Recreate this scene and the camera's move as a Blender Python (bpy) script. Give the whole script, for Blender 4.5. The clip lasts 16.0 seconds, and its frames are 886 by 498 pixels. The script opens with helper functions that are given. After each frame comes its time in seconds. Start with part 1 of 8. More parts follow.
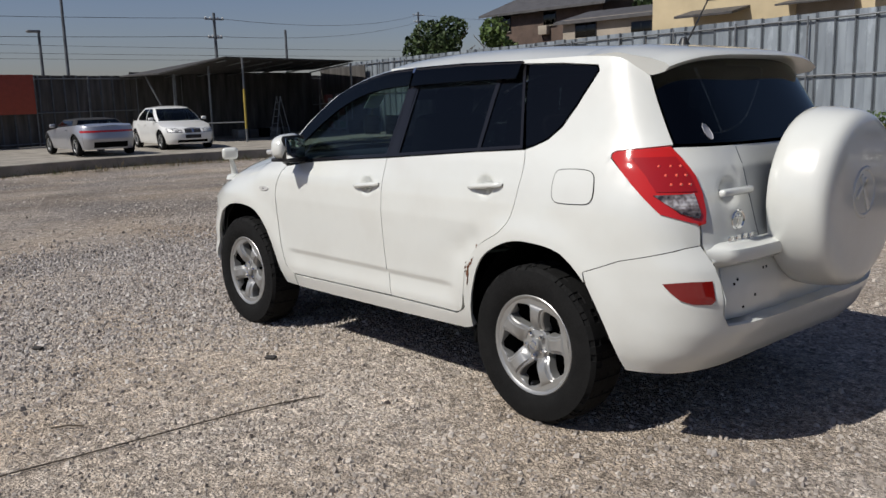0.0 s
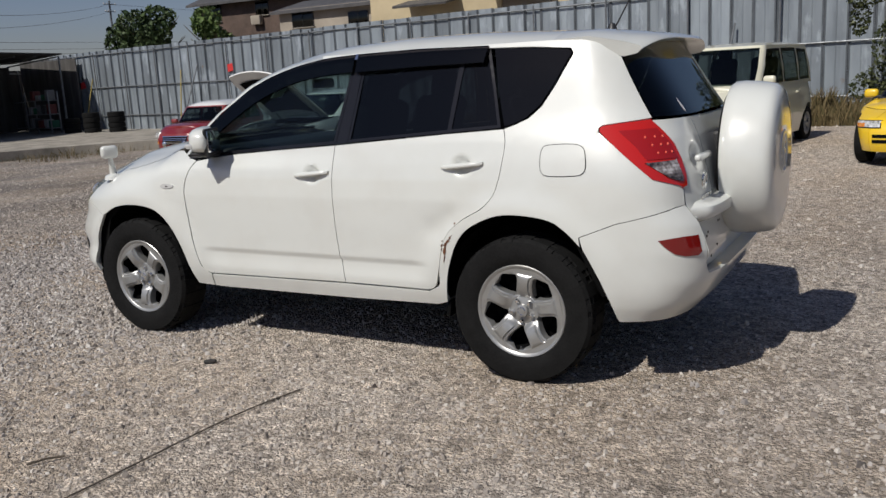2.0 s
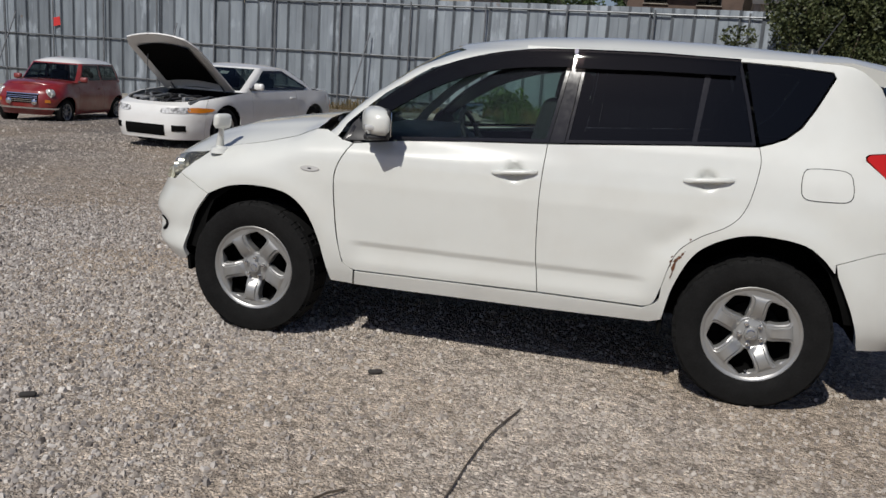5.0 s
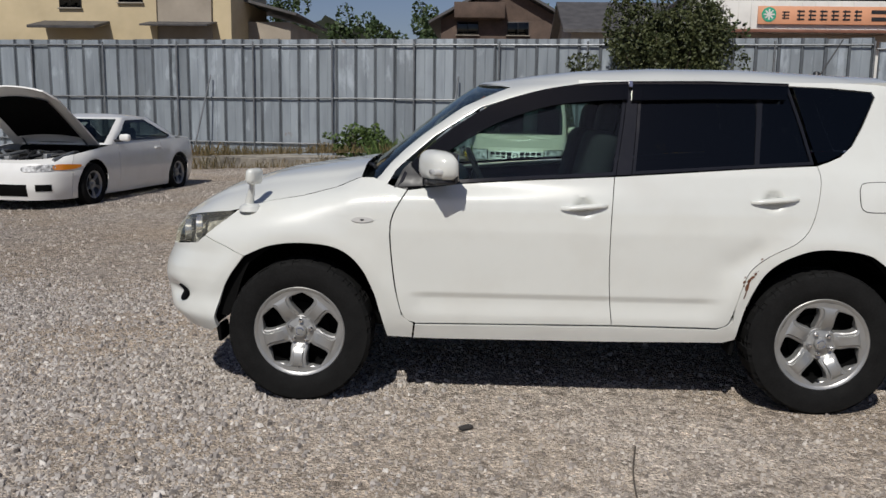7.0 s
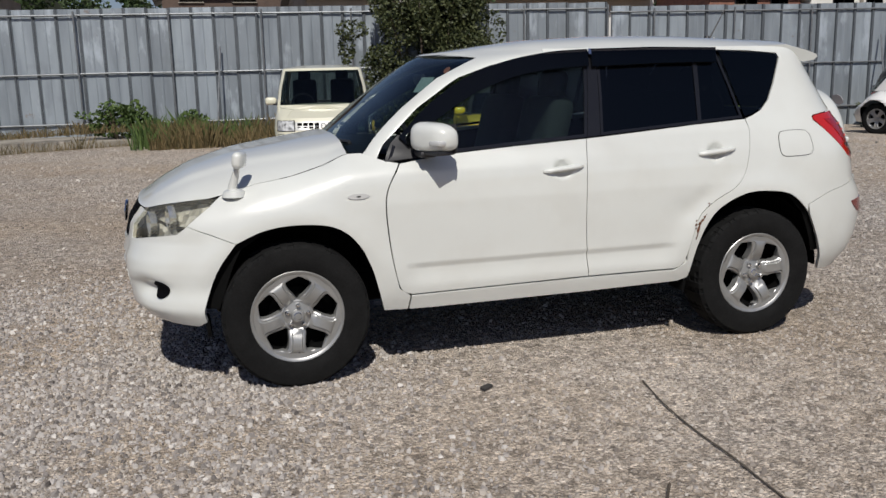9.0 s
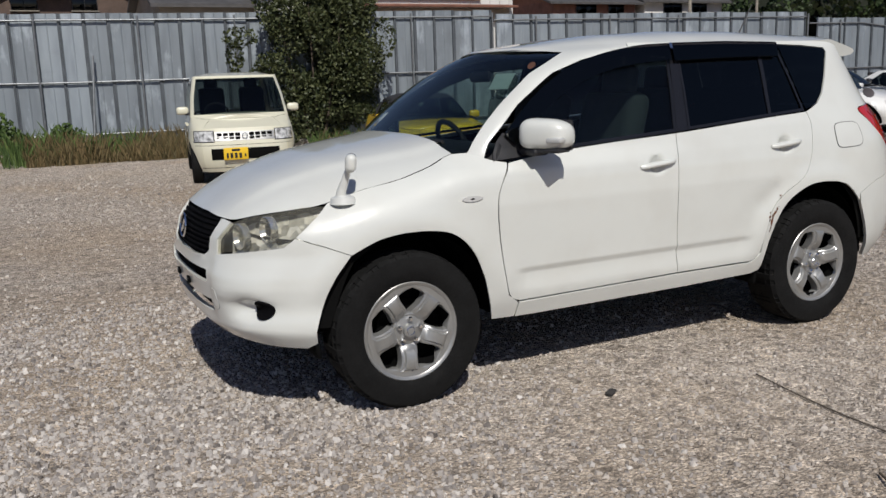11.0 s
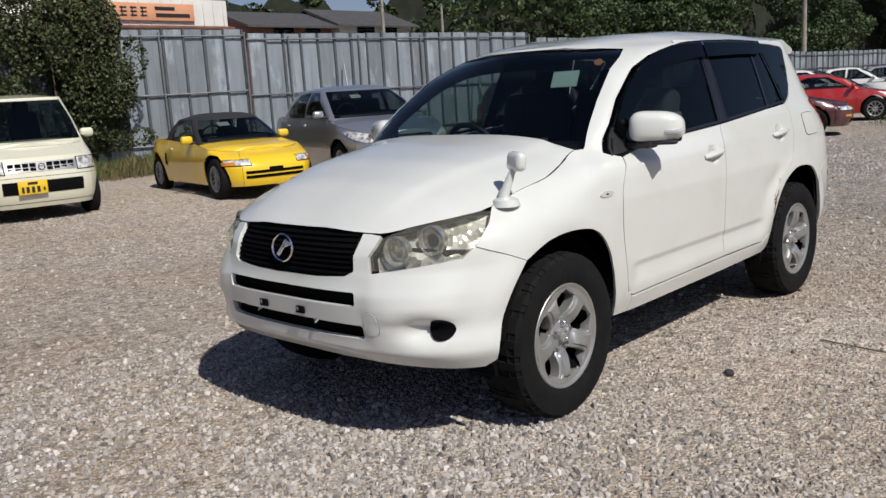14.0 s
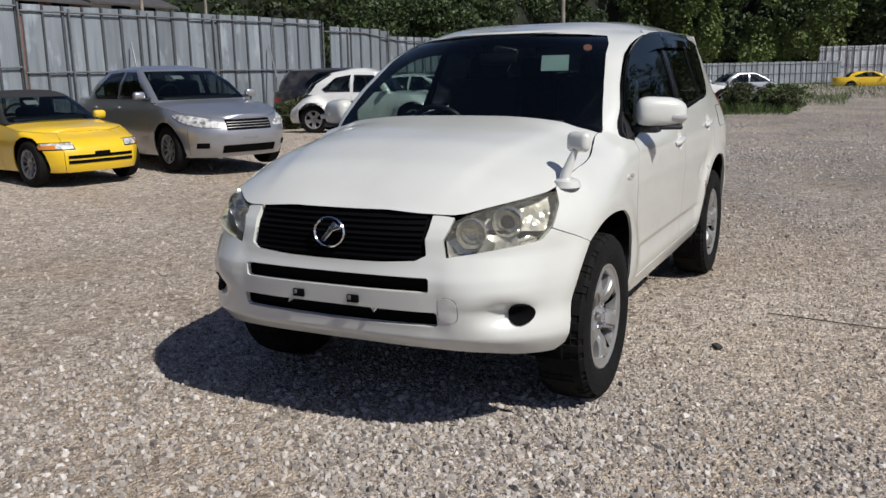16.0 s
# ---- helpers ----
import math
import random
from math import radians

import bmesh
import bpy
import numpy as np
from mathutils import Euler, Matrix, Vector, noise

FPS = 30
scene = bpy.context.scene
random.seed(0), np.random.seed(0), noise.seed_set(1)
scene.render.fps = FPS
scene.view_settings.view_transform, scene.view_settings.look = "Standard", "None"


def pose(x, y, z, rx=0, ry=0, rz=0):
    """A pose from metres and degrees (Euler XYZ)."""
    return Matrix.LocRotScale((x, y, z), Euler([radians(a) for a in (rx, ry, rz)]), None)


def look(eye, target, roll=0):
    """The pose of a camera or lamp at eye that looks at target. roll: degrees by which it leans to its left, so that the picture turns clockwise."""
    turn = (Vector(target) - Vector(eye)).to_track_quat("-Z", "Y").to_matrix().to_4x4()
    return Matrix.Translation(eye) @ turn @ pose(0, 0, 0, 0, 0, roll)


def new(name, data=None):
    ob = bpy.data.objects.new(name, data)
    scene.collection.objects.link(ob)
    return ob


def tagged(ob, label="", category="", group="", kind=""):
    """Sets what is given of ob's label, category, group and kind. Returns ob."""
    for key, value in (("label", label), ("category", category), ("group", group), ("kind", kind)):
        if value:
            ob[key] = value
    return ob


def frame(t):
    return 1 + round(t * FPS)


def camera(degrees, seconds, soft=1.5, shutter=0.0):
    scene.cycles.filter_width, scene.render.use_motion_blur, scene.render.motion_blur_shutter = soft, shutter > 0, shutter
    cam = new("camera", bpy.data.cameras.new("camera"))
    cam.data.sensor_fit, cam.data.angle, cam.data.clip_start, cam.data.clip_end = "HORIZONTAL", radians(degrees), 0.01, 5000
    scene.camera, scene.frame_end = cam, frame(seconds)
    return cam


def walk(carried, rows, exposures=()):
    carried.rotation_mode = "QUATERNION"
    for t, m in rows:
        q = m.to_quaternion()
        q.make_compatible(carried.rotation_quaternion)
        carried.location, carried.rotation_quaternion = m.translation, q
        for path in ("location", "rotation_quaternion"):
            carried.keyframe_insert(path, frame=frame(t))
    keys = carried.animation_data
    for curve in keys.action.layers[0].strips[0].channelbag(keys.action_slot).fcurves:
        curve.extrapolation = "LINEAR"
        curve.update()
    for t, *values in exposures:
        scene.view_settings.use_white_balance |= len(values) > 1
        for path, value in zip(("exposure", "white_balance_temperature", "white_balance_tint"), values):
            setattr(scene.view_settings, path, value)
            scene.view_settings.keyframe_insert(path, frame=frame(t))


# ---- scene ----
cam = camera(54.5, 16.0)
PATH = [
    (0, (-3.802, 3.589, 1.451), (-2.323, 2.288, 1.105), -1.6),
    (0.5, (-3.59, 3.865, 1.461), (-2.295, 2.383, 1.106), -2.9),
    (1, (-3.384, 4.054, 1.43), (-2.112, 2.546, 1.102), -0.8),
    (1.5, (-3.126, 4.253, 1.446), (-1.978, 2.645, 1.137), 0.2),
    (2, (-2.931, 4.474, 1.475), (-1.961, 2.77, 1.081), -3.1),
    (2.5, (-2.605, 4.528, 1.473), (-1.615, 2.851, 1.014), -4.3),
    (3, (-2.252, 4.708, 1.447), (-1.443, 2.923, 1.048), -2.4),
    (3.5, (-1.935, 4.85, 1.438), (-1.221, 3.034, 0.998), -0.2),
    (4, (-1.578, 4.858, 1.444), (-0.857, 3.047, 0.995), -1.1),
    (4.2, (-1.414, 4.883, 1.468), (-0.719, 3.058, 1.037), 0.3),
    (6.3, (-0.086, 4.989, 1.453), (0.157, 3.042, 1.066), 1.5),
    (6.5, (0.043, 4.965, 1.437), (0.261, 3.014, 1.057), 0.7),
    (7, (0.389, 4.991, 1.448), (0.475, 3.018, 1.133), 0.8),
    (7.5, (0.707, 5.045, 1.465), (0.62, 3.088, 1.065), -0.3),
    (8, (1.031, 4.987, 1.467), (0.831, 3.039, 1.057), -1.2),
    (8.5, (1.343, 4.942, 1.461), (1.067, 2.993, 1.104), -0.2),
    (8.7, (1.485, 4.945, 1.481), (1.077, 3.025, 1.101), -1.4),
    (10.8, (2.673, 4.357, 1.429), (1.86, 2.568, 1.056), -0.7),
    (11, (2.781, 4.26, 1.439), (1.915, 2.498, 1.062), -2.0),
    (11.5, (3.065, 4.099, 1.421), (2.091, 2.39, 1.058), -0.6),
    (12, (3.345, 3.951, 1.441), (2.199, 2.359, 1.054), 0.3),
    (12.5, (3.535, 3.711, 1.445), (2.385, 2.118, 1.07), -3.7),
    (13, (3.766, 3.469, 1.409), (2.498, 1.964, 1.051), -0.9),
    (13.5, (4.029, 3.241, 1.424), (2.582, 1.906, 1.069), -1.5),
    (14, (4.211, 2.927, 1.409), (2.779, 1.577, 1.052), -3.5),
    (14.5, (4.45, 2.654, 1.4), (2.879, 1.481, 1.006), -2.8),
    (15, (4.603, 2.403, 1.388), (2.949, 1.359, 0.968), -1.4),
    (15.5, (4.659, 2.111, 1.41), (2.967, 1.129, 0.995), -0.9),
    (16, (4.787, 1.87, 1.396), (3.042, 0.979, 0.998), -1.3),
]
walk(cam, [(t, look(eye, target, roll)) for t, eye, target, roll in PATH],
     [(0, -0.02, 6390, 9), (3.5, -0.24, 6390, 9), (7, -0.24, 6390, 9), (8.5, -0.16, 6390, 9), (11, -0.17, 6390, 9), (12, -0.12, 6390, 9), (12.5, -0.17, 6390, 9), (13, -0.23, 6390, 9), (13.5, -0.17, 6390, 9), (14, 0.05, 6390, 9), (14.5, 0.09, 6390, 9), (16, 0.03, 6390, 9)])

# ---- world, sun, exposure ----
SUN_WAY = Vector((-0.22, -0.86, -1.0)).normalized()
world = bpy.data.worlds.new("sky")
scene.world = world
world.use_nodes = True
wn = world.node_tree
sky = wn.nodes.new("ShaderNodeTexSky")
sky.sky_type, sky.sun_disc = "NISHITA", False
sky.sun_elevation = math.asin(-SUN_WAY.z)
sky.sun_rotation = math.atan2(-SUN_WAY.x, -SUN_WAY.y)
sky.air_density, sky.dust_density, sky.ozone_density = 1.0, 0.7, 3.0
tone = wn.nodes.new("ShaderNodeMix")
tone.data_type, tone.blend_type = "RGBA", "MULTIPLY"
tone.inputs[0].default_value, tone.inputs[7].default_value = 1.0, (1.05, 0.96, 1.075, 1.0)
wn.links.new(sky.outputs[0], tone.inputs[6])
wn.links.new(tone.outputs[2], wn.nodes["Background"].inputs[0])
wn.nodes["Background"].inputs[1].default_value = 0.054
sun = new("sun", bpy.data.lights.new("sun", "SUN"))
sun.data.energy, sun.data.angle, sun.data.color = 4.5, radians(0.55), (1.0, 0.95, 0.88)
sun.matrix_world = look((0, 0, 30), Vector((0, 0, 30)) + SUN_WAY)
scene.view_settings.exposure = 0.0

# ---- materials ----
class Nodes:
    """A short way to write node trees."""
    def __init__(self, name):
        self.m = bpy.data.materials.new(name)
        self.m.use_nodes = True
        self.t = self.m.node_tree
        self.b = self.t.nodes["Principled BSDF"]

    def n(self, kind, **inputs):
        node = self.t.nodes.new("ShaderNode" + kind)
        for key, value in inputs.items():
            self.set(node, key, value)
        return node

    def set(self, node, key, value):
        key = key.replace("_", " ")
        sock = node.inputs[int(key[1:])] if key[0] == "i" and key[1:].isdigit() else node.inputs[key]
        if isinstance(value, bpy.types.NodeSocket):
            self.t.links.new(value, sock)
        else:
            sock.default_value = value

    def p(self, **inputs):
        for key, value in inputs.items():
            self.set(self.b, key, value)
        return self

    def at(self):
        return self.n("TexCoord").outputs["Object"]

    def world_at(self):
        return self.n("NewGeometry").outputs["Position"]

    def noise(self, scale, detail=4.0, where=None, rough=0.55):
        return self.n("TexNoise", Scale=scale, Detail=detail, Roughness=rough, Vector=where or self.at()).outputs["Fac"]

    def ramp(self, fac, *stops):
        r = self.n("ValToRGB", Fac=fac)
        e = r.color_ramp.elements
        while len(e) < len(stops):
            e.new(0.5)
        for el, (pos, col) in zip(e, stops):
            el.position, el.color = pos, (*col, 1.0) if len(col) == 3 else col
        return r.outputs["Color"]

    def mix(self, fac, a, b, mode="MIX"):
        x = self.n("Mix")
        x.data_type, x.blend_type = "RGBA", mode
        for i, v in ((0, fac), (6, a), (7, b)):
            if isinstance(v, bpy.types.NodeSocket):
                self.t.links.new(v, x.inputs[i])
            else:
                x.inputs[i].default_value = (*v, 1.0) if isinstance(v, tuple) and len(v) == 3 else v
        return x.outputs[2]

    def math(self, op, a, b=0.0):
        x = self.n("Math", i0=a, i1=b)
        x.operation = op
        return x.outputs[0]

    def bump(self, height, strength=0.3, distance=0.01):
        return self.n("Bump", Height=height, Strength=strength, Distance=distance).outputs["Normal"]


def grey(v):
    return (v, v, v)


def plain(name, col, rough=0.5, metal=0.0, vary=0.12, scale=6.0, bump=0.05, coat=0.0, spec=0.5):
    """A surface of one colour with faint soiling and grain."""
    k = Nodes(name)
    lo = tuple(c * (1 - vary) for c in col)
    hi = tuple(min(1, c * (1 + vary * 0.6)) for c in col)
    big = k.noise(scale, 5)
    k.p(Base_Color=k.ramp(big, (0.3, lo), (0.7, hi)), Metallic=metal, Coat_Weight=coat, Coat_Roughness=0.05, Specular_IOR_Level=spec)
    k.p(Roughness=k.ramp(k.noise(scale * 7, 3), (0.3, grey(max(0.02, rough * 0.85))), (0.7, grey(min(1, rough * 1.15)))))
    if bump:
        k.p(Normal=k.bump(k.noise(scale * 40, 2), bump, 0.002))
    return k.m


def car_paint(name, col, flake=0.0, metal=0.0, dust=0.06):
    """Clear-coated paint with a film of dust and faint waviness."""
    k = Nodes(name)
    dirt = k.noise(3.5, 6)
    body = k.mix(k.ramp(dirt, (0.45, grey(0)), (0.8, grey(dust * 3))), col, (0.42, 0.38, 0.32))
    k.p(Base_Color=body, Metallic=metal, Roughness=k.ramp(k.noise(25, 4), (0.3, grey(0.28)), (0.75, grey(0.42))), Coat_Weight=1.0)
    k.p(Coat_Roughness=k.ramp(dirt, (0.35, grey(0.03)), (0.75, grey(0.12))), Normal=k.bump(k.noise(2.2, 2), 0.05, 0.02))
    return k.m


def glass(name, tint, gloss=0.02, haze=0.0, haze_col=(0.7, 0.7, 0.6)):
    """Thin glass: tinted see-through, with a mirror sheen that grows towards grazing angles; haze: a share of dull film."""
    k = Nodes(name)
    clear = k.n("BsdfTransparent", Color=(*tint, 1)).outputs[0]
    if haze:
        film = k.n("BsdfDiffuse", Color=(*haze_col, 1)).outputs[0]
        clear = k.n("MixShader", Fac=haze, i1=clear, i2=film).outputs[0]
    shine = k.n("BsdfGlossy", Color=(0.90, 0.93, 0.88, 1), Roughness=gloss)
    facing = k.n("LayerWeight", Blend=0.5).outputs["Facing"]
    fac = k.math("ADD", k.math("MULTIPLY", k.math("POWER", facing, 5.0), 0.9), 0.042)
    mixed = k.n("MixShader", Fac=fac, i1=clear, i2=shine.outputs[0])
    k.t.links.new(mixed.outputs[0], k.t.nodes["Material Output"].inputs[0])
    return k.m


def lens(name, col, rough=0.05):
    k = Nodes(name)
    k.p(Base_Color=(*col, 1), Roughness=rough, Coat_Weight=1.0, Coat_Roughness=0.02, IOR=1.5)
    k.p(Normal=k.bump(k.n("TexVoronoi", Scale=90.0, Vector=k.at()).outputs["Distance"], 0.04, 0.001))
    return k.m


def faceted():
    """Bright lamp bowl of many small facets, with its reflections painted as tones."""
    k = Nodes("faceted_reflector")
    v = k.n("TexVoronoi", Scale=26.0, Vector=k.at())
    k.p(Base_Color=k.ramp(k.n("SeparateColor", Color=v.outputs["Color"]).outputs[0], (0.0, (0.26, 0.26, 0.24)), (0.3, (0.62, 0.62, 0.58)), (1.0, (0.92, 0.91, 0.86))), Metallic=0.35, Roughness=0.2, Normal=k.bump(v.outputs["Distance"], 0.5, 0.02))
    return k.m


def lamp_unit():
    """Clear ribbed cover over a bright bowl."""
    k = Nodes("lamp_unit")
    c = k.noise(16, 3)
    k.p(Base_Color=k.ramp(c, (0.38, (0.20, 0.20, 0.19)), (0.5, (0.56, 0.56, 0.54)), (0.62, (0.80, 0.80, 0.78))), Metallic=0.2, Roughness=0.25, Coat_Weight=1.0, Coat_Roughness=0.03)
    k.p(Normal=k.bump(c, 0.2, 0.006))
    return k.m


def ribbed_lens():
    """Clear lamp window over a dark bowl, with level ribs."""
    k = Nodes("ribbed_clear_lens")
    z = k.n("SeparateXYZ", Vector=k.at()).outputs[2]
    rib = k.math("SINE", k.math("MULTIPLY", z, 420.0))
    k.p(Base_Color=k.ramp(k.noise(24, 2), (0.38, (0.04, 0.03, 0.03)), (0.52, (0.26, 0.22, 0.21)), (0.66, (0.72, 0.68, 0.66))), Metallic=0.4, Roughness=0.22, Coat_Weight=1.0, Coat_Roughness=0.03, Normal=k.bump(rib, 0.25, 0.003))
    return k.m


def gravel_ground():
    """Crushed stone: two sizes of pieces, dusty fines and broad patches."""
    k = Nodes("gravel")
    w = k.world_at()
    v1 = k.n("TexVoronoi", Scale=52.0, Vector=w, Randomness=1.0)
    v2 = k.n("TexVoronoi", Scale=105.0, Vector=w, Randomness=1.0)
    patch = k.n("TexNoise", Scale=0.55, Detail=6.0, Vector=w).outputs["Fac"]
    far = k.n("TexNoise", Scale=0.12, Detail=4.0, Vector=w).outputs["Fac"]
    c1 = k.n("SeparateColor", Color=v1.outputs["Color"]).outputs[0]
    c2 = k.n("SeparateColor", Color=v2.outputs["Color"]).outputs[1]
    stones1 = k.ramp(c1, (0.0, (0.20, 0.18, 0.155)), (0.25, (0.36, 0.325, 0.28)), (0.65, (0.46, 0.42, 0.365)), (1.0, (0.62, 0.58, 0.52)))
    stones2 = k.ramp(c2, (0.0, (0.24, 0.21, 0.175)), (0.5, (0.42, 0.375, 0.315)), (1.0, (0.54, 0.49, 0.425)))
    both = k.mix(k.ramp(k.noise(7.0, 3, w), (0.4, grey(0)), (0.6, grey(1))), stones1, stones2)
    sand = k.mix(k.noise(110, 4, w), (0.33, 0.275, 0.205), (0.47, 0.40, 0.315))
    col = k.mix(k.ramp(patch, (0.44, grey(0.05)), (0.64, grey(0.8))), both, sand)
    col = k.mix(k.ramp(far, (0.45, grey(0.0)), (0.62, grey(0.35))), col, (0.62, 0.60, 0.58), "MULTIPLY")
    # darker between stones: the shade in their gaps, painted into the colour
    gap = k.ramp(v1.outputs["Distance"], (0.25, grey(1)), (0.8, grey(0.45)))
    col = k.mix(0.8, col, gap, "MULTIPLY")
    v3 = k.n("TexVoronoi", Scale=23.0, Vector=w, Randomness=1.0)
    lump = k.ramp(k.n("SeparateColor", Color=v3.outputs["Color"]).outputs[2], (0.0, grey(0.55)), (0.25, grey(0.95)), (0.75, grey(1.08)), (1.0, grey(1.45)))
    col = k.mix(0.8, col, lump, "MULTIPLY")
    lane = k.n("MapRange", i0=k.n("SeparateXYZ", Vector=w).outputs[0], i1=2.0, i2=8.0).outputs[0]
    lane = k.math("MULTIPLY", lane, k.ramp(k.noise(0.35, 5, w), (0.35, grey(0.25)), (0.6, grey(1.0))))
    col = k.mix(lane, col, k.mix(1.0, col, (0.50, 0.52, 0.56), "MULTIPLY"))
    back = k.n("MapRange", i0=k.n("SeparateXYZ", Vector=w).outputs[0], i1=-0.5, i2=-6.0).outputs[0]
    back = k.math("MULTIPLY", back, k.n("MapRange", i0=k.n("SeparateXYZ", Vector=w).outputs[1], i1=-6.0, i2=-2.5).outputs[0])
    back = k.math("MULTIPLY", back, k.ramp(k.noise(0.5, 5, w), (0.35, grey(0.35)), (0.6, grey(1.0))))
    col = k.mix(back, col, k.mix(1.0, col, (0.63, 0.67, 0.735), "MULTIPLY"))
    mott = k.ramp(k.noise(9.0, 7, w, 0.75), (0.30, grey(0.62)), (0.5, grey(0.95)), (0.70, grey(1.22)))
    col = k.mix(0.85, col, mott, "MULTIPLY")
    col = k.mix(1.0, col, (1.53, 1.465, 1.44), "MULTIPLY")
    h = k.math("ADD", k.ramp(v1.outputs["Distance"], (0.0, grey(1)), (0.7, grey(0))), k.math("MULTIPLY", k.ramp(v2.outputs["Distance"], (0.0, grey(1)), (0.7, grey(0))), 0.7))
    k.p(Base_Color=col, Roughness=0.95, Specular_IOR_Level=0.2, Normal=k.bump(k.math("ADD", h, k.math("MULTIPLY", k.noise(60, 6, w, 0.7), 1.2)), 0.9, 0.013))
    return k.m


def stone_mat(name, stops):
    """Crushed stone, each piece its own tone, with a dusty bloom."""
    k = Nodes(name)
    r = k.n("NewGeometry").outputs["Random Per Island"]
    c = k.ramp(r, *stops)
    k.p(Base_Color=k.mix(0.25, c, k.ramp(k.noise(120, 3, k.world_at()), (0.3, grey(0.6)), (0.7, grey(1.0))), "MULTIPLY"), Roughness=0.92, Specular_IOR_Level=0.25)
    return k.m


def sheet_metal():
    """Galvanised fence sheet: spangle, streaks, chalky and dark patches, each sheet its own tone."""
    k = Nodes("galvanised_sheet")
    w = k.world_at()
    rnd = k.n("ObjectInfo").outputs["Random"]
    stretch = k.n("Mapping", Vector=w, Scale=(3.0, 3.0, 0.35))
    streak = k.noise(2.2, 6, stretch.outputs[0])
    spot = k.noise(1.1, 5, w)
    base = k.ramp(streak, (0.25, (0.21, 0.236, 0.26)), (0.5, (0.262, 0.294, 0.322)), (0.8, (0.31, 0.347, 0.376)))
    tone = k.ramp(rnd, (0.0, grey(0.78)), (0.5, grey(0.98)), (1.0, grey(1.16)))
    col = k.mix(1.0, base, tone, "MULTIPLY")
    smear = k.noise(1.0, 7, k.n("Mapping", Vector=w, Scale=(2.4, 2.4, 0.8)).outputs[0], 0.62)
    col = k.mix(k.ramp(smear, (0.56, grey(0)), (0.62, grey(0.42)), (0.72, grey(0.85))), col, (0.47, 0.52, 0.57))
    col = k.mix(k.ramp(spot, (0.30, grey(0.35)), (0.42, grey(0))), col, (0.16, 0.175, 0.185))
    rust = k.ramp(k.noise(3.0, 8, w), (0.68, grey(0)), (0.76, grey(0.6)))
    col = k.mix(rust, col, (0.20, 0.12, 0.07))
    k.p(Base_Color=col, Metallic=0.35, Roughness=k.ramp(streak, (0.3, grey(0.42)), (0.7, grey(0.62))), Normal=k.bump(k.noise(5, 3, w), 0.12, 0.03))
    return k.m


def pale_sheet():
    """Pale fence sheet with grey streaks."""
    k = Nodes("pale_sheet")
    w = k.world_at()
    streak = k.noise(2.0, 6, k.n("Mapping", Vector=w, Scale=(2.0, 2.0, 0.3)).outputs[0])
    k.p(Base_Color=k.ramp(streak, (0.3, (0.45, 0.47, 0.49)), (0.7, (0.78, 0.79, 0.80))), Roughness=0.6)
    return k.m


def dark_sheet():
    """Old fence sheet, brownish, with its shade painted in as near-black."""
    k = Nodes("brown_shaded_sheet")
    w = k.world_at()
    streak = k.noise(2.0, 6, k.n("Mapping", Vector=w, Scale=(2.0, 2.0, 0.3)).outputs[0])
    k.p(Base_Color=k.ramp(streak, (0.3, (0.045, 0.042, 0.04)), (0.6, (0.095, 0.09, 0.086)), (0.8, (0.15, 0.145, 0.14))), Roughness=0.8, Specular_IOR_Level=0.2)
    return k.m


def leaf_mat(name, a, b):
    k = Nodes(name)
    r = k.n("NewGeometry").outputs["Random Per Island"]
    k.p(Base_Color=k.ramp(r, (0.0, a), (1.0, b)), Roughness=0.55, Specular_IOR_Level=0.3)
    k.p(Subsurface_Weight=0.0, Transmission_Weight=0.0)
    return k.m


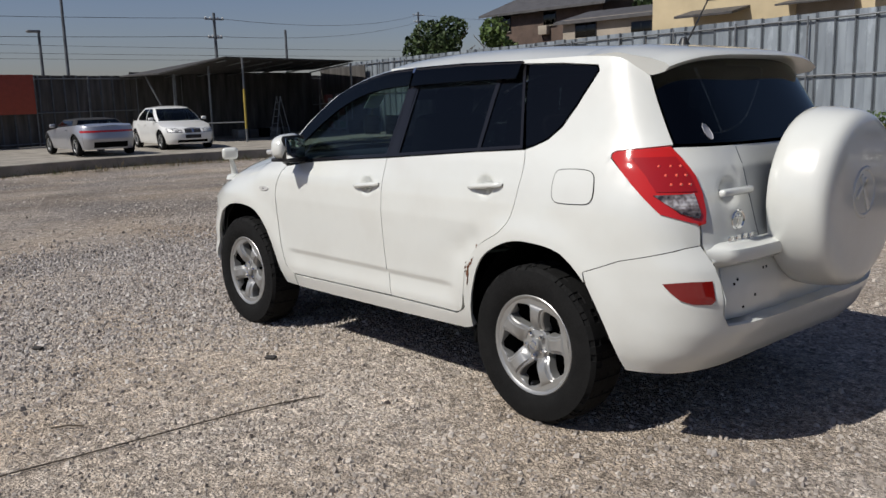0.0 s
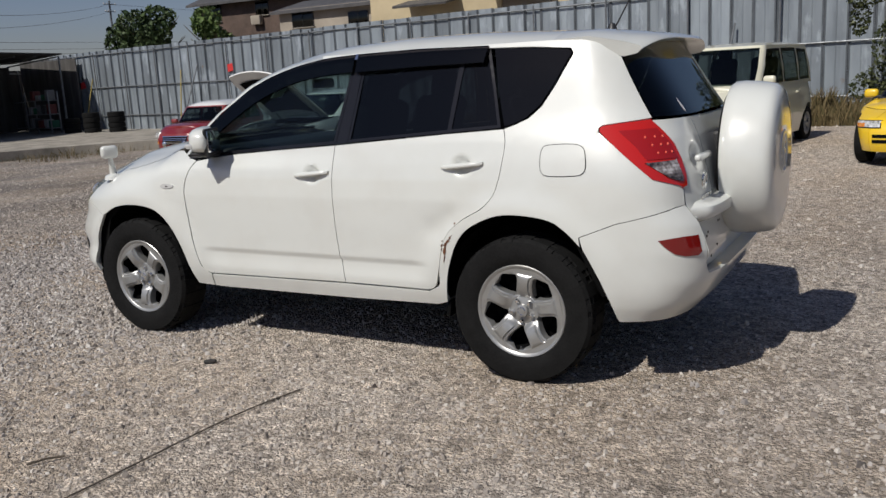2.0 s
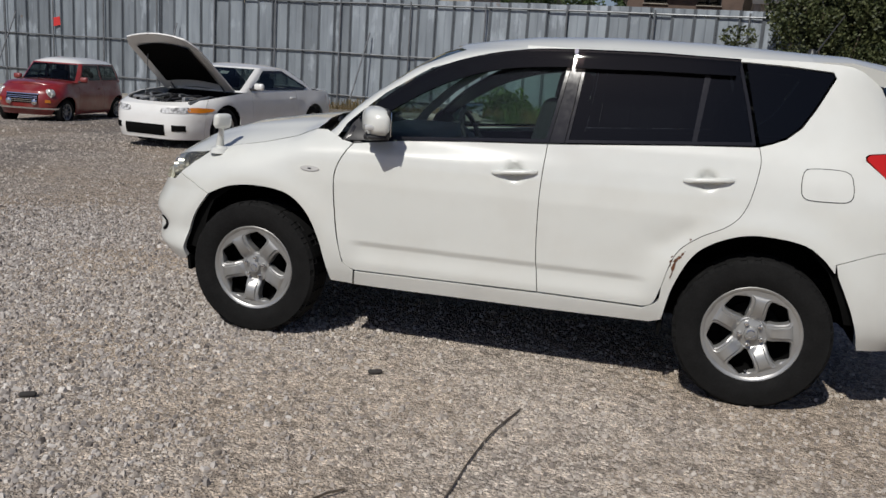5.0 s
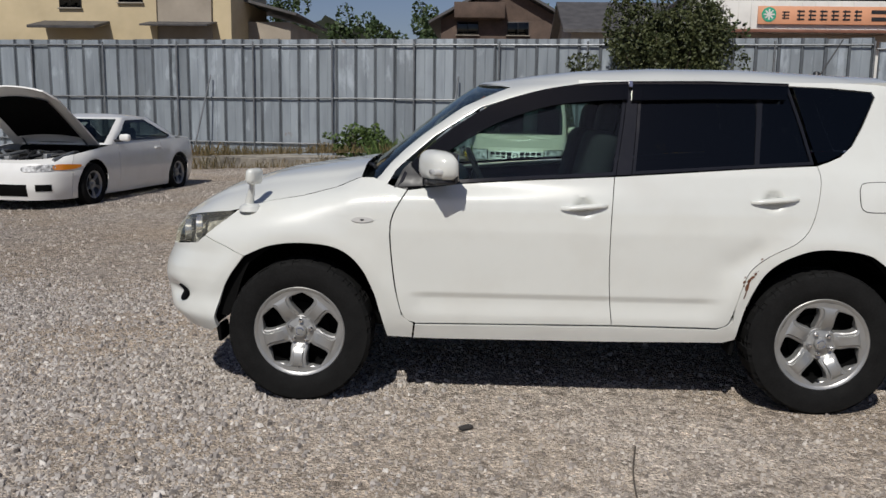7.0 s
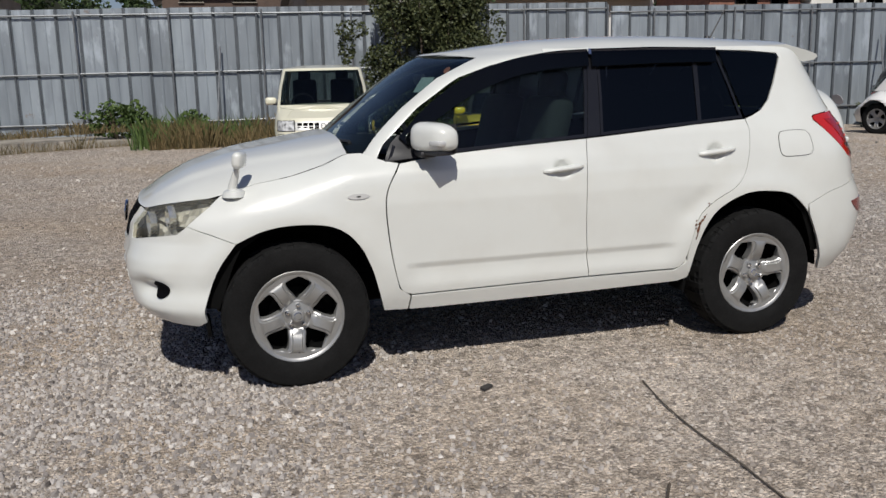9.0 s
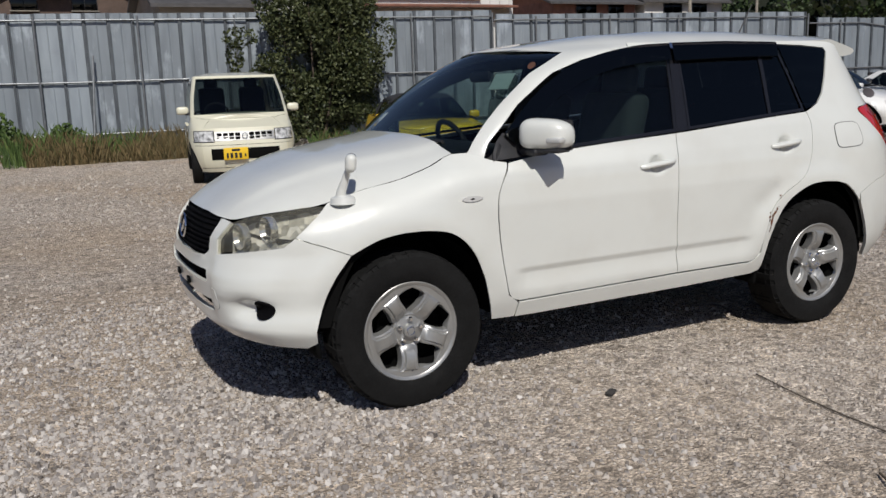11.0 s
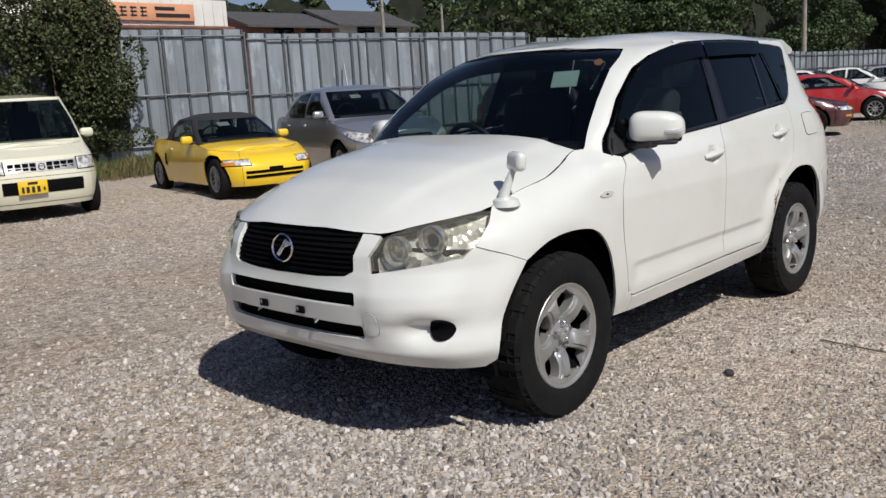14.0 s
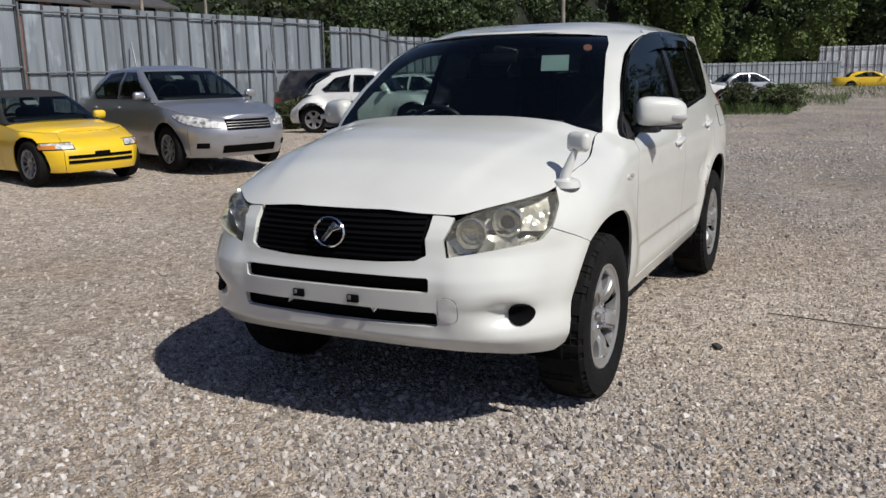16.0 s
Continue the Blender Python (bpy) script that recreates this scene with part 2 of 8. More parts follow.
M = {
    "white": car_paint("pearl_white_paint", (0.636, 0.648, 0.614)),
    "gravel": gravel_ground(), "stone": stone_mat("stone_chips", ((0.0, (0.13, 0.115, 0.106)), (0.18, (0.26, 0.236, 0.217)), (0.6, (0.415, 0.380, 0.352)), (0.9, (0.515, 0.480, 0.447)), (1.0, (0.67, 0.63, 0.585)))),
    "dusty_stone": stone_mat("dusty_stone_chips", ((0.0, (0.18, 0.157, 0.138)), (0.25, (0.325, 0.287, 0.252)), (0.7, (0.430, 0.384, 0.337)), (0.95, (0.52, 0.47, 0.418)), (1.0, (0.60, 0.555, 0.50)))), "dark_sheet": dark_sheet(), "pale_sheet": pale_sheet(), "sheet": sheet_metal(),
    "black_plastic": plain("black_plastic", (0.022, 0.022, 0.024), 0.45, spec=0.4),
    "gloss_black": plain("gloss_black_trim", (0.012, 0.012, 0.014), 0.12, bump=0.0),
    # near-black also stands for the shade inside gaps, slots and cabins
    "dark": plain("near_black", (0.005, 0.005, 0.005), 0.95, spec=0.05),
    "rubber": plain("tyre_rubber", (0.009, 0.009, 0.009), 0.85, vary=0.3, scale=14, bump=0.2, spec=0.15),
    "alloy": plain("silver_alloy", (0.37, 0.37, 0.36), 0.36, 0.62, vary=0.12, scale=9),
    "chrome": plain("chrome", (0.85, 0.85, 0.85), 0.08, 1.0, bump=0.0, vary=0.05),
    "privacy": glass("privacy_glass", (0.035, 0.04, 0.045)),
    "clear": glass("green_glass", (0.56, 0.69, 0.65)),
    "screen": glass("windscreen_glass", (0.42, 0.48, 0.47)),
    "visor": glass("smoked_visor", (0.040, 0.034, 0.034)),
    "lampglass": glass("lamp_cover", (0.95, 0.94, 0.88), haze=0.06, haze_col=(0.80, 0.77, 0.64)), "bowl": plain("lamp_bowl", (0.70, 0.70, 0.67), 0.16, 0.8, vary=0.25, scale=30, bump=0.0),
    "red_lens": lens("red_lens", (0.45, 0.013, 0.008)), "smoked_lens": ribbed_lens(), "bulb_red": lens("bulb_red", (0.85, 0.12, 0.07)), "stop_red": lens("stop_red_lens", (0.30, 0.008, 0.007)), "dark_red": lens("dark_red_lens", (0.16, 0.006, 0.006)), "slat": plain("black_slat", (0.004, 0.004, 0.005), 0.75, spec=0.04), "lamp_unit": lamp_unit(), "tint": glass("tinted_glass", (0.36, 0.41, 0.40)),
    "clear_lens": lens("clear_lens", (0.50, 0.50, 0.49)),
    "amber_lens": lens("amber_lens", (0.65, 0.22, 0.02)),
    "seat": plain("seat_cloth", (0.020, 0.020, 0.022), 0.9),
    "steel_post": plain("galvanised_tube", (0.20, 0.21, 0.22), 0.5, 0.5, vary=0.3),
    "concrete": plain("concrete", (0.28, 0.255, 0.215), 0.9, vary=0.4, scale=1.5, bump=0.3),
    "paper": plain("white_paper", (0.75, 0.75, 0.73), 0.8), "rust": plain("rust", (0.12, 0.045, 0.02), 0.95, vary=0.6, scale=40, bump=0.4),
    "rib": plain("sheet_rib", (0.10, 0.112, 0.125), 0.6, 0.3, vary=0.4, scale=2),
    "reflector": faceted(),
    "leaf": leaf_mat("leaves", (0.035, 0.065, 0.018), (0.11, 0.16, 0.045)),
    "leaf_olive": leaf_mat("olive_leaves", (0.022, 0.032, 0.012), (0.085, 0.095, 0.038)), "leaf_dark": leaf_mat("dark_leaves", (0.018, 0.034, 0.012), (0.06, 0.09, 0.03)),
    "leaf_bamboo": leaf_mat("bamboo_leaves", (0.05, 0.085, 0.02), (0.15, 0.20, 0.06)), "grass": leaf_mat("dry_grass", (0.07, 0.062, 0.026), (0.20, 0.145, 0.072)),
    "bark": plain("bark", (0.09, 0.07, 0.05), 0.95, vary=0.4, scale=5, bump=0.5),
}

# ---- building tools ----
def part(name, bm, material, parent=None, label="", angle=40):
    """Links a bmesh as one mesh object, under a thing where one is given."""
    me = bpy.data.meshes.new(name)
    bm.normal_update()
    bm.to_mesh(me)
    bm.free()
    for mat in (material if isinstance(material, (list, tuple)) else [material]):
        me.materials.append(M[mat] if isinstance(mat, str) else mat)
    if angle:
        me.polygons.foreach_set("use_smooth", [True] * len(me.polygons))
        me.set_sharp_from_angle(angle=radians(angle))
    ob = new(name, me)
    if parent:
        ob.parent = parent
    if label:
        ob["label"] = label
    return ob


def thing(name, label, category, group="", at=None, kind=""):
    ob = tagged(new(name), label, category, group, kind)
    if at is not None:
        ob.matrix_basis = at
    return ob


def mesh_part(name, verts, faces, material, parent=None, label="", angle=40):
    bm = bmesh.new()
    vs = [bm.verts.new(v) for v in verts]
    for f in faces:
        bm.faces.new([vs[i] for i in f])
    return part(name, bm, material, parent, label, angle)


def box_bm(size, at=(0, 0, 0), bevel=0.0, segs=2, turn=None, bm=None):
    """A box with rounded edges, centred at a place."""
    b = bmesh.new()
    bmesh.ops.create_cube(b, size=1)
    for v in b.verts:
        v.co = Vector((v.co.x * size[0], v.co.y * size[1], v.co.z * size[2]))
    if bevel:
        bmesh.ops.bevel(b, geom=b.edges[:], offset=bevel, segments=segs, affect="EDGES", profile=0.5)
    m = Matrix.Translation(at) @ (turn or Matrix.Identity(4))
    b.transform(m)
    return join(bm, b)


def join(bm, b):
    if bm is None:
        return b
    me = bpy.data.meshes.new("tmp")
    b.to_mesh(me)
    bm.from_mesh(me)
    bpy.data.meshes.remove(me)
    b.free()
    return bm


def lathe_bm(profile, steps=32, axis="y", at=(0, 0, 0), close=True, bm=None, arc=2 * math.pi):
    """Turns (radius, along) pairs about an axis."""
    b = bmesh.new()
    full = abs(arc - 2 * math.pi) < 1e-6
    rings = []
    for i in range(steps if full else steps + 1):
        a = arc * i / steps
        ring = []
        for r, h in profile:
            c, s = r * math.cos(a), r * math.sin(a)
            co = {"y": (c, h, s), "z": (c, s, h), "x": (h, c, s)}[axis]
            ring.append(b.verts.new(Vector(co) + Vector(at)))
        rings.append(ring)
    n = len(rings)
    for i in range(n if full else n - 1):
        r0, r1 = rings[i], rings[(i + 1) % n]
        for j in range(len(profile) - 1):
            try:
                b.faces.new((r0[j], r0[j + 1], r1[j + 1], r1[j]))
            except ValueError:
                pass
    bmesh.ops.remove_doubles(b, verts=b.verts, dist=1e-5)
    bmesh.ops.recalc_face_normals(b, faces=b.faces)
    return join(bm, b)


def tube_bm(points, radius, steps=8, bm=None, taper=None):
    """A round bar along points."""
    b = bmesh.new()
    pts = [Vector(p) for p in points]
    rings = []
    for i, p in enumerate(pts):
        d = (pts[min(i + 1, len(pts) - 1)] - pts[max(i - 1, 0)]).normalized()
        side = d.cross(Vector((0, 0, 1)) if abs(d.z) < 0.9 else Vector((1, 0, 0))).normalized()
        up = side.cross(d)
        r = radius if taper is None else radius + (taper - radius) * i / (len(pts) - 1)
        rings.append([b.verts.new(p + r * (math.cos(2 * math.pi * k / steps) * side + math.sin(2 * math.pi * k / steps) * up)) for k in range(steps)])
    for r0, r1 in zip(rings, rings[1:]):
        for k in range(steps):
            b.faces.new((r0[k], r0[(k + 1) % steps], r1[(k + 1) % steps], r1[k]))
    b.faces.new(rings[0][::-1])
    b.faces.new(rings[-1])
    bmesh.ops.recalc_face_normals(b, faces=b.faces)
    return join(bm, b)


def interp(table, v):
    return float(np.interp(v, [a for a, _ in table], [b for _, b in table]))


def soft(a, b, v):
    t = min(1.0, max(0.0, (v - a) / (b - a)))
    return t * t * (3 - 2 * t)


def curve_pts(pts, n=6, closed=False):
    """A smooth line (Catmull-Rom) through a few points."""
    out = []
    P = [Vector((*p, 0)) if len(p) == 2 else Vector(p) for p in pts]
    k = len(P)
    for i in range(k if closed else k - 1):
        p0, p1 = P[(i - 1) % k] if closed or i else P[0], P[i]
        p2 = P[(i + 1) % k]
        p3 = P[(i + 2) % k] if closed or i + 2 < k else P[-1]
        for j in range(n):
            t = j / n
            out.append(0.5 * ((2 * p1) + (p2 - p0) * t + (2 * p0 - 5 * p1 + 4 * p2 - p3) * t * t + (3 * p1 - p0 - 3 * p2 + p3) * t ** 3))
    if not closed:
        out.append(P[-1])
    return [(v.x, v.y) if len(pts[0]) == 2 else tuple(v) for v in out]


def poly_grid(poly, du, dv):
    """A flat polygon cut into a fine grid, as a bmesh in the (u, v) plane."""
    b = bmesh.new()
    clean = []
    for p in poly:
        if not clean or (abs(p[0] - clean[-1][0]) + abs(p[1] - clean[-1][1])) > 1e-4:
            clean.append(p)
    if abs(clean[0][0] - clean[-1][0]) + abs(clean[0][1] - clean[-1][1]) < 1e-4:
        clean.pop()
    b.faces.new([b.verts.new((u, v, 0)) for u, v in clean])
    for axis, step in ((0, du), (1, dv)):
        lo, hi = min(p[axis] for p in clean), max(p[axis] for p in clean)
        n = math.ceil((hi - lo) / step)
        for i in range(1, n):
            c = lo + (hi - lo) * i / n
            co, no = [0, 0, 0], [0, 0, 0]
            co[axis], no[axis] = c, 1
            bmesh.ops.bisect_plane(b, geom=b.verts[:] + b.edges[:] + b.faces[:], plane_co=co, plane_no=no, dist=1e-5)
    bmesh.ops.triangulate(b, faces=[f for f in b.faces if len(f.verts) > 4])
    return b


def shrink(poly, d):
    """Moves a polygon's outline inwards by d."""
    area = sum(a[0] * b[1] - b[0] * a[1] for a, b in zip(poly, poly[1:] + poly[:1]))
    sign = 1 if area > 0 else -1
    out = []
    n = len(poly)
    for i in range(n):
        a, b, c = poly[i - 1], poly[i], poly[(i + 1) % n]
        e1, e2 = Vector((b[0] - a[0], b[1] - a[1])), Vector((c[0] - b[0], c[1] - b[1]))
        if e1.length < 1e-6 or e2.length < 1e-6:
            out.append(b)
            continue
        n1, n2 = Vector((-e1.y, e1.x)).normalized() * sign, Vector((-e2.y, e2.x)).normalized() * sign
        m = n1 + n2
        if m.length < 0.3:
            out.append(b)
            continue
        m = m.normalized()
        k = d / max(0.5, m.dot(n1))
        out.append((b[0] + m.x * k, b[1] + m.y * k))
    return out


def surface(poly, place, du=0.04, dv=0.035, gap=0.0, rim=0.0, lift=0.0, both=False, mirror=False, centre=(0, 0, 0.7)):
    """Lays a polygon of (s, z) on a curved surface place(s, z). both: with its mirror image, as one mesh; mirror: the mirror image alone.
    rim: depth of the edge turned inwards; lift: how far it stands proud."""
    b = poly_grid(shrink(list(poly), gap) if gap else list(poly), du, dv)
    for v in b.verts:
        v.co = place(v.co.x, v.co.y)
    b.normal_update()
    c = Vector(centre)
    if sum(f.normal.dot(f.calc_center_median() - c) * f.calc_area() for f in b.faces) < 0:
        bmesh.ops.reverse_faces(b, faces=b.faces[:])
        b.normal_update()
    if lift:
        for v, co in [(v, v.co + v.normal * lift) for v in b.verts]:
            v.co = co
    if both or mirror:
        if both:
            for v in b.verts:
                if abs(v.co.y) < 0.014:
                    v.co.y = 0.0
        o = b.copy() if both else b
        for v in o.verts:
            v.co.y = -v.co.y
        bmesh.ops.reverse_faces(o, faces=o.faces[:])
        if both:
            b = join(b, o)
            bmesh.ops.remove_doubles(b, verts=b.verts, dist=0.0015)
        b.normal_update()
    if rim:
        edges = [e for e in b.edges if e.is_boundary]
        normals = {v: v.normal.copy() for v in b.verts}
        made = bmesh.ops.extrude_edge_only(b, edges=edges)
        for el in made["geom"]:
            if isinstance(el, bmesh.types.BMVert):
                src = min((e.other_vert(el) for e in el.link_edges if e.other_vert(el) in normals), key=lambda q: (q.co - el.co).length, default=None)
                if src is not None:
                    el.co -= normals[src] * rim
    return b

# ---- car bodies ----
class Hull:
    """A car's skin as a closed plan outline at every height. s runs along the side as x in metres; past xf it is xf + 0..1 of the way round
    the nose to its middle, past xr it is xr - 0..1 of the way round the tail."""
    def __init__(self, width, nose, tail, xf, xr, qf, qr, pf=2.5, pr=3.0, wheels=(), flare=0.02, arch=0.46, shape=None):
        self.width, self.nose, self.tail, self.xf, self.xr, self.qf, self.qr, self.pf, self.pr = width, nose, tail, xf, xr, qf, qr, pf, pr
        self.wheels, self.flare, self.arch, self.shape = wheels, flare, arch, shape
        self.memo = {}

    def base_f(self, z):
        return interp(self.xf, z) if isinstance(self.xf, list) else self.xf

    def base_r(self, z):
        return interp(self.xr, z) if isinstance(self.xr, list) else self.xr

    def half(self, x, z):
        w = interp(self.width, z)
        return self.shape(x, z, w) if self.shape else w

    def swell(self, x, z):
        low = soft(self.wheels[0][1] - 0.05, self.wheels[0][1] + 0.28, z) if self.wheels else 1.0
        return low * sum(self.flare * math.exp(-((math.hypot(x - hx, z - hz) - self.arch) / 0.075) ** 2) for hx, hz in self.wheels)

    def table(self, z, front):
        key = (round(z, 3), front)
        if key not in self.memo:
            x0 = self.base_f(z) if front else self.base_r(z)
            x1 = interp(self.nose if front else self.tail, z)
            p, q = (self.pf, self.qf) if front else (self.pr, self.qr)
            q = interp(q, z) if isinstance(q, list) else q
            a = np.linspace(0, 1, 60)
            e = np.concatenate([a[:-1] * 0.9, 1 - (1 - np.linspace(0, 1, 60)) ** 3 * 0.1])
            e = np.unique(e)
            w = np.array([self.half(x0 + (x1 - x0) * t, z) for t in e])
            ys = w * (1 - e ** p) ** (1 / q)
            xs = x0 + (x1 - x0) * e
            d = np.concatenate([[0], np.cumsum(np.hypot(np.diff(xs), np.diff(ys)))])
            self.memo[key] = (d / d[-1], xs, ys)
        return self.memo[key]

    def place(self, s, z):
        x0, xr = self.base_f(z), self.base_r(z)
        if xr <= s <= x0:
            x, y = s, self.half(s, z)
        else:
            front = s > x0
            d, xs, ys = self.table(z, front)
            u = min(1.0, s - x0 if front else xr - s)
            x, y = float(np.interp(u, d, xs)), float(np.interp(u, d, ys))
            if u > 0.9999:
                y = 0.0
        if y > 0.3:
            y += self.swell(x, z)
        return Vector((x, y, z))

    def F(self, y, z):
        """s on the nose at the half width y."""
        d, xs, ys = self.table(z, True)
        return self.base_f(z) + float(np.interp(y, ys[::-1], d[::-1]))

    def R(self, y, z):
        d, xs, ys = self.table(z, False)
        return self.base_r(z) - float(np.interp(y, ys[::-1], d[::-1]))

    def X(self, x, z):
        """s at the length x, round a corner where it must."""
        x0, xr = self.base_f(z), self.base_r(z)
        if xr <= x <= x0:
            return x
        front = x > x0
        d, xs, ys = self.table(z, front)
        u = float(np.interp(x, xs, d)) if front else float(np.interp(-x, -xs, d))
        return x0 + u if front else xr - u


def ring_bm(outline, width, place, lift=0.0, mirror=False, rim=0.006):
    """A flat moulding that follows the inside of an outline."""
    inner = shrink(outline, width)
    b = bmesh.new()
    rows = []
    for o, i in zip(outline, inner):
        a, c = place(*o), place(*i)
        out = Vector((0, 1, 0.35)).normalized() * lift
        deep = Vector((0, 1, 0.35)).normalized() * (lift - rim)
        rows.append([b.verts.new(v) for v in (a + deep, a + out, c + out, c + deep)])
    for r0, r1 in zip(rows, rows[1:] + rows[:1]):
        for k in range(3):
            b.faces.new((r0[k], r0[k + 1], r1[k + 1], r1[k]))
    bmesh.ops.recalc_face_normals(b, faces=b.faces)
    if sum(f.normal.y for f in b.faces) < 0:
        bmesh.ops.reverse_faces(b, faces=b.faces[:])
    if mirror:
        for v in b.verts:
            v.co.y = -v.co.y
        bmesh.ops.reverse_faces(b, faces=b.faces[:])
    return b


def crown_bm(hull_place, ss, z_edge, z_mid, power=5, steps=10, lift=0.0):
    """A roof, bonnet or lid: from its edge on the hull over to the middle line and the other side."""
    b = bmesh.new()
    rows = []
    for s in ss:
        e = hull_place(s, z_edge(s))
        zc = max(e.z, z_mid(e.x))
        row = []
        for k in range(-steps, steps + 1):
            v = k / steps
            row.append(b.verts.new((e.x, e.y * v, e.z + (zc - e.z) * (1 - abs(v) ** power) + lift)))
        rows.append(row)
    for r0, r1 in zip(rows, rows[1:]):
        for k in range(2 * steps):
            b.faces.new((r0[k], r0[k + 1], r1[k + 1], r1[k]))
    bmesh.ops.remove_doubles(b, verts=b.verts, dist=0.001)
    b.normal_update()
    if sum(f.normal.z for f in b.faces) < 0:
        bmesh.ops.reverse_faces(b, faces=b.faces[:])
    return b


def wheel_parts(parent, r=0.36, rim_r=0.215, wide=0.225, spokes=5, style="suv", name="wheel", at=(0, 0, 0), flip=False, phase=0.0):
    """A wheel as a part with tyre, rim and hub; it lies with its face to +y."""
    w = wide / 2
    hub = new(name)
    hub.parent = parent
    hub.matrix_basis = Matrix.Translation(at) @ (pose(0, 0, 0, 0, 0, 180) if flip else Matrix.Identity(4))
    tyre = [(rim_r + 0.005, -w * 0.8), (rim_r + 0.03, -w * 0.95), (r - 0.06, -w), (r - 0.02, -w * 0.93), (r - 0.004, -w * 0.78),
            (r, -w * 0.5), (r, 0.0), (r, w * 0.5), (r - 0.004, w * 0.78), (r - 0.02, w * 0.93), (r - 0.06, w), (rim_r + 0.03, w * 0.96), (rim_r + 0.004, w * 0.82)]
    b = lathe_bm(tyre, 72 if style == "suv" else 40)
    if style == "suv":
        groove = [f for f in b.faces if math.hypot(f.calc_center_median().x, f.calc_center_median().z) > r - 0.016 and int(round(math.atan2(f.calc_center_median().z, f.calc_center_median().x) / (2 * math.pi) * 72)) % 3 == 0]
        bmesh.ops.inset_individual(b, faces=groove, thickness=0.004, depth=-0.005)
    part("tyre", b, "rubber", hub, angle=30)
    # barrel and lip
    lip = [(rim_r * 0.93, w * 0.55), (rim_r * 0.95, w * 0.66), (rim_r + 0.003, w * 0.78), (rim_r + 0.008, w * 0.82), (rim_r + 0.003, w * 0.86), (rim_r - 0.006, w * 0.84), (rim_r * 0.93, w * 0.76)]
    rim = part("rim", lathe_bm(lip, 48), "alloy", hub, angle=50)
    # dark barrel and backing disc paint the shade between the spokes
    part("barrel", lathe_bm([(rim_r * 0.93, w * 0.58), (rim_r * 0.90, w * 0.3), (rim_r * 0.86, -w * 0.1), (rim_r * 0.78, -w * 0.6)], 40), "dark" if style == "suv" else "rib", rim)
    part("brake", lathe_bm([(0.0, w * 0.02), (rim_r * 0.60, w * 0.02), (rim_r * 0.62, -w * 0.15), (rim_r * 0.9, -w * 0.16), (rim_r * 0.9, -w * 0.25), (0.0, -w * 0.35)], 24), "dark", hub)
    for i in range(spokes):
        a0 = 2 * math.pi * i / spokes - math.pi / 2 + radians(phase)
        b = bmesh.new()
        fat = {"suv": 1.0, "thin": 0.42, "cap": 1.1}[style]
        rows = []
        if style == "suv":
            # a broad spoke with a raised middle band, spreading into the rim's shoulder
            table = ((0.30, 0.190, 0.56, 0.02), (0.36, 0.205, 0.60, 0.06), (0.42, 0.200, 0.68, 0.14), (0.52, 0.188, 0.75, 0.18), (0.62, 0.188, 0.79, 0.18), (0.72, 0.200, 0.80, 0.16), (0.78, 0.235, 0.80, 0.13), (0.825, 0.315, 0.79, 0.09), (0.862, 0.45, 0.78, 0.03), (0.90, 0.568, 0.78, 0.0), (0.985, 0.622, 0.80, 0.0))
            section = lambda rise, flat: ((-1.0, -0.85 * flat), (-0.94, -0.10 * flat), (-0.80, 0.0), (-0.62, 0.0), (-0.50, rise), (0.50, rise), (0.62, 0.0), (0.80, 0.0), (0.94, -0.10 * flat), (1.0, -0.85 * flat))
        else:
            table = ((0.34, 0.20, 0.54, 0.04), (0.42, 0.19, 0.64, 0.14), (0.50, 0.185, 0.72, 0.24), (0.66, 0.190, 0.80, 0.30), (0.80, 0.235, 0.80, 0.24), (0.89, 0.36, 0.76, 0.10), (0.965, 0.50, 0.68, 0.0))
            section = lambda dip, flat: ((-1.0, -0.5), (-0.93, -0.08), (-0.74, 0.0), (-0.42, -dip * 1.6), (0.42, -dip * 1.6), (0.74, 0.0), (0.93, -0.08), (1.0, -0.5))
        for rr, half, y, dip in table:
            row = []
            for t, dy in section(dip, 1.0 if rr < 0.86 else 0.35 if rr < 0.9 else 0.0):
                if style == "suv":
                    a = t * half / rr
                    if half < 0.29:
                        row.append(b.verts.new((rr * rim_r, (y + dy * 0.5) * w, t * half * rim_r)))
                    else:
                        row.append(b.verts.new((rr * rim_r * math.cos(a), (y + dy * 0.5) * w, rr * rim_r * math.sin(a))))
                else:
                    row.append(b.verts.new((rr * rim_r, (y + dy * 0.5) * w, t * half * rim_r * fat)))
            rows.append(row)
        for r0, r1 in zip(rows, rows[1:]):
            for k in range(len(r0) - 1):
                b.faces.new((r0[k], r0[k + 1], r1[k + 1], r1[k]))
        bmesh.ops.recalc_face_normals(b, faces=b.faces)
        if sum(f.normal.y for f in b.faces) < 0:
            bmesh.ops.reverse_faces(b, faces=b.faces[:])
        b.transform(Matrix.Rotation(-a0, 4, "Y"))
        part("spoke", b, "alloy", hub, angle=38 if style == "suv" else 60)
    if style == "suv":
        cap = lathe_bm([(0.0, w * 0.78), (rim_r * 0.10, w * 0.775), (rim_r * 0.135, w * 0.75), (rim_r * 0.15, w * 0.60), (rim_r * 0.30, w * 0.54), (rim_r * 0.335, w * 0.58), (rim_r * 0.36, w * 0.56), (rim_r * 0.38, w * 0.40)], 30)
        badge = part("hub_cap", cap, "alloy", hub, angle=35)
        part("cap_ring", lathe_bm([(rim_r * 0.070, w * 0.775), (rim_r * 0.080, w * 0.80), (rim_r * 0.092, w * 0.775)], 20), "chrome", badge)
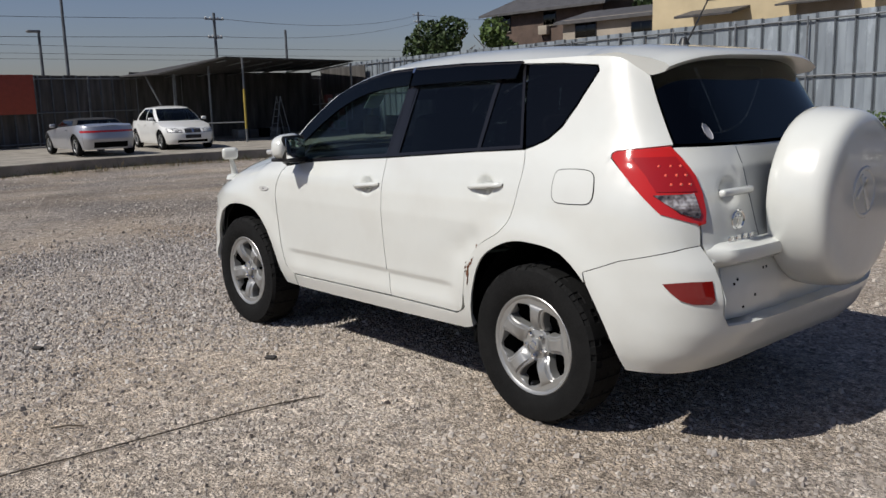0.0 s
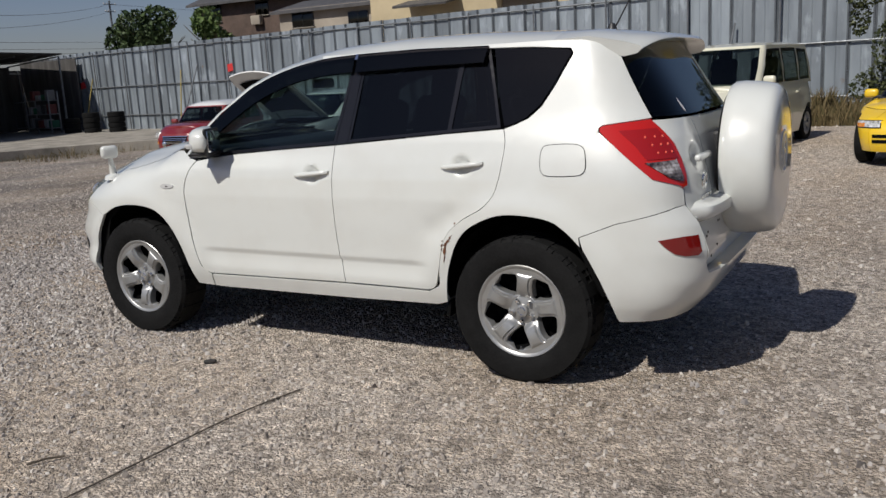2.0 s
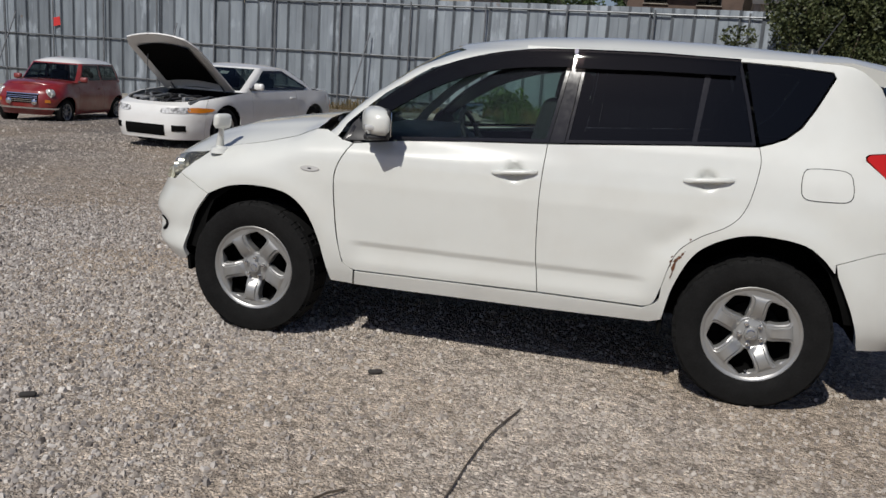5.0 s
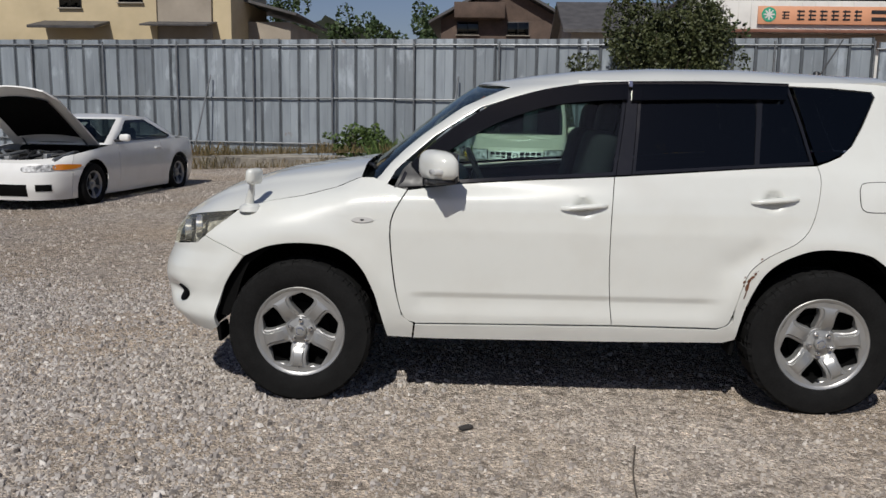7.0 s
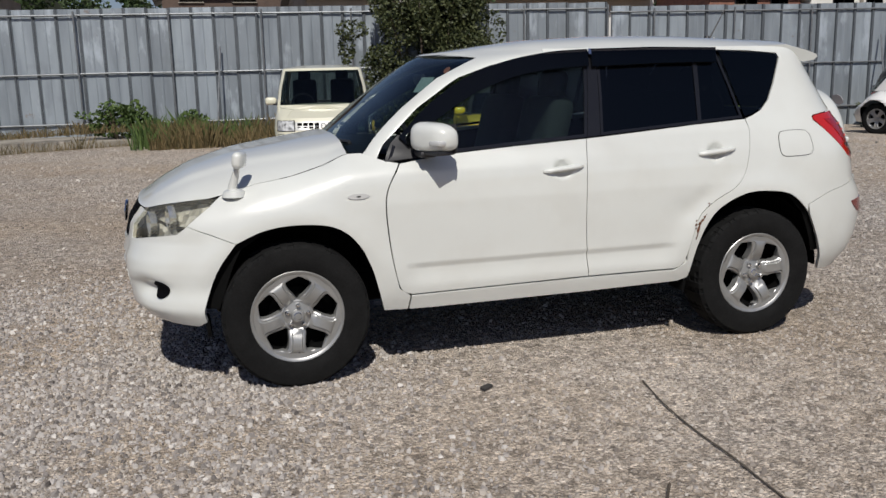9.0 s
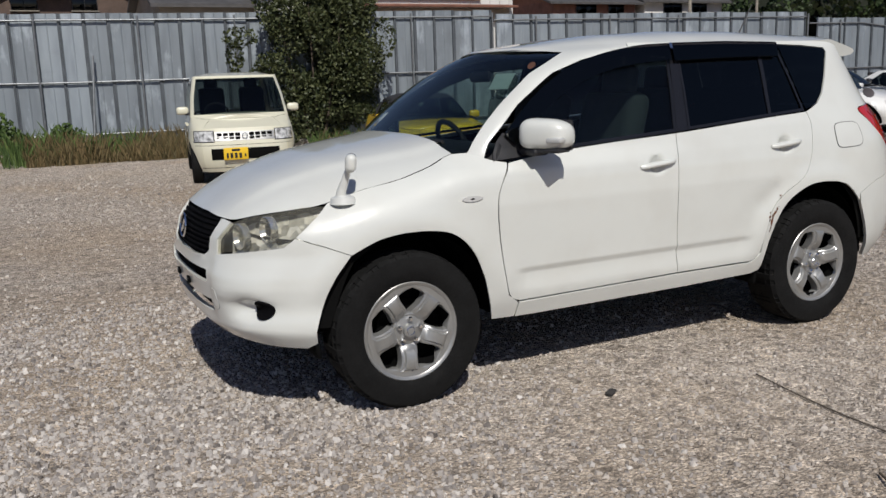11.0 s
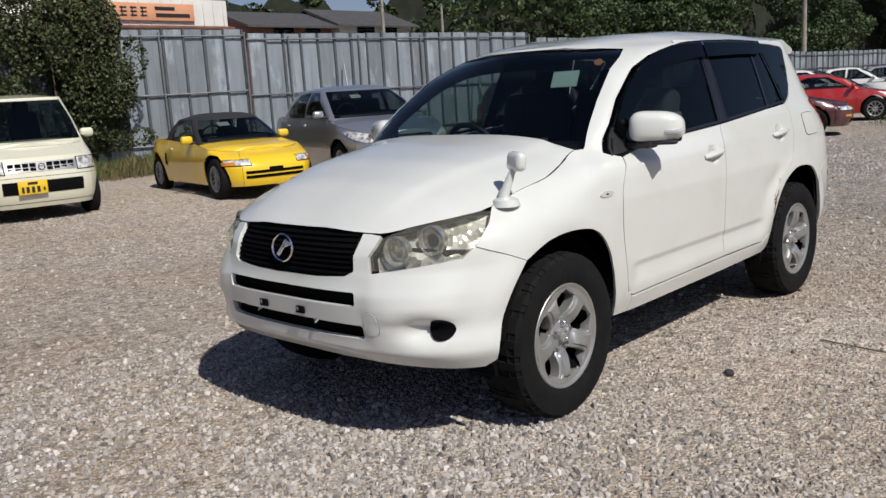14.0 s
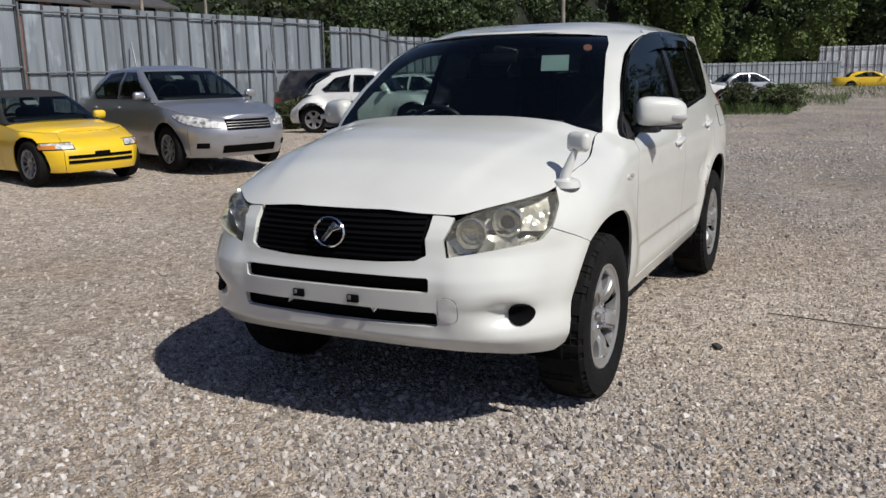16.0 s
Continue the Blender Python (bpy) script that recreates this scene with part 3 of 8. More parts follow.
        for i in range(5):
            a = 2 * math.pi * (i + 0.5) / 5 - math.pi / 2 + radians(phase)
            part("wheel_nut", lathe_bm([(0.0, 0.022), (0.008, 0.020), (0.0125, 0.012), (0.0135, -0.014)], 6, at=(0.235 * rim_r * math.cos(a), w * 0.58, 0.235 * rim_r * math.sin(a))), "chrome", hub, angle=20)
        part("valve", tube_bm([(0.0, w * 0.50, -rim_r * 0.86), (0.004, w * 0.84, -rim_r * 0.80)], 0.006, 6), "black_plastic", hub)
    else:
        cap = lathe_bm([(0.0, w * 0.74), (rim_r * 0.13, w * 0.735), (rim_r * 0.165, w * 0.70), (rim_r * 0.175, w * 0.56), (rim_r * 0.33, w * 0.52), (rim_r * 0.37, w * 0.58), (rim_r * 0.40, w * 0.40)], 28)
        part("hub_cap", cap, "alloy", hub, angle=50)
    return hub

# ---- the white off-roader ----
HUBS = ((1.28, 0.355), (-1.28, 0.355))


def suv_shape(x, z, w):
    """Draws the wings in over the shoulder, and the upper body in towards the tail."""
    if z > 1.0:
        w *= 1 - 0.05 * soft(-0.9, -1.9, x) * soft(1.0, 1.3, z)
    if z > 1.0:
        w -= 0.055 * soft(-0.5, 0.75, x) * soft(1.02, 1.12, z)
    if 0.42 < z < 0.566:
        w -= 0.011 * soft(0.43, 0.54, z) * soft(0.566, 0.552, z) * soft(0.76, 0.64, x) * soft(-0.82, -0.68, x)
    if x > 1.1 and z < 0.56:
        w += 0.045 * soft(1.15, 1.6, x) * soft(0.54, 0.38, z)
    k = soft(0.72, 1.15, x)
    if k > 0 and z > 0.84:
        top = float(np.interp(x, (0.8, 1.0, 1.1, 1.27, 1.44, 1.63, 2.0), (1.12, 1.12, 1.075, 1.03, 1.0, 0.945, 0.89)))
        w -= k * 0.092 * max(0.0, min(1.2, (z - top + 0.15) / 0.15)) ** 2.4
    return w


BODY_W = [(0.28, 0.79), (0.33, 0.815), (0.40, 0.842), (0.46, 0.854), (0.54, 0.860), (0.62, 0.864), (0.75, 0.872), (0.88, 0.878), (0.98, 0.872), (1.06, 0.860), (1.16, 0.838), (1.25, 0.806), (1.45, 0.733), (1.58, 0.680), (1.62, 0.655), (1.70, 0.60)]
BODY_TAIL = [(0.30, -1.98), (0.42, -2.09), (0.52, -2.14), (0.66, -2.165), (0.78, -2.13), (0.86, -2.07), (1.0, -2.045), (1.15, -2.01), (1.24, -1.965), (1.60, -1.74), (1.70, -1.68)]
body = Hull(BODY_W, [(0.28, 1.90), (0.34, 2.0), (0.42, 2.075), (0.52, 2.10), (0.65, 2.115), (0.72, 2.095), (0.80, 2.075), (0.89, 2.02), (0.96, 1.93), (1.05, 1.75), (1.15, 1.4)], BODY_TAIL,
            0.9, -1.5, [(0.30, 3.6), (0.60, 3.3), (0.74, 2.45), (0.88, 2.5), (0.95, 3.0)], [(0.3, 6.0), (0.95, 6.5), (1.2, 4.6), (1.6, 4.0)], pf=5.0, wheels=HUBS, flare=0.018, arch=0.48, shape=suv_shape)
cabin = Hull(BODY_W, [(1.06, 1.13), (1.13, 1.05), (1.30, 0.83), (1.50, 0.575), (1.57, 0.475), (1.61, 0.40)], BODY_TAIL,
             [(1.06, 0.87), (1.167, 0.808), (1.331, 0.623), (1.471, 0.405), (1.543, 0.183), (1.582, -0.035), (1.61, -0.305)], -1.5, 2.1, [(1.2, 4.6), (1.6, 4.0)], pf=2.0, wheels=(), shape=suv_shape)
B, G = body.place, cabin.place

ARCH_F = [(1.703, 0.36), (1.662, 0.56), (1.548, 0.735), (1.411, 0.792), (1.244, 0.808), (1.078, 0.782), (0.968, 0.687), (0.897, 0.533), (0.845, 0.335)]
ARCH_R = [(-0.868, 0.36), (-0.904, 0.543), (-0.993, 0.718), (-1.151, 0.808), (-1.307, 0.824), (-1.480, 0.790), (-1.605, 0.675), (-1.675, 0.537), (-1.735, 0.36)]
ARCH_F = [(body.X(x, z), z) for x, z in ARCH_F]
ARCH_R = [(body.X(x, z), z) for x, z in ARCH_R]
DOOR_REAR_EDGE = [(-1.206, 1.218), (-1.22, 1.133), (-1.185, 0.951), (-1.118, 0.858), (-0.991, 0.786), (-0.897, 0.695), (-0.850, 0.530), (-0.82, 0.445), (-0.77, 0.422)]
DOOR_MID = [(-0.248, 1.152), (-0.236, 0.918), (-0.240, 0.643), (-0.262, 0.424)]
DOOR_FRONT = [(0.745, 1.071), (0.812, 0.955), (0.826, 0.843), (0.804, 0.62), (0.765, 0.45), (0.703, 0.412)]
BONNET_Z = [(0.95, 1.125), (1.0, 1.12), (1.1, 1.075), (1.27, 1.03), (1.44, 1.0), (1.63, 0.945), (1.80, 0.915), (1.95, 0.893), (2.03, 0.885)]

NOSE_EDGE = [(0.0, 0.902), (0.2, 0.899), (0.37, 0.887), (0.47, 0.882), (0.52, 0.888), (0.58, 0.905), (0.66, 0.923), (0.74, 0.942)]


def build_suv():
    car = thing("off_road_car", "pearl white off-road car with dent and rust by its rear wheel", "car")
    both = (False, True)
    # wings, doors, sills, quarters
    fender = curve_pts(ARCH_F[2:], 6)[:-1] + [(0.845, 0.335), (0.722, 0.33), (0.712, 0.406)] + curve_pts([(0.770, 0.45), (0.8075, 0.62), (0.8295, 0.843), (0.8155, 0.955), (0.749, 1.072)], 5)
    fender += [(0.82, 1.087), (0.92, 1.1235), (0.98, 1.1215)] + curve_pts([(body.X(x, interp(BONNET_Z, x)), interp(BONNET_Z, x) - 0.0008) for x in (1.02, 1.1, 1.27, 1.44, 1.60)], 4)
    fender += [(body.X(1.665, 0.90), 0.90), (body.X(1.765, 0.822), 0.822), (body.X(1.65, 0.778), 0.778)]
    front_door = curve_pts(DOOR_FRONT, 5) + curve_pts(DOOR_MID[::-1], 5) + [(0.15, 1.128), (0.493, 1.103), (0.65, 1.084)]
    rear_door = curve_pts(DOOR_MID, 5) + curve_pts(DOOR_REAR_EDGE[::-1], 5) + [(-0.9, 1.200), (-0.55, 1.174)]
    sill = [(0.716, 0.328), (0.60, 0.326), (-0.30, 0.332), (-0.81, 0.342), (-0.868, 0.36), (-0.852, 0.47), (-0.83, 0.445), (-0.77, 0.414), (-0.262, 0.417), (0.706, 0.404)]
    quarter = curve_pts(ARCH_R[:7], 6)[:-1] + [(body.X(-1.590, 0.733), 0.733), (body.X(-1.753, 0.796), 0.796), (body.X(-1.985, 0.858), 0.858), (body.R(0.705, 0.866), 0.866), (body.R(0.697, 0.944), 0.944),
              (body.X(-1.915, 0.996), 0.996), (body.X(-1.772, 1.106), 1.106), (body.X(-1.659, 1.195), 1.195), (body.X(-1.657, 1.213), 1.213), (body.X(-1.672, 1.223), 1.223), (body.X(-1.74, 1.231), 1.231), (body.R(0.6655, 1.245), 1.245)]
    quarter += [(body.R(0.6435, 1.35), 1.35), (body.R(0.6135, 1.48), 1.48), (body.R(0.578, 1.60), 1.60), (-1.55, 1.612), (-1.3, 1.612), (-1.0, 1.612), (-1.0, 1.596), (-1.3, 1.586), (-1.49, 1.570), (-1.505, 1.545), (-1.433, 1.402), (-1.38, 1.315), (-1.32, 1.262), (-1.26, 1.236)]
    quarter += curve_pts(DOOR_REAR_EDGE[:7], 5) + [(-0.845, 0.46)]

    def dented(s, z):
        """The rear door's skin, pushed in above the arch."""
        v = B(s, z)
        v.y -= 0.009 * math.exp(-((s + 0.84) / 0.09) ** 2 - ((z - 0.745) / 0.06) ** 2)
        v.y -= 0.008 * math.exp(-((s + 0.93) / 0.05) ** 2 - ((z - 0.80) / 0.05) ** 2)
        return v

    def recessed(cx, cz, skin):
        """Hollows the skin behind a handle."""
        def f(s, z):
            v = skin(s, z)
            r = math.hypot((s - cx) / 1.15, (z - cz))
            v.y -= 0.024 * (1 - soft(0.022, 0.052, r))
            return v
        return f

    for m in both:
        part("front_wing", surface(fender, B, 0.03, 0.03, 0.0012, 0.012, mirror=m), "white", car)
        fd = part("front_door", surface(front_door, recessed(-0.105, 1.004, B), 0.014, 0.014, 0.002, 0.014, mirror=m), "white", car)
        rd = part("rear_door", surface(rear_door, recessed(-1.0, 1.050, dented if not m else B), 0.014, 0.014, 0.002, 0.014, mirror=m), "white", car)
        part("sill", surface(sill, B, 0.05, 0.03, 0.002, 0.03, mirror=m), "white", car)
        part("rear_quarter", surface(quarter, B, 0.03, 0.03, 0.0012, 0.012, mirror=m), "white", car)
        sg = -1 if m else 1
        for door, hx, hz in ((fd, -0.105, 1.006), (rd, -1.003, 1.052)):
            y = B(hx, hz).y
            b = bmesh.new()
            rows = []
            for t in np.linspace(-1, 1, 13):
                h = 0.0125 * (1 - 0.45 * abs(t) ** 3)
                out = 0.030 - 0.022 * abs(t) ** 4
                rows.append([b.verts.new((hx + 0.112 * t, sg * (y + o), hz - 0.010 * t + dz)) for o, dz in ((-0.012, -h), (out * 0.8, -h * 0.9), (out, 0.0), (out * 0.75, h), (-0.012, h))])
            for r0, r1 in zip(rows, rows[1:]):
                for k in range(4):
                    b.faces.new((r0[k], r0[k + 1], r1[k + 1], r1[k]))
            bmesh.ops.recalc_face_normals(b, faces=b.faces)
            part("door_handle", b, "white", door, angle=60)
    # bumpers and tailgate
    fs = lambda y, z: (body.F(y, z), z)
    end = lambda z: (1.9, z)
    fb = curve_pts(ARCH_F[:3], 5) + [(body.X(1.65, 0.7772), 0.7772), (body.X(1.765, 0.8212), 0.8212), (body.X(1.812, 0.783), 0.783), fs(0.66, 0.764), fs(0.475, 0.735), fs(0.462, 0.80), fs(0.482, 0.874), fs(0.43, 0.8815),
         fs(0.398, 0.882), fs(0.392, 0.80), fs(0.40, 0.742), fs(0.36, 0.722), fs(0.2, 0.712), end(0.710), end(0.662), fs(0.2, 0.662), fs(0.410, 0.661), fs(0.418, 0.655), fs(0.418, 0.613), fs(0.410, 0.607), fs(0.2, 0.606), end(0.606),
         end(0.530), fs(0.2, 0.530), fs(0.436, 0.529), fs(0.444, 0.523), fs(0.444, 0.482), fs(0.436, 0.475), fs(0.2, 0.472), end(0.470), end(0.375), fs(0.2, 0.375), fs(0.42, 0.372), fs(0.60, 0.362), (body.X(1.85, 0.345), 0.345), (body.X(1.74, 0.335), 0.335)]
    def scooped(q, z):
        """The bumper's skin, hollowed round the fog lamp."""
        v = B(q, z)
        k = math.exp(-((v.y - 0.675) / 0.065) ** 2 - ((z - 0.515) / 0.045) ** 2)
        mid = 0.009 * soft(0.505, 0.435, v.y) * soft(0.40, 0.47, z) * soft(0.745, 0.68, z)
        brow = 0.009 * soft(0.46, 0.58, v.y) * soft(0.80, 0.72, v.y) * soft(0.53, 0.562, z) * soft(0.68, 0.575, z)
        return v - Vector((0.045 * k + mid - brow, 0.014 * k, 0))
    bumper = part("front_bumper", surface(fb, scooped, 0.014, 0.014, 0.0012, 0.02, both=True), "white", car)
    rs = lambda y, z: (body.R(y, z), z)
    tail_end = lambda z: (-2.5, z)
    rb = curve_pts(ARCH_R[::-1][:3], 5) + [(body.X(-1.590, 0.7322), 0.7322), (body.X(-1.753, 0.7952), 0.7952), (body.X(-1.985, 0.8572), 0.8572), rs(0.705, 0.8652), rs(0.692, 0.80), rs(0.682, 0.73), rs(0.672, 0.60), rs(0.64, 0.552), rs(0.3, 0.545), tail_end(0.545),
         tail_end(0.37), rs(0.3, 0.365), rs(0.6, 0.345), (body.X(-1.92, 0.335), 0.335), (body.X(-1.745, 0.33), 0.33)]
    rear_b = part("rear_bumper", surface(rb, B, 0.025, 0.02, 0.0012, 0.02, both=True), "white", car)
    tg = [rs(0.695, 0.868), rs(0.690, 0.945), rs(0.700, 1.05), rs(0.690, 1.15), rs(0.668, 1.236), rs(0.3, 1.232), tail_end(1.230), tail_end(0.550), rs(0.3, 0.550), rs(0.632, 0.557), rs(0.664, 0.60), rs(0.674, 0.73), rs(0.684, 0.80)]
    def gate_skin(s, z):
        """The tailgate's skin: set back round the plate, and hollowed behind the handle."""
        v = B(s, z)
        v.x += 0.060 * soft(0.805, 0.765, z) + 0.006 + 0.022 * (1 - soft(0.030, 0.062, math.hypot(v.y - 0.505, z - 1.055)))
        return v
    gate = part("tailgate", surface(tg, gate_skin, 0.016, 0.014, 0.002, 0.015, both=True), "white", car)
    step = bmesh.new()
    rim_line = [rs(0.690, 0.79), rs(0.682, 0.73), rs(0.675, 0.66), rs(0.670, 0.60), rs(0.655, 0.566), rs(0.63, 0.5505), rs(0.3, 0.546), tail_end(0.5455)]
    for sg in (1, -1):
        pairs = []
        for q, z in rim_line:
            o = B(q, z)
            pairs.append([step.verts.new((o.x + dx, sg * (o.y - dy), z + dz)) for dx, dy, dz in ((0.0, 0.0, 0.0), (0.035, 0.006, 0.004), (0.095, 0.010, 0.010))])
        for r0, r1 in zip(pairs, pairs[1:]):
            for k in range(2):
                step.faces.new((r0[k], r0[k + 1], r1[k + 1], r1[k]) if sg > 0 else (r0[k], r1[k], r1[k + 1], r0[k + 1]))
    part("bumper_step", step, "white", rear_b)
    rg = [rs(0.662, 1.245), rs(0.64, 1.35), rs(0.61, 1.48), rs(0.575, 1.592), rs(0.3, 1.60), tail_end(1.60), tail_end(1.240), rs(0.3, 1.240)]
    part("rear_window", surface(rg, B, 0.04, 0.04, 0.003, 0.01, both=True), "privacy", car)
    # bonnet, roof
    ss = [0.98 + (1.9 - 0.98) * t for t in np.linspace(0, 1, 40)]

    def bonnet_edge(s):
        z = 1.1
        for _ in range(8):
            e = B(s, z)
            z = interp(BONNET_Z, e.x) if e.x < 1.66 else min(interp(BONNET_Z, e.x) + 0.01, interp(NOSE_EDGE, e.y))
        return z
    hood_mid = [(0.9, 1.20), (1.02, 1.185), (1.255, 1.152), (1.5, 1.112), (1.74, 1.040), (1.9, 0.962), (1.99, 0.905), (2.03, 0.887)]
    bon = crown_bm(B, ss, bonnet_edge, lambda x: interp(hood_mid, x), 3.2, 30)
    for v in bon.verts:
        half = 0.60 - 0.16 * soft(1.0, 2.0, v.co.x)
        v.co.z += 0.009 * (1 - soft(half - 0.05, half + 0.035, abs(v.co.y))) * soft(2.02, 1.75, v.co.x)
    part("bonnet", bon, "white", car)
    roof_mid = [(-1.80, 1.612), (-1.72, 1.632), (-1.4, 1.664), (-0.93, 1.688), (-0.5, 1.690), (-0.1, 1.672), (0.136, 1.645), (0.30, 1.622), (0.40, 1.610)]
    rss = list(np.linspace(-2.5, -1.5, 24)) + list(np.linspace(-1.45, -0.4, 22)) + [-0.305 + t for t in np.linspace(0, 1, 41)]
    part("roof", crown_bm(G, rss, lambda s: 1.61, lambda x: interp(roof_mid, x), 4.5, 14), "white", car)
    # pillars at the windscreen, and the rail over the doors
    ws_y = [(1.06, 0.735), (1.13, 0.722), (1.30, 0.675), (1.45, 0.622), (1.536, 0.588), (1.575, 0.55), (1.590, 0.40), (1.598, 0.0)]
    for m in both:
        b = bmesh.new()
        rows = []
        for z in list(np.linspace(1.075, 1.56, 18)) + [1.575, 1.585, 1.592, 1.60, 1.61]:
            x0, u1 = cabin.base_f(z), max(0.05, cabin.F(interp(ws_y, z), z) - cabin.base_f(z))
            rows.append([b.verts.new(G(x0 + u1 * k / 40, z)) for k in range(41)])
        for r0, r1 in zip(rows, rows[1:]):
            for k in range(40):
                b.faces.new((r0[k], r0[k + 1], r1[k + 1], r1[k]))
        if m:
            for v in b.verts:
                v.co.y = -v.co.y
        bmesh.ops.remove_doubles(b, verts=b.verts, dist=0.0008)
        bmesh.ops.recalc_face_normals(b, faces=b.faces)
        b.normal_update()
        if sum(f.normal.z for f in b.faces) < 0:
            bmesh.ops.reverse_faces(b, faces=b.faces[:])
        part("windscreen_pillar", b, "white", car)
        rail = [(-0.08, 1.586), (-0.31, 1.596), (-0.67, 1.600), (-1.0, 1.597), (-1.0, 1.612), (-0.35, 1.612), (-0.08, 1.612)]
        part("roof_rail", surface(rail, B, 0.05, 0.05, 0, 0.006, mirror=m), "white", car)
    # glass
    b = bmesh.new()
    rows = []
    for z in np.linspace(1.09, 1.60, 18):
        y0 = interp(ws_y, z) + 0.006
        u0 = cabin.F(min(y0, 0.74), z) - cabin.base_f(z)
        half = [G(cabin.base_f(z) + u0 + (1 - u0) * k / 12, z) - Vector((0.002, 0, 0.002)) for k in range(13)]
        rows.append([b.verts.new(v) for v in half] + [b.verts.new((v.x, -v.y, v.z)) for v in half[-2::-1]])
    for r0, r1 in zip(rows, rows[1:]):
        for k in range(len(r0) - 1):
            b.faces.new((r0[k], r0[k + 1], r1[k + 1], r1[k]))
    bmesh.ops.remove_doubles(b, verts=b.verts, dist=0.0008)
    bmesh.ops.recalc_face_normals(b, faces=b.faces)
    b.normal_update()
    if sum(f.normal.z for f in b.faces) < 0:
        bmesh.ops.reverse_faces(b, faces=b.faces[:])
    part("windscreen", b, "screen", car)
    fw = [(0.80, 1.082), (0.765, 1.160), (0.68, 1.240), (0.575, 1.328), (0.46, 1.408), (0.356, 1.466), (0.24, 1.510), (0.134, 1.540), (0.02, 1.566), (-0.093, 1.580), (-0.20, 1.588), (-0.318, 1.592), (-0.285, 1.36), (-0.252, 1.158), (0.15, 1.132), (0.493, 1.107), (0.65, 1.089)]
    rw = [(-0.33, 1.164), (-0.352, 1.36), (-0.372, 1.593), (-0.673, 1.597), (-0.9, 1.596), (-1.09, 1.590), (-1.145, 1.40), (-1.19, 1.223), (-0.9, 1.204), (-0.6, 1.183)]
    qw = [(-1.205, 1.226), (-1.26, 1.240), (-1.315, 1.266), (-1.375, 1.320), (-1.427, 1.406), (-1.50, 1.548), (-1.486, 1.566), (-1.3, 1.581), (-1.108, 1.590), (-1.155, 1.40)]
    bp = [(-0.254, 1.158), (-0.287, 1.36), (-0.320, 1.592), (-0.370, 1.593), (-0.350, 1.36), (-0.328, 1.163)]
    for m in both:
        part("front_side_window", surface(fw, G, 0.06, 0.05, 0.01, 0, -0.006, mirror=m), "clear", car)
        part("window_frame", ring_bm(fw, 0.016, G, 0.002, m), "gloss_black", car)
        part("rear_side_window", surface(rw, G, 0.06, 0.05, 0.008, 0, -0.005, mirror=m), "privacy", car)
        part("window_frame", ring_bm(rw, 0.014, G, 0.002, m), "gloss_black", car)
        part("quarter_window", surface(qw, G, 0.05, 0.05, 0.003, 0.006, 0.001, mirror=m), "privacy", car)
        part("centre_pillar", surface(bp, G, 0.05, 0.05, 0.001, 0.006, 0.001, mirror=m), "gloss_black", car)
        bar = [(-0.908, 1.205), (-0.940, 1.592), (-0.968, 1.592), (-0.930, 1.206)]
        part("window_bar", surface(bar, G, 0.05, 0.06, 0, 0.01, 0.0, mirror=m), "gloss_black", car)
        mirror_base = [(0.815, 1.080), (0.775, 1.165), (0.735, 1.205), (0.66, 1.175), (0.63, 1.093)]
        part("mirror_base", surface(mirror_base, G, 0.04, 0.04, 0, 0.01, 0.003, mirror=m), "black_plastic", car)
        va = curve_pts([(0.735, 1.190), (0.575, 1.334), (0.356, 1.470), (0.134, 1.545), (-0.093, 1.585), (-0.318, 1.597)], 5) + curve_pts([(-0.312, 1.512), (-0.093, 1.497), (0.10, 1.465), (0.32, 1.388), (0.537, 1.262), (0.69, 1.145)], 5)
        part("wind_deflector", surface(va, G, 0.04, 0.03, 0, 0.012, 0.022, mirror=m), "visor", car)
        vb = [(-0.335, 1.597), (-0.70, 1.602), (-1.085, 1.594), (-1.070, 1.520), (-0.70, 1.518), (-0.330, 1.508)]
        part("wind_deflector", surface(vb, G, 0.04, 0.03, 0, 0.012, 0.022, mirror=m), "visor", car)
        clip = [(-0.322, 1.598), (-0.338, 1.598), (-0.336, 1.570), (-0.320, 1.570)]
        part("deflector_clip", surface(clip, G, 0.04, 0.03, 0, 0.012, 0.024, mirror=m), "chrome", car)
        # lamps, flap, reflectors
        head = [(body.X(1.612, 0.941), 0.941), (body.X(1.667, 0.898), 0.898), (body.X(1.765, 0.826), 0.826), (body.X(1.812, 0.790), 0.790), fs(0.66, 0.770), fs(0.48, 0.741), fs(0.467, 0.80), fs(0.484, 0.862), fs(0.52, 0.881), fs(0.58, 0.9035), fs(0.66, 0.9215), (body.X(1.70, 0.939), 0.939)]
        lamp = part("headlamp", surface(head, lambda s, z: B(s, z) - Vector((0.070, 0.032, 0.024)), 0.02, 0.02, 0.0012, 0.01, mirror=m), "reflector", car, "headlamp with yellowed clear cover")
        part("lamp_cover", surface(head, B, 0.02, 0.02, 0.0012, 0.03, mirror=m), "lampglass", lamp)
        sg = -1 if m else 1
        for y, z, r in ((0.652, 0.846, 0.056), (0.546, 0.811, 0.056)):
            c = B(body.F(y, z), z)
            aim = pose(c.x - 0.050, sg * (c.y - 0.012), c.z, 0, 0, sg * 12)
            b = lathe_bm([(0.0, -0.035), (r * 0.45, -0.02), (r * 0.5, -0.002), (r * 0.78, -0.015), (r, 0.012), (r * 1.06, 0.010), (r * 1.06, -0.02)], 24, "x")
            b.transform(aim)
            bowl = part("reflector_bowl", b, "bowl", lamp)
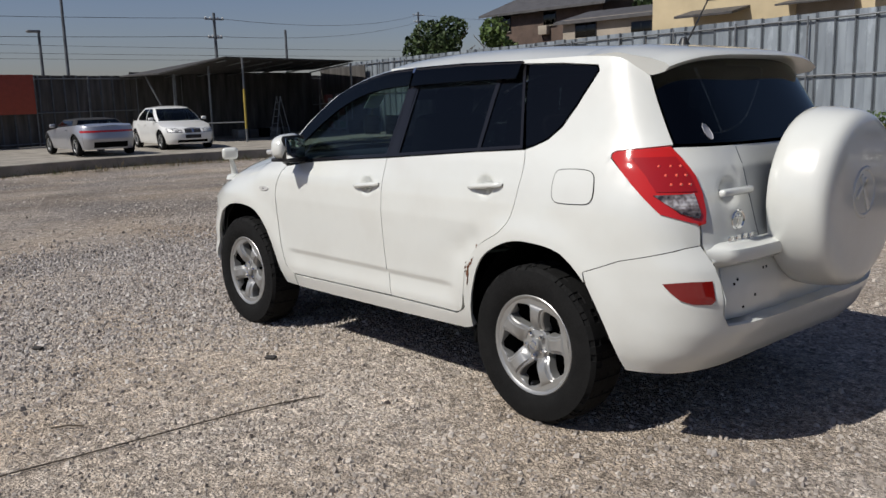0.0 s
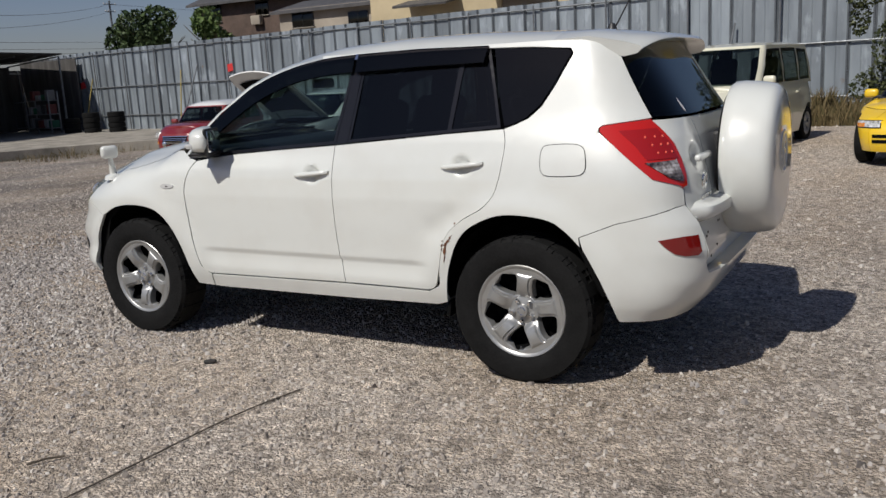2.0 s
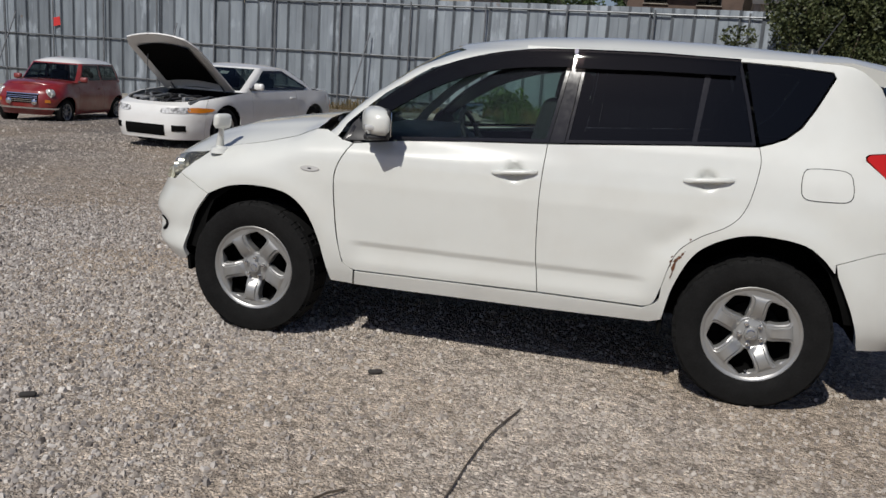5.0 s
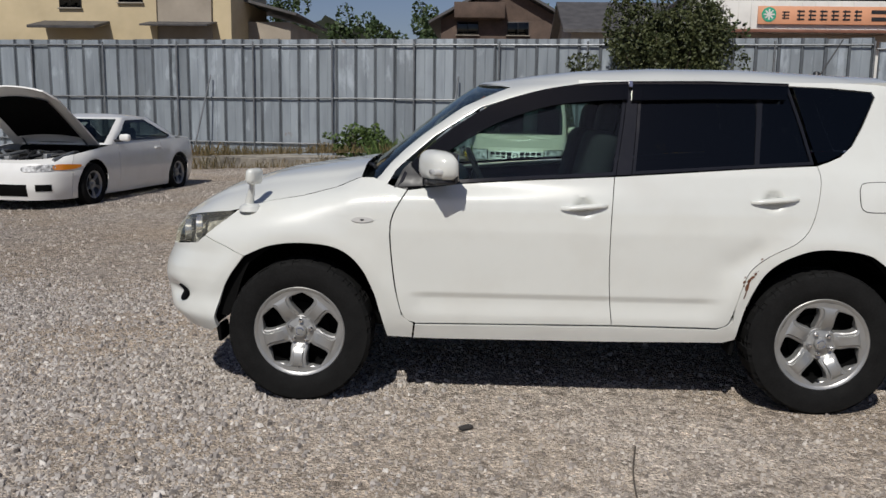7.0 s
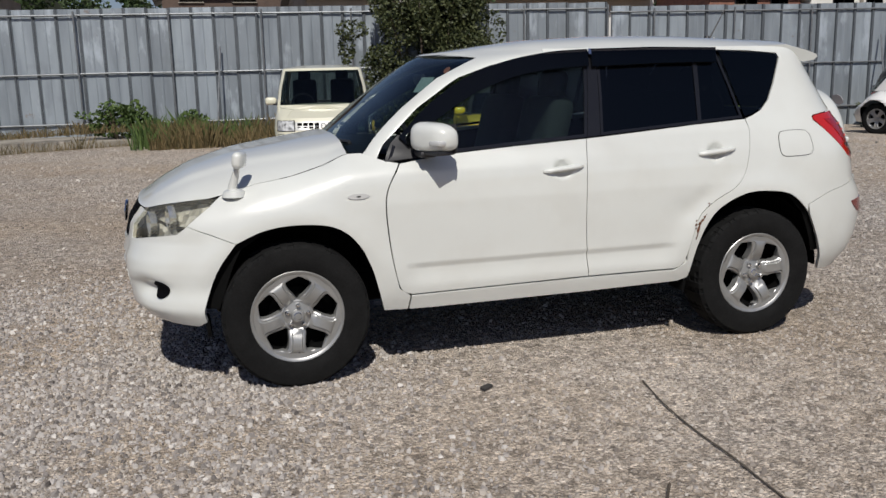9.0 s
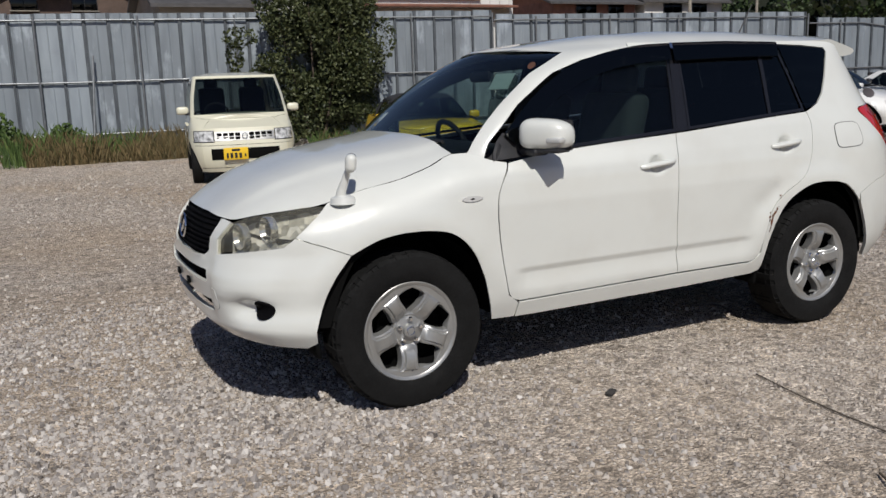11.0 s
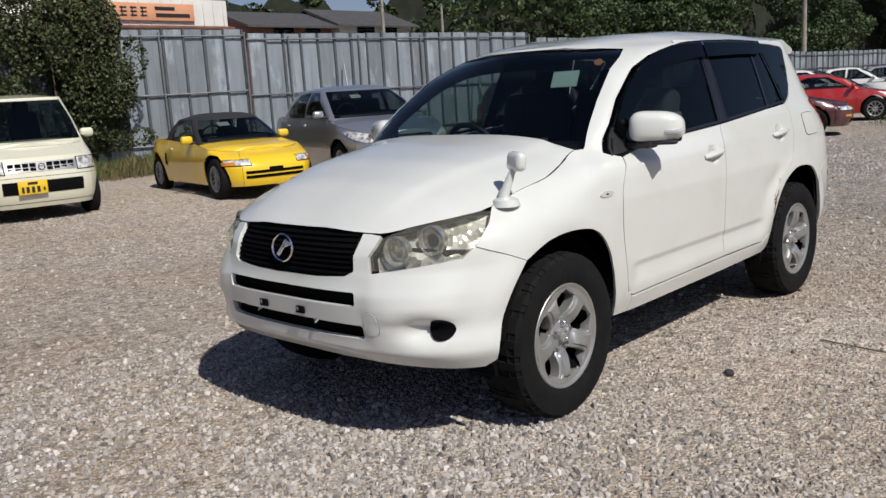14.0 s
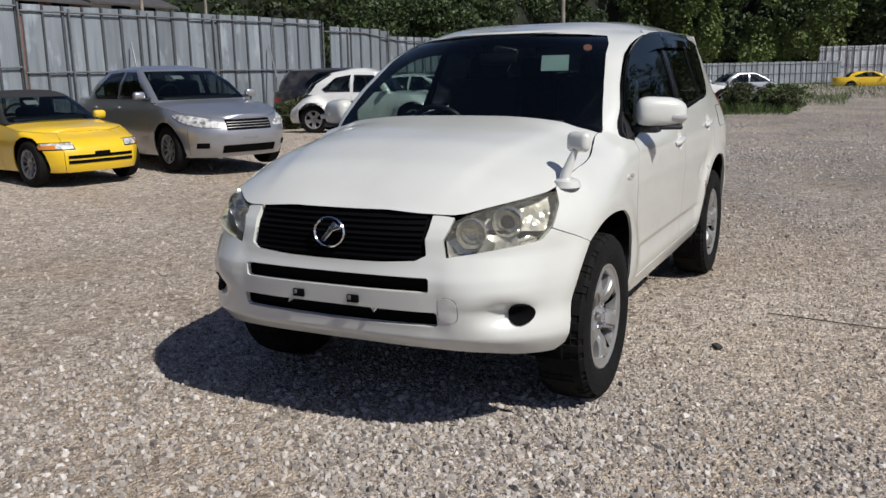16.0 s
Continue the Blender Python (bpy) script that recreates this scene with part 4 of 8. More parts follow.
            part("lamp_lens", (lambda q: (q.transform(aim), q)[1])(lathe_bm([(0.0, 0.004), (r * 0.30, 0.0), (r * 0.46, -0.014)], 18, "x")), "gloss_black" if y > 0.6 else "lampglass", bowl)
        tail_l = [(body.X(-1.662, 1.195), 1.195), (body.X(-1.660, 1.211), 1.211), (body.X(-1.674, 1.221), 1.221), (body.X(-1.74, 1.229), 1.229), rs(0.676, 1.240), rs(0.664, 1.19), rs(0.654, 1.13), rs(0.652, 1.06), rs(0.660, 0.99), rs(0.672, 0.946), rs(0.714, 0.938), (body.X(-2.005, 0.944), 0.944), (body.X(-1.90, 0.985), 0.985), (body.X(-1.772, 1.098), 1.098)]
        tl = part("tail_lamp", surface(tail_l, B, 0.02, 0.02, 0.002, 0.02, 0.004, mirror=m), "red_lens", car, "red tail lamp with a clear lower lens")
        white_l = [rs(0.800, 1.056), rs(0.690, 1.060), rs(0.688, 0.985), rs(0.700, 0.968), (body.X(-1.99, 0.972), 0.972), (body.X(-1.955, 0.990), 0.990), (body.X(-1.925, 1.015), 1.015)]
        part("reversing_lens", surface(white_l, B, 0.01, 0.015, 0, 0.004, 0.009, mirror=m), "smoked_lens", tl, "clear ribbed lower lens")
        stop_l = [rs(0.775, 1.195), rs(0.684, 1.198), rs(0.676, 1.13), rs(0.676, 1.068), rs(0.79, 1.068), rs(0.785, 1.13)]
        part("stop_lens", surface(stop_l, B, 0.01, 0.015, 0, 0.003, 0.007, mirror=m), "stop_red", tl, "darker red stop lamp lens")
        for i in range(3):
            for j in range(3):
                q = B(rs(0.690 + 0.028 * j, 1.165 - 0.034 * i)[0], 1.165 - 0.034 * i)
                part("bulb", lathe_bm([(0.0, -0.004), (0.005, -0.003), (0.0075, 0.004)], 10, "x", (q.x - 0.006, (-1 if m else 1) * (q.y + 0.003), q.z)), "bulb_red", tl)
        flap = curve_pts([(-1.435, 1.141), (-1.545, 1.144), (-1.583, 1.128), (-1.593, 1.09), (-1.595, 1.05), (-1.587, 1.022), (-1.555, 1.009), (-1.445, 1.007), (-1.412, 1.022), (-1.404, 1.05), (-1.402, 1.09), (-1.408, 1.125)], 3, True)
        if not m:
            part("fuel_flap", surface(flap, B, 0.04, 0.04, 0, 0.004, 0.003, mirror=m), "white", car)
            part("flap_gap", ring_bm(flap, -0.0028, B, 0.0025, m, 0.004), "dark", car)
        across = lambda f, z: (body.X(-1.93, z) + (body.R(0.712, z) - body.X(-1.93, z)) * f, z)
        refl = [across(0.0, 0.722), across(0.3, 0.730), across(0.6, 0.735), across(1.0, 0.736), across(1.0, 0.662), across(0.93, 0.648), across(0.6, 0.648), across(0.36, 0.660), across(0.16, 0.690)]
        part("rear_reflector", surface(refl, B, 0.02, 0.02, 0, 0.01, 0.004, mirror=m), "dark_red", rear_b)
        blink = curve_pts([(0.970, 0.925), (0.955, 0.938), (0.925, 0.938), (0.905, 0.928), (0.92, 0.915), (0.952, 0.914)], 3, True)
        part("side_marker", surface(blink, B, 0.02, 0.02, 0, 0.006, 0.005, mirror=m), "clear_lens", car)
        core = curve_pts([(0.945, 0.926), (0.940, 0.929), (0.934, 0.929), (0.931, 0.925), (0.938, 0.922)], 2, True)
        part("marker_bulb", surface(core, B, 0.02, 0.02, 0, 0.002, 0.0065, mirror=m), "black_plastic", car)
        disc = [(body.F(0.722 - 0.037 * math.cos(t), 0.515 + 0.043 * math.sin(t)), 0.515 + 0.043 * math.sin(t)) for t in np.linspace(0, 2 * math.pi, 25)[:-1]]
        part("fog_lamp_blank", surface(disc, scooped, 0.01, 0.01, 0, 0.012, 0.009, mirror=m), "slat", bumper)
        tow = curve_pts([(body.F(0.46, 0.585), 0.585), (body.F(0.515, 0.583), 0.583), (body.F(0.525, 0.54), 0.54), (body.F(0.515, 0.498), 0.498), (body.F(0.46, 0.498), 0.498), (body.F(0.455, 0.54), 0.54)], 3, True)
        if not m:
            part("tow_cover", surface(tow, scooped, 0.015, 0.015, 0, 0.003, 0.0015), "white", bumper)
            part("cover_gap", ring_bm(tow, -0.0016, scooped, 0.0008, m, 0.003), "steel_post", bumper)
    # grille, slots and their slats
    grille = [fs(0.394, 0.882), fs(0.388, 0.80), fs(0.392, 0.745), fs(0.355, 0.726), fs(0.2, 0.716), end(0.714), end(0.896), fs(0.2, 0.892)]
    gr = part("grille", surface(grille, lambda s, z: B(s, z) - Vector((0.02, 0, 0)), 0.03, 0.03, 0, 0, both=True), "dark", car, "black slatted grille")
    for i in range(8):
        z0 = 0.730 + i * 0.0205
        part("slat", surface([fs(0.378, z0), end(z0), end(z0 + 0.009), fs(0.378, z0 + 0.009)], B, 0.05, 0.02, 0, 0.02, -0.008, both=True), "slat", gr)
    for z0, z1, yy in ((0.606, 0.662, 0.43), (0.470, 0.530, 0.455)):
        part("air_slot", surface([fs(yy, z0), end(z0), end(z1), fs(yy, z1)], lambda s, z: B(s, z) - Vector((0.05, 0, 0)), 0.05, 0.02, 0, 0, both=True), "dark", bumper)
    b = lathe_bm([(0.052, 0.0), (0.056, 0.006), (0.060, 0.0), (0.056, -0.006), (0.052, 0.0)], 32, "x", (0, 0, 0))
    b = box_bm((0.008, 0.020, 0.085), (0, 0, 0), 0.003, 1, Matrix.Rotation(radians(-35), 4, "X"), b)
    b = box_bm((0.008, 0.016, 0.055), (0, 0.018, 0.012), 0.003, 1, Matrix.Rotation(radians(-65), 4, "X"), b)
    b.transform(pose(2.085, 0.0, 0.812, 0, -8, 0) @ Matrix.Diagonal((1, 1.2, 1, 1)))
    part("emblem", b, "chrome", gr)
    for y in (-0.148, 0.105):
        part("plate_mount", box_bm((0.012, 0.050, 0.030), (2.101, y, 0.562), 0.002), "dark", bumper)
        part("bracket_hole", box_bm((0.006, 0.014, 0.016), (2.107, y - 0.012, 0.566), 0.001, 1), "steel_post", bumper)
    # wheels, arches, underside
    for x in (1.28, -1.28):
        for m in both:
            wheel_parts(car, rim_r=0.222, at=(x, -0.765 if m else 0.765, 0.355), flip=m, phase=4.0 if x > 0 else 188.0)
            b = lathe_bm([(0.0, 0.0), (0.44, 0.0), (0.452, 0.10), (0.450, 0.375)], 24, "y", arc=math.pi)
            b.transform(Matrix.Translation((x, 0.42, 0.355)))
            if m:
                b.transform(Matrix.Diagonal((1, -1, 1, 1)))
            part("arch_liner", b, "dark", car)
    part("underbody", box_bm((3.3, 1.25, 0.20), (0.02, 0, 0.43), 0.06), "dark", car)
    part("cabin_floor", box_bm((2.5, 1.30, 0.05), (-0.35, 0, 0.56), 0.01), "dark", car)
    # unseen floor added to block sunlight that leaks through the body's gaps
    part("boot_floor", box_bm((1.05, 1.36, 0.05), (-1.50, 0, 0.60), 0.01), "dark", car)
    # added tray that blocks light to deepen the shade under the nose
    part("undertray", box_bm((0.78, 0.95, 0.03), (1.50, 0, 0.372), 0.012), "dark", car)
    for sg in (1, -1):
        for x, z in ((1.700, 0.325), (-0.862, 0.318)):
            part("mud_flap", box_bm((0.022, 0.15, 0.085), (x, sg * 0.735, z), 0.008, 2, Matrix.Rotation(radians(8 if x > 0 else -8), 4, "Y")), "dark", car)
    inside = interior()
    for o in inside:
        o.parent = car
    # near-black inner skin, added so the gaps show as shade
    low = [(0.84, 0.36), (0.70, 0.345), (-0.80, 0.36), (-0.89, 0.52), (-0.98, 0.75), (-1.15, 0.84), (-1.31, 0.855), (-1.5, 0.82), (body.X(-1.64, 0.69), 0.69), (body.X(-1.75, 0.45), 0.45), tail_end(0.42), tail_end(1.22), (-1.5, 1.19), (-0.25, 1.13), (0.75, 1.06), (1.0, 1.05), (body.X(1.6, 0.90), 0.90), (body.X(1.8, 0.8), 0.80), end(0.86), end(0.42), (body.X(1.72, 0.42), 0.42), (body.X(1.60, 0.70), 0.70), (body.X(1.43, 0.815), 0.815), (body.X(1.24, 0.84), 0.84), (body.X(1.06, 0.815), 0.815), (body.X(0.94, 0.70), 0.70), (0.87, 0.53)]
    part("inner_shell", surface(low, lambda s, z: Vector((B(s, z).x * 0.955, B(s, z).y * 0.97, z)), 0.06, 0.05, both=True), "dark", car)
    # rear: spoiler, handle, plate, spare wheel
    sp = bmesh.new()
    rows = []
    for y in np.linspace(-0.62, 0.62, 21):
        k = abs(y) / 0.62
        xb = -1.845 + 0.05 * k ** 3
        rows.append([sp.verts.new(v) for v in ((-1.40, y * 1.04, 1.611 + 0.054 * (1 - k ** 4.5)), (-1.57, y * 1.04, 1.617 + 0.040 * (1 - k ** 4.5)), (-1.72, y, 1.636 - 0.05 * k ** 4), (xb, y, 1.612 - 0.05 * k ** 4), (xb - 0.012, y, 1.598 - 0.05 * k ** 4), (xb + 0.01, y, 1.584 - 0.055 * k ** 4), (-1.72, y * 0.98, 1.588 - 0.07 * k ** 4))])
    for r0, r1 in zip(rows, rows[1:]):
        for k in range(6):
            sp.faces.new((r0[k], r0[k + 1], r1[k + 1], r1[k]))
    for row, sgn in ((rows[0], 1), (rows[-1], -1)):
        sp.faces.new(row if sgn > 0 else row[::-1])
    bmesh.ops.recalc_face_normals(sp, faces=sp.faces)
    part("roof_spoiler", sp, "white", car)
    b = bmesh.new()
    rows = []
    for y in np.linspace(0.70, 0.06, 25):
        k = soft(0.70, 0.62, y)
        x0 = B(body.R(min(y, 0.69), 0.82), 0.82).x + 0.012
        rows.append([b.verts.new((x0 - o * k, y, 0.822 + dz * (0.55 + 0.45 * k))) for o, dz in ((-0.02, 0.046), (0.022, 0.040), (0.050, 0.026), (0.056, 0.006), (0.050, -0.022), (0.030, -0.036), (-0.03, -0.036))])
    for r0, r1 in zip(rows, rows[1:]):
        for k in range(6):
            b.faces.new((r0[k], r1[k], r1[k + 1], r0[k + 1]))
    b.faces.new(rows[0])
    b.faces.new(rows[-1][::-1])
    bmesh.ops.recalc_face_normals(b, faces=b.faces)
    part("plate_light_bar", b, "white", gate)
    part("number_plate_panel", surface([rs(0.615, 0.572), rs(0.235, 0.572), rs(0.235, 0.768), rs(0.615, 0.768)], gate_skin, 0.05, 0.05, 0, 0.012, 0.008), "white", gate, "blank plate panel with screw holes")
    for y, z in ((0.56, 0.70), (0.535, 0.715), (0.32, 0.735), (0.43, 0.64), (0.50, 0.60), (0.345, 0.735)):
        part("screw_hole", lathe_bm([(0.0, -0.002), (0.006, -0.001), (0.007, 0.002)], 8, "x", gate_skin(*rs(y, z)) - Vector((0.0085, 0, 0))), "dark", gate)
    part("gate_handle", box_bm((0.030, 0.225, 0.030), (-2.052, 0.512, 1.060), 0.012, 3), "white", gate)
    part("gate_seam", surface([rs(0.352, 0.868), rs(0.348, 0.868), rs(0.372, 1.225), rs(0.376, 1.225)], gate_skin, 0.05, 0.03, 0, 0.001, 0.0012), "rib", gate)
    c = lathe_bm([(0.030, 0), (0.036, 0.005), (0.040, 0), (0.036, -0.004), (0.030, 0)], 24, "x")
    c = box_bm((0.006, 0.010, 0.05), (0, 0, 0), 0.002, 1, None, c)
    c = box_bm((0.006, 0.045, 0.010), (0, 0, 0.012), 0.002, 1, None, c)
    c.transform(pose(-2.055, 0.50, 0.948) @ Matrix.Diagonal((1, 1.25, 1, 1)))
    part("badge", c, "chrome", gate)
    for i in range(4):
        part("badge_letter", box_bm((0.006, 0.040, 0.030), (-2.062, 0.56 - i * 0.054, 0.874), 0.003), "chrome", gate)
    spare = new("spare_wheel")
    spare.parent = car
    spare.matrix_basis = pose(-2.17, -0.03, 0.995, 0, 0, 0)
    prof = [(0.0, -0.153), (0.16, -0.152), (0.26, -0.150), (0.305, -0.147), (0.332, -0.140), (0.350, -0.127), (0.361, -0.108), (0.367, -0.085), (0.375, -0.03), (0.379, 0.03), (0.377, 0.07), (0.366, 0.088), (0.345, 0.095)]
    part("spare_cover", lathe_bm(prof, 64, "x"), "white", spare, "white hard shell over the spare wheel")
    part("spare_tyre", lathe_bm([(0.0, 0.09), (0.22, 0.09), (0.33, 0.105), (0.35, 0.09), (0.352, 0.0)], 40, "x"), "rubber", spare)
    part("spare_carrier", box_bm((0.12, 0.26, 0.30), (0.13, 0, 0), 0.03), "black_plastic", spare)
    emboss = lathe_bm([(0.085, 0.002), (0.092, -0.006), (0.104, -0.006), (0.110, 0.002)], 32, "x")
    emboss = box_bm((0.014, 0.030, 0.17), (0, 0, 0), 0.005, 2, Matrix.Rotation(radians(-28), 4, "X"), emboss)
    emboss = box_bm((0.014, 0.022, 0.11), (0, 0.03, 0.02), 0.005, 2, Matrix.Rotation(radians(48), 4, "X"), emboss)
    emboss.transform(Matrix.Translation((-0.152, 0.02, 0.03)))
    part("embossed_mark", emboss, "white", spare)
    # mirrors, pole mirror, aerial
    for m in both:
        sg = -1 if m else 1
        b = bmesh.new()
        bmesh.ops.create_uvsphere(b, u_segments=24, v_segments=14, radius=1)
        for v in b.verts:
            x, y, z = v.co
            px = math.copysign(abs(x) ** 0.72, x) * (0.074 if x > 0 else 0.048)
            v.co = (px - 0.02 * sg * y, math.copysign(abs(y) ** 0.62, y) * 0.126, math.copysign(abs(z) ** 0.62, z) * (0.082 if z > 0 else 0.062) * (1 - (0.20 if z > 0 else 0.05) * sg * y))
        at_m = pose(0.585, sg * 0.918, 1.186, 0, 0, sg * 24)
        b.transform(at_m)
        mm = part("door_mirror", b, "white", car, "white door mirror with turn signal")
        for nm, size, at, mat, bev in (("mirror_glass", (0.006, 0.19, 0.118), (-0.054, 0, 0.004), "chrome", 0.002), ("mirror_rim", (0.02, 0.22, 0.140), (-0.042, 0, 0.004), "black_plastic", 0.012), ("mirror_foot", (0.105, 0.19, 0.022), (0.004, 0, -0.062), "black_plastic", 0.009), ("turn_signal", (0.060, 0.080, 0.026), (0.043, sg * 0.074, -0.014), "clear_lens", 0.010)):
            q = box_bm(size, at, bev, 2)
            q.transform(at_m)
            part(nm, q, mat, mm)
        part("mirror_arm", box_bm((0.085, 0.15, 0.034), (0.62, sg * 0.85, 1.116), 0.014, 2), "black_plastic", mm)
    b = tube_bm([(1.545, 0.760, 0.955), (1.540, 0.765, 1.0), (1.526, 0.782, 1.05), (1.515, 0.80, 1.10)], 0.026, 12, None, 0.012)
    pm = part("pole_mirror", b, "white", car, "white pole mirror on the front wing")
    part("mirror_foot", lathe_bm([(0.0, 0.018), (0.03, 0.016), (0.052, 0.006), (0.06, -0.02)], 20, "z", (1.535, 0.765, 0.967)), "white", pm)
    part("mirror_head", box_bm((0.050, 0.105, 0.080), (1.505, 0.806, 1.122), 0.024, 4, pose(0, 0, 0, 0, -6, -22)), "white", pm)
    aer = part("aerial", tube_bm([(-1.47, 0, 1.655), (-1.50, 0, 1.70), (-1.60, 0, 1.875)], 0.006, 6, None, 0.003), "black_plastic", car)
    part("aerial_foot", lathe_bm([(0.0, 0.04), (0.015, 0.036), (0.03, 0.0)], 14, "z", (-1.468, 0, 1.66)), "black_plastic", aer)
    # cowl and wipers
    b = bmesh.new()
    rows = []
    for y in np.linspace(-0.70, 0.70, 17):
        k = (y / 0.72) ** 2
        rows.append([b.verts.new(v) for v in ((1.155 - 0.22 * k, y, 1.125 - 0.02 * k), (1.10 - 0.24 * k, y, 1.142 - 0.03 * k), (1.035 - 0.24 * k, y, 1.152 - 0.04 * k), (1.00 - 0.24 * k, y, 1.10))])
    for r0, r1 in zip(rows, rows[1:]):
        for k in range(3):
            b.faces.new((r0[k], r0[k + 1], r1[k + 1], r1[k]))
    bmesh.ops.recalc_face_normals(b, faces=b.faces)
    part("wiper_cowl", b, "black_plastic", car)
    for y0, y1 in ((0.55, -0.02), (0.0, -0.58)):
        w = part("wiper", tube_bm([(1.00 - 0.2 * y0 ** 2, y0, 1.165), (1.035, (y0 + y1) / 2, 1.172), (1.03 - 0.2 * y1 ** 2, y1, 1.165)], 0.010, 6), "black_plastic", car)
    # sticker sheets behind the windscreen
    part("paper_notice", box_bm((0.002, 0.140, 0.098), (0.485, 0.345, 1.44), 0, 1, pose(0, 0, 0, 0, -37, 14)), plain("notice_paper", (0.62, 0.78, 0.74), 0.8), car, "pale printed notice behind the windscreen")
    part("round_sticker", lathe_bm([(0.0, 0.001), (0.022, 0.0), (0.022, -0.002)], 20, "x", (0, 0, 0)), plain("orange_sticker", (0.7, 0.25, 0.15), 0.7), car).matrix_basis = pose(0.395, 0.49, 1.515, 0, -40, 22)
    part("torn_sticker", lathe_bm([(0.0, 0.001), (0.026, 0.001), (0.037, 0.0), (0.037, -0.002)], 9, "x", (0, 0, 0)), plain("sticker_scraps", (0.45, 0.45, 0.47), 0.8), car).matrix_basis = pose(-1.975, 0.607, 1.295, 0, 32, 12)
    # rust along the arch edge
    rng = random.Random(4)
    flakes = [(0.30, 0.016, 0.011, 0.020), (0.42, 0.020, 0.010, 0.012), (0.22, 0.010, 0.006, 0.010), (0.12, 0.006, 0.004, 0.012), (0.52, 0.014, 0.012, 0.010), (0.36, 0.036, 0.006, 0.008), (0.62, 0.010, 0.006, 0.014), (0.05, 0.004, 0.003, 0.010), (0.74, 0.006, 0.004, 0.016), (0.46, 0.042, 0.004, 0.005), (0.88, 0.006, 0.003, 0.012), (0.28, 0.030, 0.004, 0.006), (0.97, 0.012, 0.005, 0.005)]
    for f, off, r, n in flakes:
        cx, cz = -0.886 - 0.085 * f + off, 0.575 + 0.20 * f + off * 0.4
        pts = []
        for a in np.linspace(0, 2 * math.pi, 15)[:-1]:
            u, v = r * rng.uniform(0.45, 1.2) * math.cos(a), n * rng.uniform(0.6, 1.15) * math.sin(a)
            pts.append((cx + u - 0.28 * v, cz + v))
        part("rust_patch", surface(pts, dented, 0.01, 0.01, 0, 0.002, 0.0022), "rust", car, "brown rust where the paint has flaked")
    return car


def seat_bm(x, y, wide, back):
    b = box_bm((0.52, wide, 0.16), (x + 0.20, y, 0.80), 0.06, 3)
    b = box_bm((0.15, wide * 0.95, 0.62), (x - 0.12, y, 1.06), 0.06, 3, Matrix.Rotation(radians(-14), 4, "Y"), b)
    return box_bm((0.09, min(0.27, wide * 0.5), 0.17), (x - 0.21, y, 1.42), 0.04, 3, Matrix.Rotation(radians(-10), 4, "Y"), b)


def interior():
    made = []
    for y in (-0.36, 0.36):
        made.append(part("front_seat", seat_bm(-0.05, y, 0.50, True), "seat"))
        made.append(part("rear_seat", seat_bm(-0.95, y, 0.62, True), "seat"))
    made.append(part("dashboard", box_bm((0.50, 1.40, 0.34), (0.72, 0, 0.96), 0.10, 4), "black_plastic"))
    wheel = bmesh.new()
    pts = [(0, 0.185 * math.cos(a), 0.185 * math.sin(a)) for a in np.linspace(0, 2 * math.pi, 29)]
    wheel = tube_bm(pts, 0.016, 8, wheel)
    wheel = box_bm((0.05, 0.16, 0.12), (0.02, 0, 0), 0.03, 2, None, wheel)
    wheel = box_bm((0.02, 0.35, 0.035), (0.015, 0, 0), 0.008, 1, None, wheel)
    wheel.transform(pose(0.40, -0.36, 1.05, 0, 24, 0))
    made.append(part("steering_wheel", wheel, "black_plastic"))
    made.append(part("inner_mirror", box_bm((0.03, 0.22, 0.06), (0.42, 0, 1.47), 0.02, 2), "black_plastic"))
    made.append(part("headliner", box_bm((1.35, 1.0, 0.02), (-0.72, 0, 1.585), 0.008), "dark"))
    return made


build_suv()

# ---- the other parked cars ----
def clip_strip(poly, lo, hi):
    """Cuts a polygon down to lo <= u <= hi."""
    for side, lim in ((1, lo), (-1, hi)):
        out = []
        for a, b in zip(poly, poly[1:] + poly[:1]):
            ia, ib = side * (a[0] - lim) >= 0, side * (b[0] - lim) >= 0
            if ia:
                out.append(a)
            if ia != ib:
                t = (lim - a[0]) / (b[0] - a[0])
                out.append((lim, a[1] + t * (b[1] - a[1])))
        poly = out
        if len(poly) < 3:
            return []
    return poly


